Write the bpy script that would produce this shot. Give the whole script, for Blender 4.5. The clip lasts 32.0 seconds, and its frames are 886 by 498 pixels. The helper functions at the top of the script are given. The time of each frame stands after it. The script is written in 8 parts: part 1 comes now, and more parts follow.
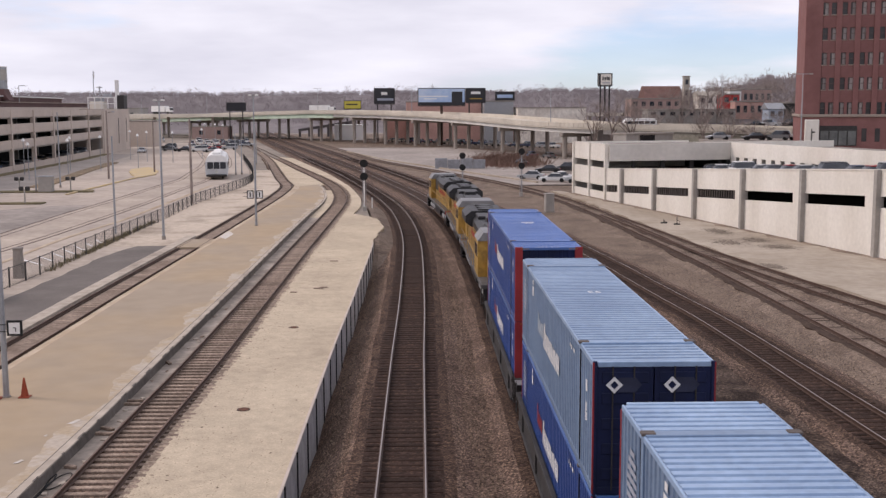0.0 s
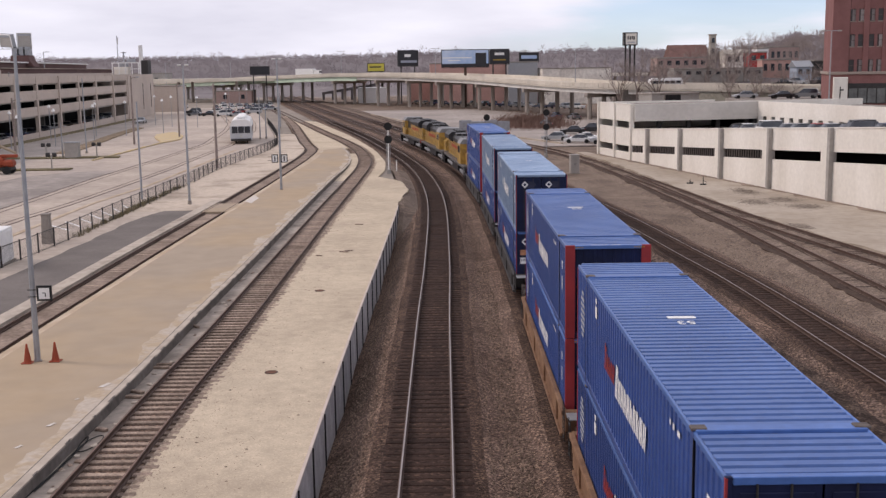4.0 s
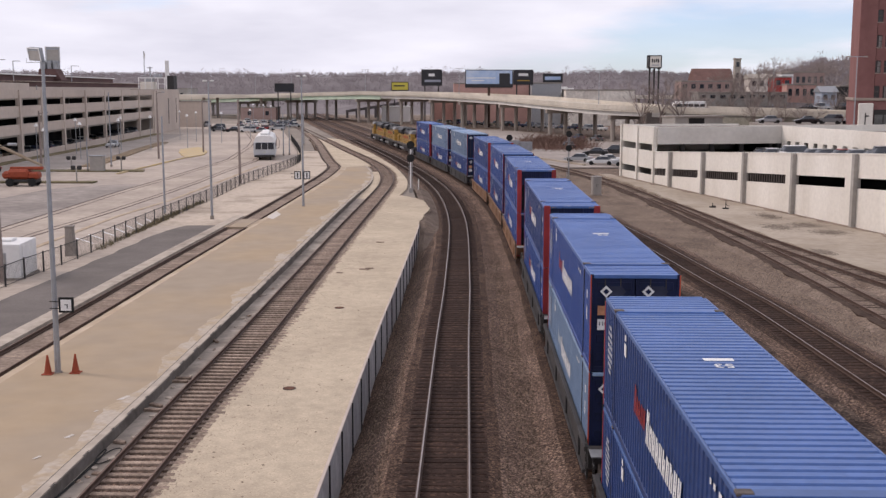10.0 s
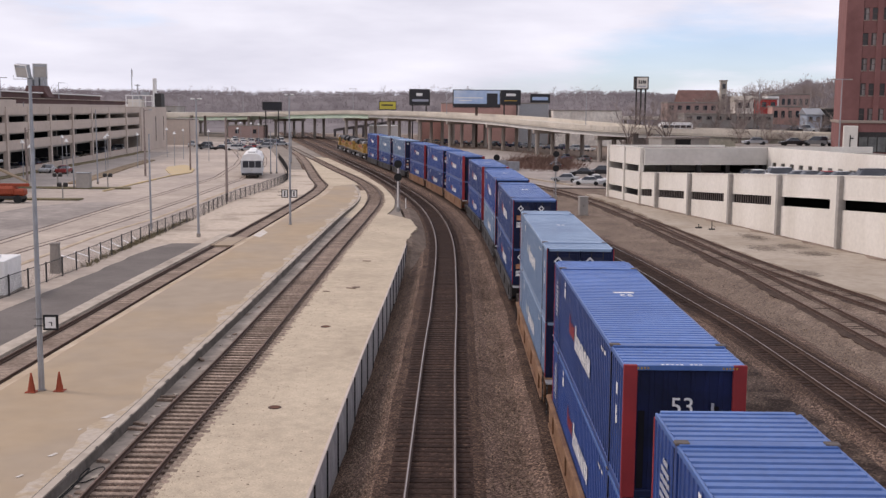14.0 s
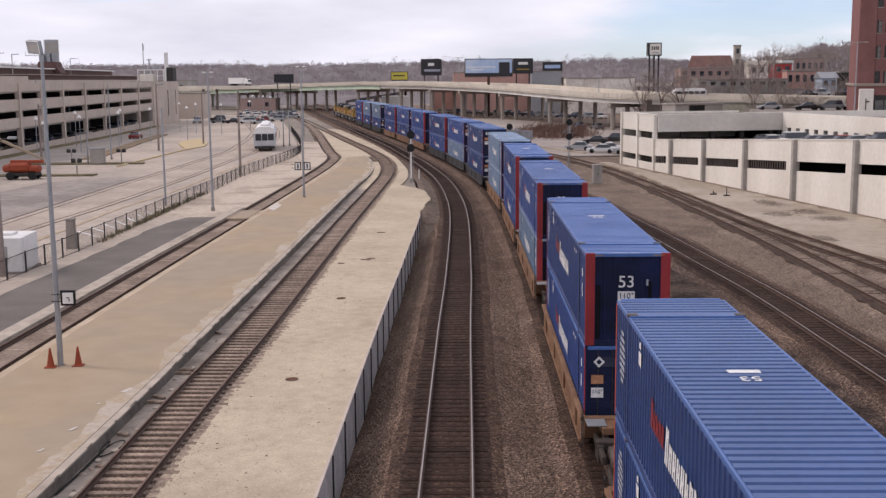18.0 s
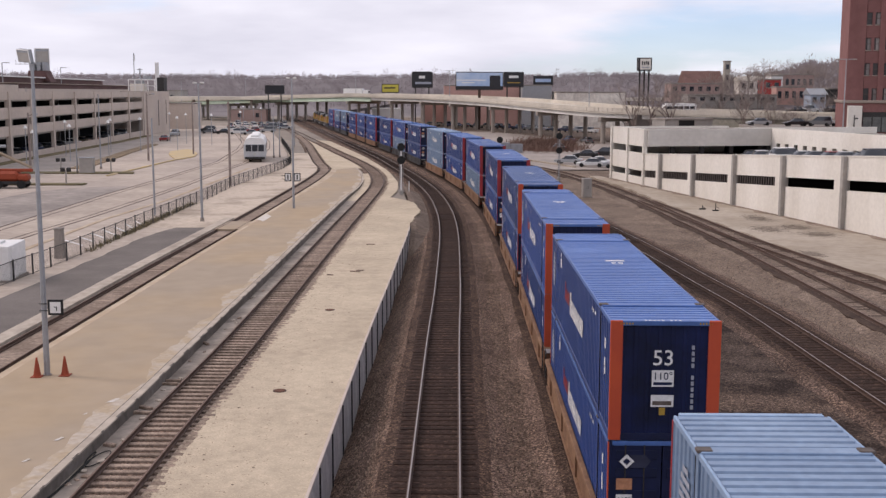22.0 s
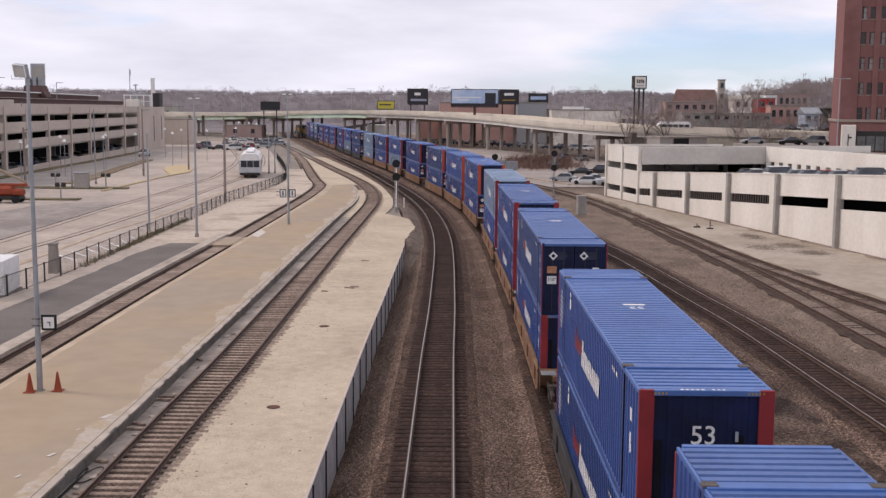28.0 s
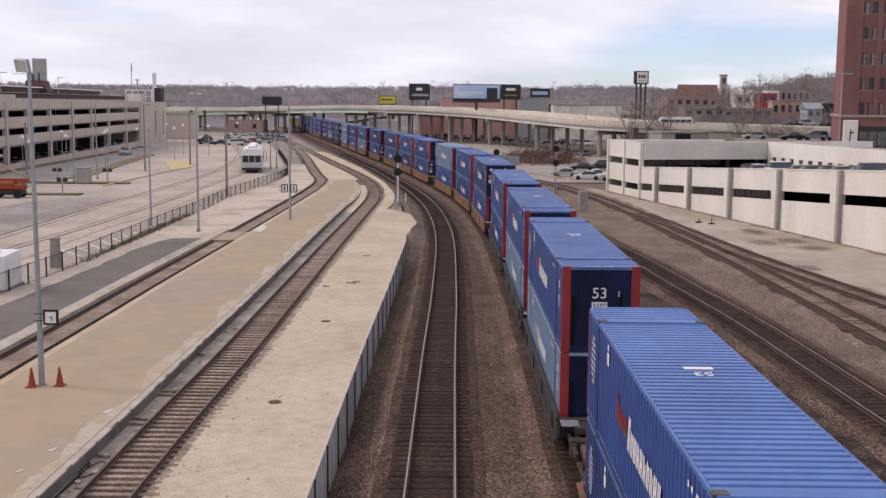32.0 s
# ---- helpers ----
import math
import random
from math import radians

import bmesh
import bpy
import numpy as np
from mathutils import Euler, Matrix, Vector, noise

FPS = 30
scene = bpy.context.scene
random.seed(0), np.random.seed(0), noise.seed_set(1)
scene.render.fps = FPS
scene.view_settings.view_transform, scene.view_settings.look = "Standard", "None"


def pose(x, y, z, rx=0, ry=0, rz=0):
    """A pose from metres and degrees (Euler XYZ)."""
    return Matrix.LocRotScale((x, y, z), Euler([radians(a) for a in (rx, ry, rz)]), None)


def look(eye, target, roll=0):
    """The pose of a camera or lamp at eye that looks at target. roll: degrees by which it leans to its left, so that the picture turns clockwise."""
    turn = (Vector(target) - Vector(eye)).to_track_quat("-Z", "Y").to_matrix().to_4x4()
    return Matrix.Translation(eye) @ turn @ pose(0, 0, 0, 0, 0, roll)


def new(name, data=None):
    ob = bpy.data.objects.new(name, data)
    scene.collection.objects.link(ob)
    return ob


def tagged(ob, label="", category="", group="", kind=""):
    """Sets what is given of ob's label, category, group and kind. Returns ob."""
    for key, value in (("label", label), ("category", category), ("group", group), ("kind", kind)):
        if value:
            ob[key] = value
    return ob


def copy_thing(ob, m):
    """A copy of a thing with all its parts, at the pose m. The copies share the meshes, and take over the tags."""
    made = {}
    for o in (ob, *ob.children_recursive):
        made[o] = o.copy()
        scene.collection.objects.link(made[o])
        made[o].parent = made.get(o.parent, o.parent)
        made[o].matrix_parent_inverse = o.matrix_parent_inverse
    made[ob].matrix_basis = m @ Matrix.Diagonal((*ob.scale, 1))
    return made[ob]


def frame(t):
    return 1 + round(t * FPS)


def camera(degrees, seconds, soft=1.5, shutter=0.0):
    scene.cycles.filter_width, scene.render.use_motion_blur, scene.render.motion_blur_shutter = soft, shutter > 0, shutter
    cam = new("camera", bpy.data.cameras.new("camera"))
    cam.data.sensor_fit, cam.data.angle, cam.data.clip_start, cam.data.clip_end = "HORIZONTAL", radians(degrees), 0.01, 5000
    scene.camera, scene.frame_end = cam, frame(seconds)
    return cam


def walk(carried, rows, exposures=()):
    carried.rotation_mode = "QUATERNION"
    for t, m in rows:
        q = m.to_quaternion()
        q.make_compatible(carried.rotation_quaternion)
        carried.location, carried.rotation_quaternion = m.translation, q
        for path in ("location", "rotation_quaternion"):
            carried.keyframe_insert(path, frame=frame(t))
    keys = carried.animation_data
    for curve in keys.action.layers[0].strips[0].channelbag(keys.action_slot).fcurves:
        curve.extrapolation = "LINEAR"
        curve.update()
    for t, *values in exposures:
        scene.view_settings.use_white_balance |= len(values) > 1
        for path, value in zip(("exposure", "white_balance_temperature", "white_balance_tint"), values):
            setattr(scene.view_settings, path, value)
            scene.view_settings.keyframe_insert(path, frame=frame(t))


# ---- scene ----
EYE = Vector((0.0, 0.0, 11.45))
cam = camera(43.73, 32.0, soft=1.4)


def aim(yaw, pitch, roll):
    """A pose at the bridge rail: degrees to the right, up, and leaning to the left."""
    a, b = radians(yaw), radians(pitch)
    way = Vector((math.sin(a) * math.cos(b), math.cos(a) * math.cos(b), math.sin(b)))
    return look(EYE, EYE + way, roll)


walk(cam, [
    (0.0, aim(2.292, -7.275, -0.195)), (0.5, aim(2.151, -7.422, -0.036)), (1.0, aim(1.650, -7.886, -0.019)),
    (1.5, aim(1.225, -7.975, -0.090)), (2.0, aim(1.231, -7.973, -0.059)), (2.5, aim(1.274, -8.826, -0.471)),
    (3.0, aim(1.113, -9.157, -0.710)), (3.5, aim(1.015, -9.235, -0.855)), (5.5, aim(0.585, -8.626, -0.486)),
    (6.0, aim(0.473, -8.251, -0.293)), (6.5, aim(0.366, -8.054, -0.178)), (7.0, aim(0.222, -7.922, -0.084)),
    (7.5, aim(0.096, -7.853, 0.061)), (8.0, aim(0.066, -7.843, 0.116)), (8.5, aim(0.075, -7.990, 0.071)),
    (9.0, aim(0.016, -8.124, 0.037)), (9.5, aim(-0.100, -8.169, 0.066)), (10.0, aim(-0.108, -8.206, 0.059)),
    (10.5, aim(-0.131, -8.267, 0.160)), (11.0, aim(-0.187, -8.103, 0.207)), (11.5, aim(-0.196, -7.882, 0.386)),
    (12.0, aim(-0.015, -7.628, 0.413)), (12.5, aim(-0.012, -7.301, 0.296)), (13.0, aim(0.048, -7.103, 0.326)),
    (13.5, aim(0.260, -7.106, 0.305)), (14.0, aim(0.576, -7.204, 0.458)), (14.5, aim(0.433, -7.288, 0.357)),
    (16.5, aim(0.010, -8.475, -0.299)), (17.0, aim(-0.201, -8.695, -0.394)), (17.5, aim(-0.209, -8.727, -0.492)),
    (18.0, aim(-0.168, -8.743, -0.463)), (18.5, aim(-0.151, -8.718, -0.420)), (19.0, aim(-0.112, -8.634, -0.316)),
    (19.5, aim(-0.024, -8.511, -0.175)), (20.0, aim(-0.077, -8.564, -0.143)), (20.5, aim(-0.025, -8.427, -0.010)),
    (21.0, aim(0.153, -8.344, 0.038)), (21.5, aim(0.291, -8.215, 0.083)), (22.0, aim(0.389, -8.098, 0.107)),
    (22.5, aim(0.525, -8.062, 0.079)), (23.0, aim(0.730, -7.972, 0.153)), (23.5, aim(0.808, -7.873, 0.152)),
    (24.0, aim(0.828, -7.759, 0.092)), (24.5, aim(0.900, -7.488, 0.125)), (25.0, aim(0.906, -7.292, 0.017)),
    (25.5, aim(0.908, -7.189, -0.029)), (27.5, aim(0.699, -7.187, 0.340)), (28.0, aim(0.662, -7.228, 0.404)),
    (28.5, aim(0.621, -7.360, 0.404)), (29.0, aim(0.582, -7.385, 0.409)), (29.5, aim(0.488, -7.379, 0.417)),
    (30.0, aim(0.487, -7.377, 0.356)), (30.5, aim(0.437, -7.420, 0.398)), (31.0, aim(0.412, -7.280, 0.453)),
    (31.5, aim(0.421, -7.461, 0.375)), (32.0, aim(0.581, -7.480, 0.429)),
], exposures=[(0.0, -0.01, 6850, 20), (32.0, -0.01, 6850, 20)])

# ---- light: bright thin overcast, soft sun from the left ----
SUN_ELEV, SUN_ROT = radians(36), radians(285)
world = bpy.data.worlds.new("sky")
scene.world = world
world.use_nodes = True
wn, wl = world.node_tree.nodes, world.node_tree.links
wn.clear()
sky = wn.new("ShaderNodeTexSky")
sky.sky_type, sky.sun_disc, sky.sun_elevation, sky.sun_rotation = "NISHITA", False, SUN_ELEV, SUN_ROT
sky.air_density, sky.dust_density, sky.ozone_density = 1.0, 0.4, 1.5
tc = wn.new("ShaderNodeTexCoord")
stretch = wn.new("ShaderNodeMapping")
stretch.inputs["Scale"].default_value = (1.0, 1.0, 5.0)
stretch.inputs["Rotation"].default_value = (0.0, 0.06, 0.3)
wl.new(tc.outputs["Generated"], stretch.inputs["Vector"])
cloud = wn.new("ShaderNodeTexNoise")
cloud.inputs["Scale"].default_value, cloud.inputs["Detail"].default_value, cloud.inputs["Roughness"].default_value = 2.6, 7.0, 0.55
wl.new(stretch.outputs["Vector"], cloud.inputs["Vector"])
cover = wn.new("ShaderNodeValToRGB")
cover.color_ramp.elements[0].position, cover.color_ramp.elements[0].color = 0.42, (0.3, 0.3, 0.3, 1)
cover.color_ramp.elements[1].position, cover.color_ramp.elements[1].color = 0.56, (1, 1, 1, 1)
parts_of = wn.new("ShaderNodeSeparateXYZ")
wl.new(tc.outputs["Generated"], parts_of.inputs["Vector"])
thin_side = wn.new("ShaderNodeMath")
thin_side.operation, thin_side.inputs[1].default_value = "MULTIPLY_ADD", -0.16
wl.new(parts_of.outputs["X"], thin_side.inputs[0])
wl.new(cloud.outputs["Fac"], thin_side.inputs[2])
thick_top = wn.new("ShaderNodeMath")
thick_top.operation, thick_top.inputs[1].default_value = "MULTIPLY_ADD", 1.3
wl.new(parts_of.outputs["Z"], thick_top.inputs[0])
wl.new(thin_side.outputs["Value"], thick_top.inputs[2])
wl.new(thick_top.outputs["Value"], cover.inputs["Fac"])
tone = wn.new("ShaderNodeTexNoise")
tone.inputs["Scale"].default_value, tone.inputs["Detail"].default_value = 5.0, 6.0
wl.new(stretch.outputs["Vector"], tone.inputs["Vector"])
cloud_col = wn.new("ShaderNodeValToRGB")
cloud_col.color_ramp.elements[0].position, cloud_col.color_ramp.elements[0].color = 0.3, (6.55, 7.05, 8.15, 1)
cloud_col.color_ramp.elements[1].position, cloud_col.color_ramp.elements[1].color = 0.7, (9.0, 9.6, 10.6, 1)
wl.new(tone.outputs["Fac"], cloud_col.inputs["Fac"])
blend = wn.new("ShaderNodeMix")
blend.data_type = "RGBA"
wl.new(cover.outputs["Color"], blend.inputs["Factor"])
clear = wn.new("ShaderNodeVectorMath")
clear.operation, clear.inputs[1].default_value = "MULTIPLY", (0.95, 1.24, 1.75)
wl.new(sky.outputs["Color"], clear.inputs[0])
wl.new(clear.outputs["Vector"], blend.inputs["A"])
wl.new(cloud_col.outputs["Color"], blend.inputs["B"])
bg = wn.new("ShaderNodeBackground")
bg.inputs["Strength"].default_value = 0.105
wl.new(blend.outputs["Result"], bg.inputs["Color"])
wl.new(bg.outputs["Background"], wn.new("ShaderNodeOutputWorld").inputs["Surface"])
sun = new("sun", bpy.data.lights.new("sun", "SUN"))
sun.data.energy, sun.data.angle, sun.data.color = 1.6, radians(12), (1.0, 0.925, 0.855)
sun_way = Vector((math.sin(SUN_ROT) * math.cos(SUN_ELEV), math.cos(SUN_ROT) * math.cos(SUN_ELEV), math.sin(SUN_ELEV)))
sun.matrix_world = look(sun_way * 300, (0, 0, 0))
scene.view_settings.exposure = 0.0


# ---- materials ----
def mat(name, col, rough=0.8, var=0.25, scale=1.5, fine=0.0, fscale=40.0, bump=0.0, metal=0.0, col2=None, stretch3=None, island=0.0, rand=0.0, lo=0.35, hi=0.65, stones=0.0, sscale=9.0):
    """A surface: col to col2 by a broad noise, fine grain over it, bump, and a random shade by object or piece."""
    m = bpy.data.materials.new(name)
    m.use_nodes = True
    n, l = m.node_tree.nodes, m.node_tree.links
    b = n["Principled BSDF"]
    b.inputs["Roughness"].default_value, b.inputs["Metallic"].default_value = rough, metal
    b.inputs["Specular IOR Level"].default_value = 0.5 if rough < 0.5 else 0.28 if rough < 0.85 else 0.12
    c2 = col2 or tuple(c * (1 - var) for c in col)
    t = n.new("ShaderNodeTexCoord")
    src = t.outputs["Object"]
    if stretch3:
        mp = n.new("ShaderNodeMapping")
        mp.inputs["Scale"].default_value = stretch3
        l.new(src, mp.inputs["Vector"])
        src = mp.outputs["Vector"]
    big = n.new("ShaderNodeTexNoise")
    big.inputs["Scale"].default_value, big.inputs["Detail"].default_value, big.inputs["Roughness"].default_value = scale, 6.0, 0.62
    l.new(src, big.inputs["Vector"])
    ramp = n.new("ShaderNodeValToRGB")
    ramp.color_ramp.elements[0].position, ramp.color_ramp.elements[1].position = lo, hi
    ramp.color_ramp.elements[0].color, ramp.color_ramp.elements[1].color = (*c2, 1), (*col, 1)
    l.new(big.outputs["Fac"], ramp.inputs["Fac"])
    out = ramp.outputs["Color"]
    grain = None
    if fine or bump:
        grain = n.new("ShaderNodeTexNoise")
        grain.inputs["Scale"].default_value, grain.inputs["Detail"].default_value = fscale, 4.0
        l.new(t.outputs["Object"], grain.inputs["Vector"])
    if fine:
        mr = n.new("ShaderNodeMapRange")
        mr.inputs["From Min"].default_value, mr.inputs["From Max"].default_value = 0.3, 0.7
        mr.inputs["To Min"].default_value, mr.inputs["To Max"].default_value = 1 - fine, 1 + fine
        l.new(grain.outputs["Fac"], mr.inputs["Value"])
        mx = n.new("ShaderNodeVectorMath")
        mx.operation = "SCALE"
        l.new(out, mx.inputs[0])
        l.new(mr.outputs["Result"], mx.inputs["Scale"])
        out = mx.outputs["Vector"]
    if stones:
        cell = n.new("ShaderNodeTexVoronoi")
        cell.inputs["Scale"].default_value = sscale
        l.new(t.outputs["Object"], cell.inputs["Vector"])
        sep = n.new("ShaderNodeSeparateColor")
        l.new(cell.outputs["Color"], sep.inputs["Color"])
        kinds = n.new("ShaderNodeValToRGB")  # dark, brown, pink-grey and pale stones
        kinds.color_ramp.elements[0].color = tuple(1 - stones for _ in range(3)) + (1,)
        kinds.color_ramp.elements[1].position, kinds.color_ramp.elements[1].color = 1.0, (1 + 1.6 * stones, 1 + 1.55 * stones, 1 + 1.25 * stones, 1)
        for at, c in ((0.45, (1 - 0.35 * stones, 1 - 0.4 * stones, 1 - 0.4 * stones, 1)), (0.8, (1 + 0.3 * stones, 1 + 0.3 * stones, 1 + 0.36 * stones, 1))):
            kinds.color_ramp.elements.new(at).color = c
        l.new(sep.outputs["Red"], kinds.inputs["Fac"])
        mx = n.new("ShaderNodeVectorMath")
        mx.operation = "MULTIPLY"
        l.new(out, mx.inputs[0])
        l.new(kinds.outputs["Color"], mx.inputs[1])
        out = mx.outputs["Vector"]
    for amount, node, sock in ((rand, "ShaderNodeObjectInfo", "Random"), (island, "ShaderNodeNewGeometry", "Random Per Island")):
        if amount:
            oi = n.new(node)
            mr = n.new("ShaderNodeMapRange")
            mr.inputs["To Min"].default_value, mr.inputs["To Max"].default_value = 1 - amount, 1 + amount
            l.new(oi.outputs[sock], mr.inputs["Value"])
            mx = n.new("ShaderNodeVectorMath")
            mx.operation = "SCALE"
            l.new(out, mx.inputs[0])
            l.new(mr.outputs["Result"], mx.inputs["Scale"])
            out = mx.outputs["Vector"]
    l.new(out, b.inputs["Base Color"])
    if bump:
        bp = n.new("ShaderNodeBump")
        bp.inputs["Strength"].default_value, bp.inputs["Distance"].default_value = bump, 0.03
        l.new(grain.outputs["Fac"], bp.inputs["Height"])
        l.new(bp.outputs["Normal"], b.inputs["Normal"])
    return m


M = {}
M["yard"] = mat("yard_gravel", (0.225, 0.170, 0.132), 0.95, scale=0.22, col2=(0.135, 0.101, 0.079), fine=0.22, fscale=5, bump=0.7, stones=0.42, sscale=17)
M["ballast"] = mat("ballast", (0.185, 0.128, 0.098), 0.95, scale=0.25, col2=(0.105, 0.070, 0.053), fine=0.3, fscale=9, bump=1.0, stones=0.78, sscale=19)
M["ballast_stained"] = mat("oil_stained_ballast", (0.13, 0.092, 0.071), 0.95, scale=0.45, col2=(0.048, 0.032, 0.025), fine=0.3, fscale=8, bump=1.0, stones=0.7, sscale=19, lo=0.38, hi=0.56)
M["ballast_light"] = mat("weathered_ballast", (0.215, 0.165, 0.131), 0.95, scale=0.4, col2=(0.13, 0.096, 0.075), fine=0.25, fscale=4, bump=0.8, stones=0.35, sscale=17)
M["ballast_oily"] = mat("oily_ballast", (0.068, 0.041, 0.03), 0.9, scale=0.35, col2=(0.036, 0.022, 0.017), fine=0.35, fscale=6, bump=1.0, stones=0.5, sscale=9)
M["track_dirt"] = mat("brown_track_dirt", (0.31, 0.24, 0.19), 0.95, scale=0.5, col2=(0.155, 0.113, 0.088), fine=0.25, fscale=5, bump=0.5)
M["ballast_mid"] = mat("stained_ballast", (0.105, 0.068, 0.05), 0.95, scale=0.6, col2=(0.055, 0.035, 0.026), fine=0.3, fscale=9, bump=1.0, stones=0.7, sscale=19)
M["face_dark"] = mat("weathered_shaded_face", (0.20, 0.178, 0.158), 0.93, scale=0.5, col2=(0.105, 0.092, 0.08), fine=0.15, fscale=5)
M["rail_dull"] = mat("dull_rail_head", (0.23, 0.205, 0.19), 0.55, scale=1, var=0.25, metal=0.5)
M["trough"] = mat("dirty_trough", (0.36, 0.31, 0.265), 0.93, scale=0.6, col2=(0.20, 0.168, 0.142), fine=0.15, fscale=3, bump=0.2)
M["lot_grey"] = mat("worn_grey_lot", (0.36, 0.315, 0.28), 0.93, scale=0.05, col2=(0.25, 0.217, 0.195), fine=0.15, fscale=0.8)
M["shed_brown"] = mat("brown_metal_shed", (0.115, 0.062, 0.058), 0.8, scale=0.2, var=0.25)
M["tie_dark"] = mat("creosoted_tie", (0.046, 0.027, 0.02), 0.9, scale=3, var=0.45, fine=0.3, fscale=25, bump=0.4, rand=0.25, island=0.2)
M["tie_old"] = mat("weathered_tie", (0.34, 0.26, 0.205), 0.92, scale=2.5, col2=(0.16, 0.115, 0.09), fine=0.3, fscale=22, bump=0.5, rand=0.25, island=0.2)
M["rail"] = mat("rail_web", (0.10, 0.062, 0.047), 0.75, scale=2, var=0.35, fine=0.2)
M["rail_top"] = mat("rail_head", (0.345, 0.30, 0.28), 0.42, scale=1, var=0.2, metal=0.6)
M["rail_rust"] = mat("rusty_rail_head", (0.19, 0.115, 0.083), 0.55, scale=1, var=0.25, metal=0.3)
M["sand_conc"] = mat("tan_platform", (0.38, 0.29, 0.197), 0.9, scale=0.07, col2=(0.342, 0.277, 0.21), fine=0.06, fscale=0.8, bump=0.1, lo=0.42, hi=0.58)
M["pale_gravel"] = mat("pale_gravel", (0.53, 0.443, 0.330), 0.95, scale=0.16, col2=(0.43, 0.355, 0.264), fine=0.09, fscale=1.8, bump=0.14, stones=0.09, sscale=22)
M["concrete"] = mat("grey_concrete", (0.33, 0.292, 0.258), 0.9, scale=0.4, col2=(0.21, 0.186, 0.165), fine=0.1, fscale=8, bump=0.15)
M["light_conc"] = mat("light_concrete", (0.455, 0.385, 0.32), 0.9, scale=0.13, col2=(0.34, 0.285, 0.24), fine=0.12, fscale=1.5, bump=0.1)
M["asphalt"] = mat("asphalt", (0.178, 0.156, 0.142), 0.92, scale=0.3, col2=(0.135, 0.118, 0.107), fine=0.15, fscale=20, bump=0.2)
M["lot"] = mat("parking_lot", (0.475, 0.402, 0.336), 0.92, scale=0.04, col2=(0.345, 0.293, 0.254), fine=0.12, fscale=0.8, bump=0.1)
M["earth"] = mat("distant_ground", (0.30, 0.255, 0.215), 0.97, scale=0.02, col2=(0.19, 0.165, 0.14), fine=0.2, fscale=0.5)
M["dry_grass"] = mat("dry_grass", (0.20, 0.165, 0.10), 0.97, scale=0.3, col2=(0.12, 0.105, 0.06), fine=0.3, fscale=6, bump=0.6)
M["worn_asphalt"] = mat("worn_patched_asphalt", (0.34, 0.297, 0.264), 0.92, scale=0.09, col2=(0.235, 0.205, 0.185), fine=0.15, fscale=1.2, lo=0.4, hi=0.62)
M["street_grey"] = mat("grey_street", (0.37, 0.325, 0.29), 0.92, scale=0.1, col2=(0.29, 0.255, 0.228), fine=0.1, fscale=1.0)
M["verge"] = mat("brown_verge", (0.30, 0.22, 0.15), 0.97, scale=0.2, col2=(0.18, 0.14, 0.09), fine=0.25, fscale=3)
M["panel"] = mat("wall_panel", (0.47, 0.455, 0.45), 0.75, scale=1.2, col2=(0.35, 0.335, 0.33), fine=0.1, fscale=10, rand=0.1)
M["steel_dark"] = mat("dark_steel", (0.05, 0.047, 0.046), 0.6, scale=3, var=0.3, metal=0.3)
M["galv"] = mat("galvanised_steel", (0.36, 0.37, 0.385), 0.5, scale=2, var=0.2, metal=0.5)
M["fence_black"] = mat("black_fence_paint", (0.045, 0.043, 0.043), 0.6, scale=4, var=0.3)
M["garage_white"] = mat("cream_garage_concrete", (0.76, 0.725, 0.66), 0.85, scale=0.25, col2=(0.66, 0.62, 0.55), fine=0.05, fscale=3, stretch3=(1, 1, 0.25))
M["garage_tan"] = mat("beige_garage_concrete", (0.53, 0.45, 0.39), 0.88, scale=0.08, col2=(0.45, 0.38, 0.33), fine=0.05, fscale=1.5)
M["garage_grey"] = mat("grey_garage_wall", (0.37, 0.345, 0.315), 0.88, scale=0.15, col2=(0.30, 0.28, 0.255), fine=0.06, fscale=2)
# Near black: the shade inside buildings is put into this colour
M["shade_in"] = mat("painted_interior_shade", (0.035, 0.033, 0.033), 0.9, scale=0.3, var=0.4)
M["brick_red"] = mat("dark_red_brick", (0.25, 0.122, 0.113), 0.9, scale=0.3, col2=(0.19, 0.09, 0.084), fine=0.15, fscale=9)
# Distant red brick, made paler: the haze is put into its colour
M["brick_hazed"] = mat("red_brick", (0.55, 0.33, 0.28), 0.9, scale=0.1, col2=(0.46, 0.275, 0.235), fine=0.1, fscale=2)
M["deck_green"] = mat("pale_green_girder", (0.56, 0.67, 0.53), 0.7, scale=0.15, col2=(0.45, 0.56, 0.44))
M["deck_conc"] = mat("bridge_concrete", (0.63, 0.575, 0.49), 0.88, scale=0.1, col2=(0.49, 0.445, 0.38), fine=0.06, fscale=2)
M["pier"] = mat("pier_concrete", (0.40, 0.35, 0.305), 0.9, scale=0.3, col2=(0.25, 0.22, 0.195), fine=0.08, fscale=2)
M["glass_dark"] = mat("dark_glass", (0.03, 0.035, 0.045), 0.12, scale=0.5, var=0.3)
M["white"] = mat("white_paint", (0.76, 0.75, 0.73), 0.6, scale=1.5, var=0.12)
M["yellow_paint"] = mat("yellow_paint", (0.52, 0.38, 0.18), 0.75, scale=0.5, col2=(0.42, 0.34, 0.23))
M["orange"] = mat("safety_orange", (0.32, 0.064, 0.03), 0.7, scale=3, var=0.25)
M["dusty"] = mat("stained_dusty_concrete", (0.42, 0.36, 0.30), 0.92, scale=0.5, col2=(0.25, 0.208, 0.172), fine=0.16, fscale=1.5, lo=0.28, hi=0.5, stretch3=(1.0, 0.4, 1.0))
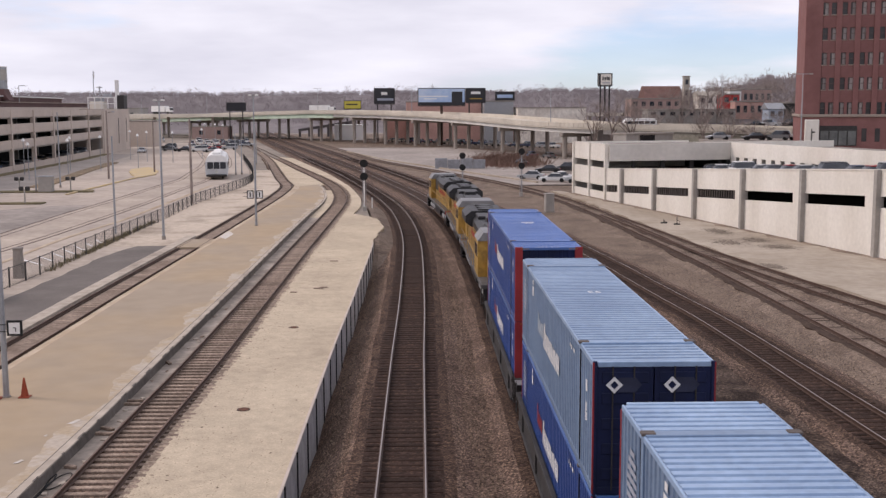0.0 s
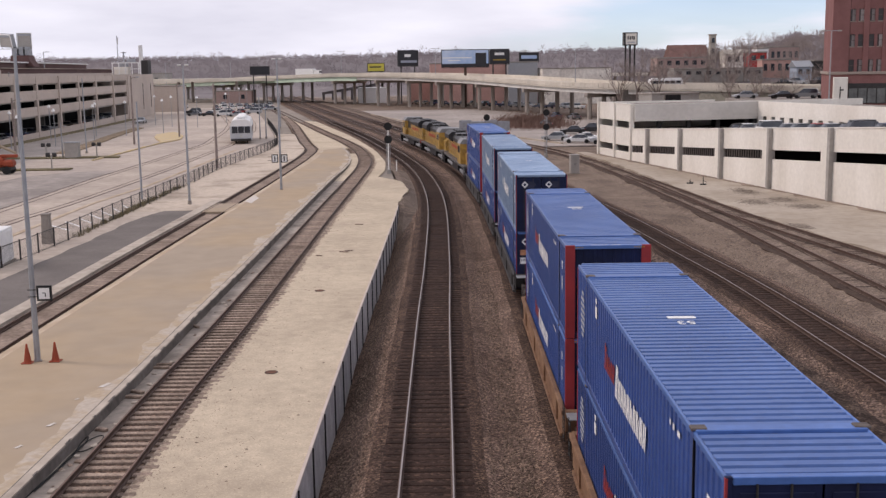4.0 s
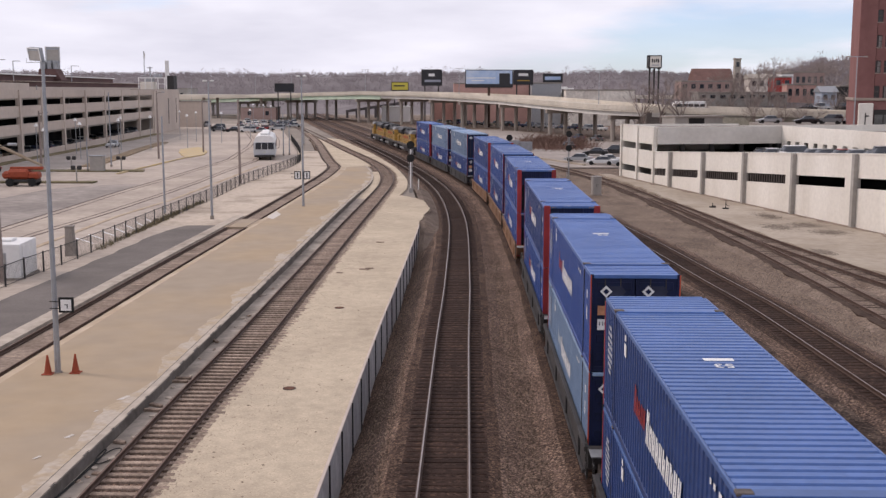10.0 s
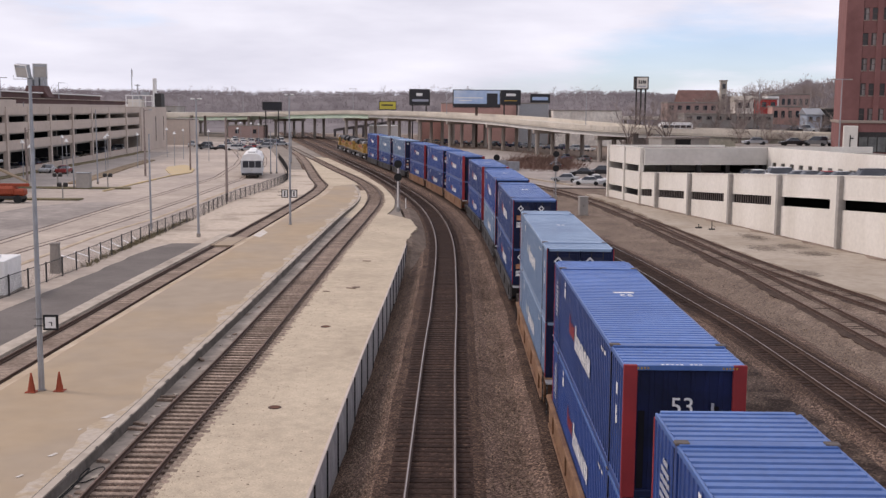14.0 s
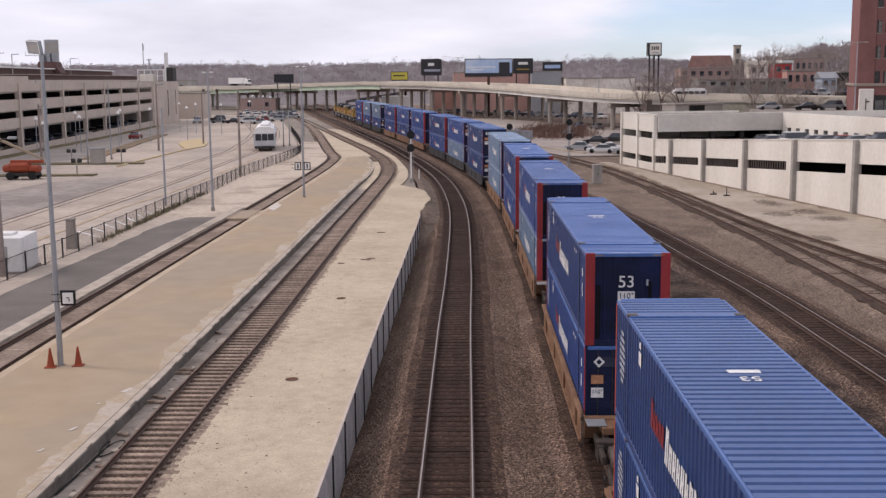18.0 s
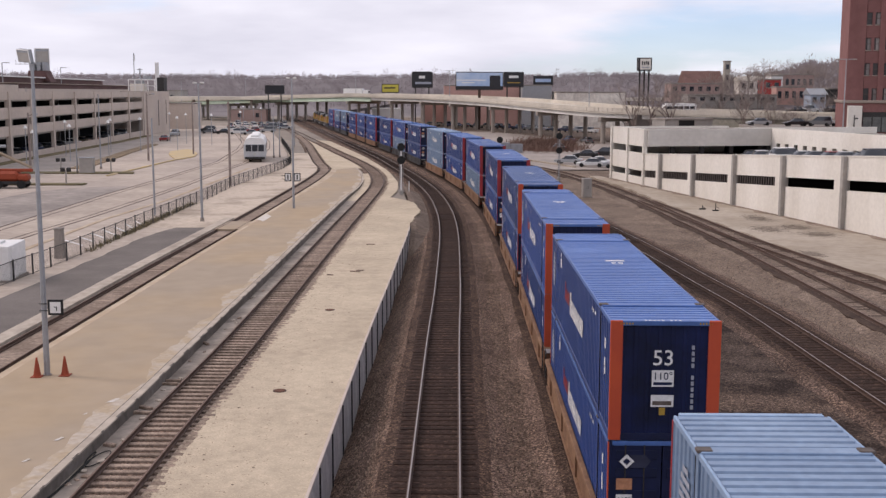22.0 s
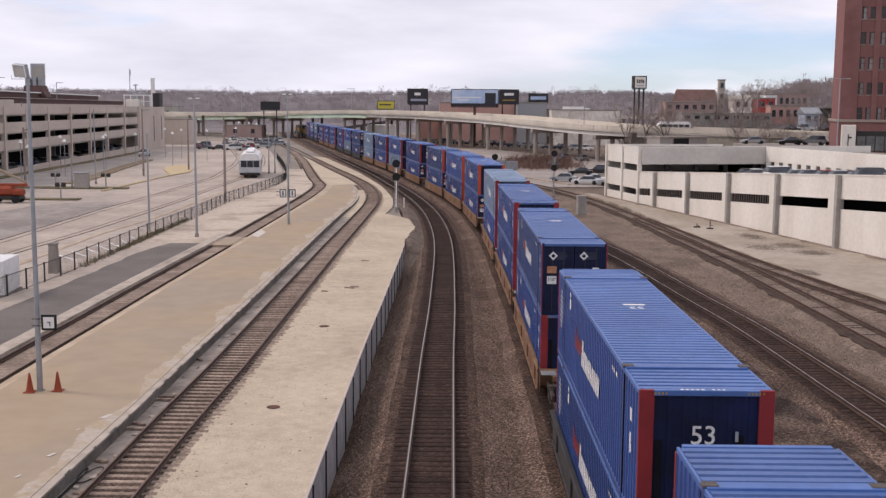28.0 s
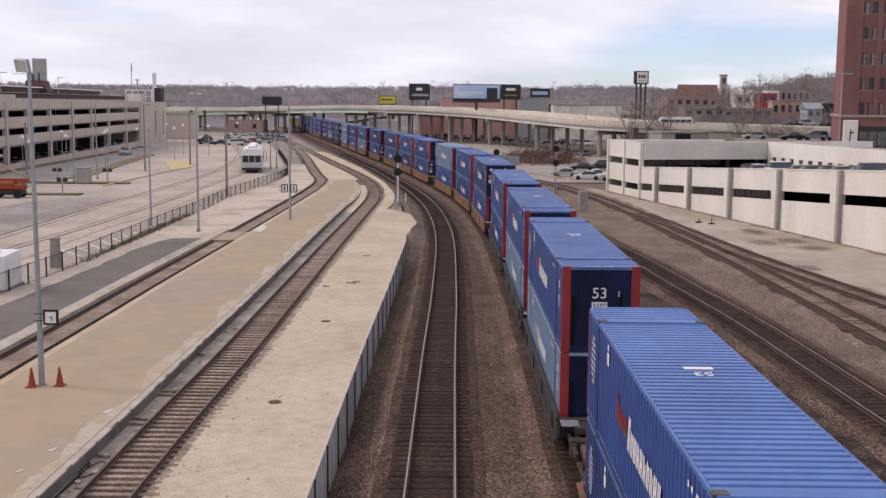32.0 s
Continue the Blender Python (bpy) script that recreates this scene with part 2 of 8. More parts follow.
M["black"] = mat("black_rubber", (0.02, 0.02, 0.02), 0.8, scale=4, var=0.3)
M["red_sign"] = mat("red_panel", (0.42, 0.04, 0.035), 0.6, scale=0.6, var=0.2)
M["bark"] = mat("bare_branches", (0.30, 0.245, 0.22), 0.95, scale=1.5, var=0.35, island=0.25)
# Far woods and hill: distance haze is put into these cool greys
M["woods"] = mat("hazed_bare_woods", (0.27, 0.24, 0.25), 0.97, scale=0.008, col2=(0.20, 0.178, 0.187), island=0.15)
M["hill"] = mat("hazed_wooded_hill", (0.22, 0.195, 0.195), 0.97, scale=0.02, col2=(0.15, 0.132, 0.135), fine=0.15, fscale=0.25)


# ---- building helpers ----
def thing(name, label, category, group="", kind="", m=None):
    ob = new(name)
    ob.empty_display_size = 0.2
    if m is not None:
        ob.matrix_world = m
    return tagged(ob, label, category, group, kind)


def mesh_of(bm, name, material, smooth=False):
    me = bpy.data.meshes.new(name)
    bm.to_mesh(me)
    bm.free()
    for one in (material if isinstance(material, (list, tuple)) else [material]):
        me.materials.append(one)
    if smooth:
        for p in me.polygons:
            p.use_smooth = True
    return me


SMALL_MARKS = ("side_code", "side_lettering", "red_lettering", "hazard_marks", "notice_lettering", "code_bars", "roof_mark", "side_emblem", "hood_door_seams")


def part(name, bm, material, parent=None, label="", m=None, kind=""):
    """Links a bmesh, or a mesh made before, as one object under a thing or a part."""
    me = bm if isinstance(bm, bpy.types.Mesh) else mesh_of(bm, name, material)
    ob = new(name, me)
    ob.parent = parent
    if m is not None:
        ob.matrix_basis = m
    if name in SMALL_MARKS:
        kind = "stuff"
    return tagged(ob, label, kind=kind)


def box(bm, x0, x1, y0, y1, z0, z1, bevel=0.0, m=None):
    mm = Matrix.Translation(((x0 + x1) / 2, (y0 + y1) / 2, (z0 + z1) / 2)) @ Matrix.Diagonal((abs(x1 - x0), abs(y1 - y0), abs(z1 - z0), 1))
    vs = bmesh.ops.create_cube(bm, size=1.0, matrix=(m @ mm) if m else mm)["verts"]
    if bevel:
        es = list({e for v in vs for e in v.link_edges})
        bmesh.ops.bevel(bm, geom=es, offset=bevel, segments=1, affect="EDGES", profile=0.7)
    return bm


def boxes(*lot, bevel=0.0):
    bm = bmesh.new()
    for b in lot:
        box(bm, *b, bevel=bevel)
    return bm


def tube(bm, a, b, r0, r1=None, seg=10):
    """A round bar from a to b."""
    a, b = Vector(a), Vector(b)
    d = b - a
    m = Matrix.Translation((a + b) / 2) @ d.to_track_quat("Z", "Y").to_matrix().to_4x4()
    bmesh.ops.create_cone(bm, cap_ends=True, segments=seg, radius1=r0, radius2=r0 if r1 is None else r1, depth=d.length, matrix=m)
    return bm


def tubes(*lot, seg=10):
    bm = bmesh.new()
    for t in lot:
        tube(bm, *t, seg=seg)
    return bm


def prism(bm, outline, y0, y1):
    """An outline in x and z, drawn out from y0 to y1."""
    a = [bm.verts.new((x, y0, z)) for x, z in outline]
    b = [bm.verts.new((x, y1, z)) for x, z in outline]
    k = len(outline)
    bm.faces.new(a)
    bm.faces.new(b[::-1])
    for i in range(k):
        bm.faces.new((a[i], b[i], b[(i + 1) % k], a[(i + 1) % k]))
    bmesh.ops.recalc_face_normals(bm, faces=bm.faces)
    return bm


def plain(name, verts, faces, material):
    me = bpy.data.meshes.new(name)
    me.from_pydata(verts, [], faces)
    for one in (material if isinstance(material, (list, tuple)) else [material]):
        me.materials.append(one)
    return me


def writing(text, size, material, name="lettering"):
    """Flat letters in the x-z plane that face -y, centred."""
    cu = bpy.data.curves.new(name, "FONT")
    cu.offset = size * 0.004
    cu.body, cu.size, cu.align_x, cu.align_y, cu.extrude = text, size, "CENTER", "CENTER", 0.002
    ob = bpy.data.objects.new(name, cu)
    scene.collection.objects.link(ob)
    bpy.context.view_layer.update()
    me = bpy.data.meshes.new_from_object(ob)
    bpy.data.objects.remove(ob)
    me.transform(pose(0, 0, 0, 90, 0, 0))
    me.materials.clear()
    me.materials.append(material)
    return me


class Line:
    """A smooth line on the plan through the points given, walked by its length."""

    def __init__(self, pts, step=2.0):
        p = [Vector(q) for q in pts]
        p = [p[0] * 2 - p[1]] + p + [p[-1] * 2 - p[-2]]
        out = []
        for i in range(1, len(p) - 2):
            a, b, c, d = p[i - 1], p[i], p[i + 1], p[i + 2]
            t1, t2 = (c - a) / (c - a).length, (d - b) / (d - b).length
            gap = (c - b).length
            n = max(2, int(gap / step))
            for k in range(n):
                u = k / n
                h1, h2 = 2 * u**3 - 3 * u**2 + 1, u**3 - 2 * u**2 + u
                h3, h4 = -2 * u**3 + 3 * u**2, u**3 - u**2
                out.append(b * h1 + t1 * gap * h2 + c * h3 + t2 * gap * h4)
        out.append(p[-2])
        self.p = np.array([tuple(v) for v in out])
        self.s = np.concatenate([[0], np.cumsum(np.hypot(*np.diff(self.p, axis=0).T))])

    def at(self, s):
        return Vector((np.interp(s, self.s, self.p[:, 0]), np.interp(s, self.s, self.p[:, 1])))

    def way(self, s):
        return (self.at(s + 1.0) - self.at(s - 1.0)).normalized()

    def side(self, s, off):
        """The point off metres to the right of the line."""
        w = self.way(s)
        return self.at(s) + Vector((w.y, -w.x)) * off

    def s_of(self, y):
        return float(np.interp(y, self.p[:, 1], self.s))

    def x_of(self, y):
        return float(np.interp(y, self.p[:, 1], self.p[:, 0]))


def rise(y):
    """The rail level of the station side, which drops to the main line beyond the platforms."""
    t = min(1.0, max(0.0, (y - 140) / 140))
    return 0.6 * (1 - t * t * (3 - 2 * t))


def strip(name, left, right, top, thick, material, kind="structure", label="", category="pavement", top2=None):
    """A slab between two lines of points of equal number; top gives the height at y (top2 that of the right edge)."""
    v, f = [], []
    n = len(left)
    for a, b in zip(left, right):
        za, zb = top(a[1]), (top2 or top)(b[1])
        v += [(a[0], a[1], za), (b[0], b[1], zb), (b[0], b[1], zb - thick), (a[0], a[1], za - thick)]
    for i in range(n - 1):
        o, q = 4 * i, 4 * i + 4
        f += [(o, o + 1, q + 1, q), (o + 1, o + 2, q + 2, q + 1), (o + 3, o, q, q + 3), (o + 2, o + 3, q + 3, q + 2)]
    f += [(0, 3, 2, 1), (4 * n - 4, 4 * n - 3, 4 * n - 2, 4 * n - 1)]
    ob = new(name, plain(name, v, f, material))
    return tagged(ob, label, category, kind=kind)


def edge(line, y0, y1, off, n=40):
    """Points along a line at an offset."""
    a, b = line.s_of(y0), line.s_of(y1)
    return [tuple(line.side(a + (b - a) * i / n, off)) for i in range(n + 1)]


def along(pts, n=40):
    """n + 1 points evenly by y along a polyline."""
    ys = np.linspace(pts[0][1], pts[-1][1], n + 1)
    px, py = [p[0] for p in pts], [p[1] for p in pts]
    return [(float(np.interp(y, py, px)), float(y)) for y in ys]

# ---- plan: the lines of the tracks ----
LA = Line([(-10.3, -490), (-1.05, -20), (-0.05, 30), (0.35, 50), (0.75, 66), (1.1, 94), (0.65, 112), (-0.55, 130), (-3.1, 152), (-5.6, 169), (-9.6, 195), (-15.3, 227), (-18.4, 244),
           (-23.3, 271), (-28.3, 299), (-40.6, 366), (-46.5, 399), (-57.6, 460), (-76.5, 560), (-97, 660)])
LB = Line([LA.side(s, float(np.interp(s - LA.s_of(0), (45, 63, 83, 105), (5.55, 5.4, 5.1, 4.95)))) for s in np.linspace(0, LA.s[-1], 200)])
LC = Line([(18.4, -60), (17.9, 20), (17.4, 42), (17.1, 58), (16.5, 67), (15.6, 81.5), (14.5, 94), (12.7, 112), (10.4, 130), (7.4, 149)]
          + [tuple(LA.side(LA.s_of(y), 9.7)) for y in (195, 244, 299, 366, 430, 560, 640)])
LD = Line([(23.0, -60), (23.05, 20), (23.12, 50), (23.2, 66), (23.25, 80), (23.0, 92), (22.6, 104), (22.2, 118), (21.4, 132), (20.4, 143), (18.3, 158), (13.6, 179), (6.6, 205)]
          + [tuple(LA.side(LA.s_of(y), 14)) for y in (244, 299, 366, 430, 560, 640)])
LE = Line([(34, -20), (30, 36), (28.0, 57), (26.95, 66), (25.9, 75), (25.0, 83), (24.35, 91), (23.5, 105), (22.6, 118)])
LF = Line([(-9.9, -30), (-9.1, 28.4), (-8.91, 37.9), (-8.62, 46.4), (-8.34, 60.6), (-7.77, 89.1), (-7.2, 111.8), (-6.95, 127.9), (-7.5, 142.1), (-9.5, 159.7),
           (-13.43, 182.2), (-18.48, 208.2), (-25.08, 243.9), (-33.0, 284.0), (-41.0, 324.0), (-57, 395)])
LG = Line([(-19.6, -30), (-17.92, 43.6), (-17.57, 56.9), (-17.38, 65.4), (-16.95, 79.6), (-16.55, 92), (-16.2, 105), (-15.75, 123), (-15.45, 142.1), (-15.96, 158.7),
           (-18.3, 173.9), (-22.2, 201.6), (-28.8, 248.3), (-36.0, 291.0), (-52, 378)])


# ---- ground: one sheet to the horizon ----
def build_ground():
    ys = [-2600, -900, -400, -150, -60] + list(np.arange(-30, 340, 5.0)) + [360, 400, 450, 520, 640, 800, 1100, 1700, 3200]
    v, f, mi = [], [], []
    for y in ys:
        xa = LA.x_of(min(max(y, -400), 640))
        w = xa - 3.3
        hi = rise(y) - 0.32
        fade = min(1.0, max(0.0, (y - 92) / 30))
        toe = -1.65 * (1 - fade) + (hi - 0.25) * fade
        cols = [(w - 3000, hi), (w - 900, hi), (w - 300, hi), (w - 120, hi), (w - 70, hi), (w - 45, hi), (w - 20.5, hi), (w - 10, hi), (w - 0.30, hi), (w - 0.28, toe - 0.02), (w + 0.5, toe),
                (xa - 1.75, -0.42), (xa + 9, -0.42), (xa + 24, -0.42), (60, -0.35), (120, -0.3), (300, -0.3), (900, -0.3), (3000, -0.3)]
        v += [(x, y, z) for x, z in cols]
    k = len(cols)
    for j in range(len(ys) - 1):
        for i in range(k - 1):
            a = j * k + i
            f.append((a, a + 1, a + k + 1, a + k))
            mi.append(1 if 9 <= i <= 13 and -100 < ys[j] < 500 else 0)
    ob = new("ground", plain("ground", v, f, [M["earth"], M["yard"]]))
    for p, i in zip(ob.data.polygons, mi):
        p.material_index = i
    tagged(ob, "brown gravel railway yard and bare winter ground", "ground", kind="structure")


build_ground()


# ---- tracks ----
def rail_mesh(line, s0, s1, off, z, head, step=2.0):
    prof = [(-0.07, -0.17), (-0.07, -0.155), (-0.012, -0.13), (-0.012, -0.05), (-0.036, -0.04), (-0.036, -0.006), (-0.021, 0.0),
            (0.021, 0.0), (0.036, -0.006), (0.036, -0.04), (0.012, -0.05), (0.012, -0.13), (0.07, -0.155), (0.07, -0.17)]
    n = max(2, int((s1 - s0) / step))
    v, f, mi = [], [], []
    k = len(prof)
    for j in range(n + 1):
        s = s0 + (s1 - s0) * j / n
        c, w = line.side(s, off), line.way(s)
        for a, b in prof:
            v.append((c.x + w.y * a, c.y - w.x * a, z(c.y) + b))
    for j in range(n):
        for i in range(k - 1):
            a = j * k + i
            f.append((a, a + 1, a + k + 1, a + k))
            mi.append(1 if i == 6 else 0)
    me = plain("rail", v, f, [M["rail"], head])
    for p, i in zip(me.polygons, mi):
        p.material_index = i
    return me


def tie_mesh(material, long=2.6):
    bm = bmesh.new()
    box(bm, -long / 2, long / 2, -0.115, 0.115, -0.34, -0.165, bevel=0.012)
    return mesh_of(bm, "tie", material)


def build_track(label, line, y0, y1, z, head, tie_mat, singles, gap=0.52, ballast=True, tie_to=260.0, seed=1, bed="ballast", inside="ballast_oily", sunk=0.0, shoulder=1.0, ditch=None):
    t = thing("railway_track", label, "railway track", kind="structure")
    s0, s1 = line.s_of(y0), line.s_of(y1)
    for off in (-0.7525, 0.7525):
        part("rail", rail_mesh(line, s0, s1, off, z, head), None, t)
    if ballast:
        v, f = [], []
        n = int((s1 - s0) / 3)
        prof = [(-2.6, -0.45), (-1.75, -0.22), (-1.36, -0.188), (0.0, -0.186), (1.36, -0.188), (1.75, -0.22), (2.6, -0.45)]
        for j in range(n + 1):
            s = s0 + (s1 - s0) * j / n
            w = line.way(s)
            c = line.at(s)
            k = 0.0 if ditch is None else float(np.interp(c.y, ditch, (1.0, 0.0)))
            for a, b in [(-2.6 - 1.0 * k, -0.45 - 1.15 * k)] + prof[1:]:
                a *= 1 + (0.06 if abs(a) > 2 else 0.02) * math.sin(j * 1.7 + a)
                a *= shoulder if abs(a) > 1.5 else 1.0
                v.append((c.x + w.y * a, c.y - w.x * a, z(c.y) + b))
        for j in range(n):
            for i in range(6):
                a = j * 7 + i
                f.append((a, a + 1, a + 8, a + 7))
        me = plain("ballast", v, f, [M[bed], M[inside], M["ballast_mid"] if inside == "ballast_oily" else M[bed]])
        for i, p in enumerate(me.polygons):
            p.material_index = 1 if i % 6 in (2, 3) else 2 if i % 6 in (1, 4) else 0
        part("ballast", me, None, t)
    r = random.Random(seed)
    me = tie_mesh(tie_mat)
    n0, n1 = singles
    s, v, f = s0 + 0.3, [], []
    while s < s1 - 0.3:
        c, w = line.at(s), line.way(s)
        ang = math.atan2(-w.x, w.y) + r.uniform(-0.02, 0.02)
        mm = Matrix.Translation((c.x + r.uniform(-0.06, 0.06), c.y, z(c.y) + r.uniform(-0.012, 0.0) - sunk * r.uniform(0.35, 1.3))) @ Matrix.Rotation(ang, 4, "Z") @ Matrix.Translation((r.uniform(-0.12, 0.12) if tie_mat is M["tie_old"] else 0, 0, 0))
        if n0 < c.y < n1:
            part("tie", me, None, t, m=mm)
        elif c.y < tie_to:
            o = len(v)
            v += [tuple(mm @ Vector(q)) for q in ((-1.3, -0.115, -0.165), (1.3, -0.115, -0.165), (1.3, 0.115, -0.165), (-1.3, 0.115, -0.165),
                                                 (-1.3, -0.115, -0.3), (1.3, -0.115, -0.3), (1.3, 0.115, -0.3), (-1.3, 0.115, -0.3))]
            f += [(o, o + 1, o + 2, o + 3), (o + 4, o + 5, o + 1, o), (o + 1, o + 5, o + 6, o + 2), (o + 2, o + 6, o + 7, o + 3), (o + 4, o, o + 3, o + 7)]
        s += gap + r.uniform(-0.02, 0.02)
    if f:
        part("far_ties", plain("far_ties", v, f, tie_mat), None, t, kind="stuff")
    return t


level = lambda y: 0.0
build_track("busy main line track with bright steel rails on dark ties", LA, -40, 640, level, M["rail_top"], M["tie_dark"], (26, 130), seed=2, ditch=(80, 94))
build_track("main line track under the container train", LB, -480, 640, level, M["rail_top"], M["tie_dark"], (26, 60), tie_to=130, seed=3)
build_track("curving main line track with bright rails beside the yard", LC, -40, 600, level, M["rail_top"], M["tie_dark"], (38, 100), seed=4, bed="ballast")
build_track("rusty yard track beside the parking garage", LD, 10, 600, level, M["rail_rust"], M["tie_dark"], (50, 110), gap=0.62, seed=5, bed="ballast_light", inside="ballast_light", sunk=0.028, shoulder=0.8)
build_track("rusty spur track joining the yard track", LE, 20, 118, lambda y: 0.006, M["rail_rust"], M["tie_dark"], (58, 105), gap=0.62, seed=6, bed="ballast_light", inside="ballast_light", sunk=0.028, shoulder=0.8)
build_track("little-used platform track with weathered wooden ties", LF, -20, 395, rise, M["rail_rust"], M["tie_old"], (26, 130), ballast=False, seed=7)
build_track("rusty platform track set in pavement", LG, 0, 378, rise, M["rail_rust"], M["tie_old"], (40, 110), ballast=False, seed=8)

r = random.Random(63)
M["rail_dirt"] = mat("dark_rail_dirt", (0.085, 0.058, 0.045), 0.95, scale=0.8, col2=(0.05, 0.033, 0.026), fine=0.3, fscale=6, bump=0.6)
for line, y0, y1, lot in ((LD, 30, 160, ((-1.35, -0.86), (-0.64, -0.42), (0.46, 0.64), (0.86, 1.12))), (LE, 40, 104, ((-1.1, -0.86), (-0.64, -0.5), (0.5, 0.64), (0.86, 1.15)))):
    for o0, o1 in lot:
        pa, pb = edge(line, y0, y1, o0, 160), edge(line, y0, y1, o1, 160)
        wob = [r.uniform(-0.12, 0.1) + 0.1 * math.sin(i * 0.37 + o0) for i in range(161)]
        if abs(o0) > abs(o1):
            pa = [(x + w, y) for (x, y), w in zip(pa, wob)]
        else:
            pb = [(x + w, y) for (x, y), w in zip(pb, wob)]
        strip("rail_dirt", pa, pb, lambda y: -0.176, 0.12, M["rail_dirt"], label="dark brown dirt gathered along the yard rail", category="dirt")

strip("ballast_bed", edge(LA, -30, 330, -1.7), edge(LB, -30, 330, 2.3), lambda y: -0.39, 0.1, M["ballast"], label="dark brown stone ballast between the main tracks", category="ballast")

# Dark strips along the rails: dirt, with the rails' shadow put into the colour
for o0, o1 in ((-0.97, -0.8), (-0.7, -0.61), (0.62, 0.7), (0.8, 0.94)):
    strip("flangeway", edge(LG, 20, 230, o0), edge(LG, 20, 230, o1), lambda y: rise(y) - 0.152, 0.1, M["ballast_oily"], label="dark strip of dirt and painted shade beside the rail", category="gap")
strip("ballast_bed", edge(LB, -30, 250, 2.3), edge(LC, -30, 250, -1.6), lambda y: -0.375, 0.1, M["ballast_stained"], label="dark oily ballast beside the train", category="ballast")
strip("track_fill", edge(LG, 20, 300, -0.98), edge(LG, 20, 300, 0.95), lambda y: rise(y) - 0.169, 0.1, M["track_dirt"], label="brown dirt filled between the rails", category="gravel")

M["apron"] = mat("stained_apron", (0.50, 0.42, 0.34), 0.93, scale=0.16, col2=(0.26, 0.21, 0.165), fine=0.14, fscale=1.8, lo=0.3, hi=0.5)
M["wash"] = mat("pale_worn_wash", (0.44, 0.375, 0.31), 0.93, scale=0.9, col2=(0.40, 0.315, 0.222), fine=0.1, fscale=5, lo=0.42, hi=0.58)
M["worn_white"] = mat("worn_white_paint", (0.60, 0.565, 0.53), 0.8, scale=1.2, col2=(0.48, 0.42, 0.35))
M["platform_pale"] = mat("pale_worn_platform", (0.46, 0.375, 0.285), 0.92, scale=0.35, col2=(0.37, 0.285, 0.20), fine=0.08, fscale=2.5, lo=0.4, hi=0.6)

# ---- station side: platform, paths, retaining wall ----
plat = lambda y: rise(y) + 0.22 - 0.34 * min(1.0, max(0.0, (y - 112) / 30))
low = lambda y: rise(y) - 0.16
curb = Line([(-11.5, -20), (-10.66, 27.9), (-10.42, 37.2), (-10.23, 48.4), (-9.98, 60.5), (-9.7, 79.1), (-9.39, 97.7), (-9.0, 116), (-8.75, 128), (-9.1, 140), (-10.2, 152), (-12.0, 165), (-13.6, 174)])
strip("pavement", edge(LG, 20, 158, 1.75), edge(curb, 20, 162, -0.2), lambda y: plat(y) - 0.012, 0.5, M["sand_conc"], label="tan sand-coloured station platform")
inner = [tuple(curb.side(q, -0.26)) for q in np.linspace(curb.s_of(20), curb.s_of(162), 41)]
strip("platform_edge", inner, edge(curb, 20, 162, 0.0), plat, 0.6, M["dusty"], label="stained grey concrete platform edge", category="platform edge")
strip("pavement", edge(LG, 20, 158, 0.95), edge(LG, 20, 158, 1.75), lambda y: rise(y) - 0.06, 0.5, M["platform_pale"], label="pale worn concrete strip beside the platform track", top2=lambda y: plat(y) - 0.014)
r = random.Random(83)
strip("worn_edge", [(x - 0.75 - 0.35 * math.sin(i * 0.31) * math.sin(i * 0.083 + 1) + r.uniform(-0.1, 0.1), y) for i, (x, y) in enumerate(edge(curb, 20, 150, 0.0, 300))], edge(curb, 20, 150, -0.3, 300), lambda y: plat(y) - 0.008, 0.05, M["wash"],
      label="pale worn wash along the platform edge", category="pavement")
strip("joint", edge(curb, 20, 150, -0.3), edge(curb, 20, 150, -0.262), lambda y: plat(y) - 0.006, 0.05, M["face_dark"], label="dark open joint behind the platform edge", category="joint")
for k in range(46):
    q = curb.at(curb.s_of(24 + 2.3 * k + r.uniform(-0.8, 0.8)))
    w, l = r.uniform(0.03, 0.09), r.uniform(0.08, 0.4)
    ch = thing("broken_edge", "dark chipped notch in the platform edge", "chip", "chips of the platform edge", kind="structure", m=pose(q.x, q.y, plat(q.y)))
    part("notch", plain("notch", [(-w, -l, 0.004), (0.002, -l * 1.2, 0.004), (0.002, l * 1.1, 0.004), (-w * 0.7, l, 0.004), (0.012, -l * 1.2, -0.1), (0.012, l * 1.1, -0.1)], [(0, 1, 2, 3), (1, 4, 5, 2)], M["face_dark"]), None, ch)
# Thin strip over the edge's face: weathered, and its shade put into the colour
strip("platform_face", edge(curb, 20, 162, 0.004), edge(curb, 20, 162, 0.03), lambda y: plat(y) - 0.04, 0.5, M["face_dark"], label="weathered platform edge face with its shade in the colour", category="platform edge")
strip("track_trough", edge(curb, 20, 112, 0.0), edge(LF, 20, 112, -0.9), lambda y: rise(y) - 0.15, 0.2, M["trough"], label="dirty concrete trough under the platform edge", category="trough")
strip("gravel_bed", edge(curb, 112, 150, 0.0), edge(LF, 112, 150, -0.9), lambda y: rise(y) - 0.15, 0.2, M["pale_gravel"], label="pale gravel beside the curving track", category="gravel")
strip("gravel_bed", edge(LF, 20, 72, -0.9), edge(LF, 20, 72, 1.05), lambda y: rise(y) - 0.235, 0.2, M["ballast"], label="worn brown bed between the ties", category="gravel")
strip("gravel_bed", edge(LF, 72, 250, -1.0), edge(LF, 72, 250, 1.05), lambda y: rise(y) - 0.19, 0.2, M["track_dirt"], label="dusty brown bed between the ties", category="gravel")
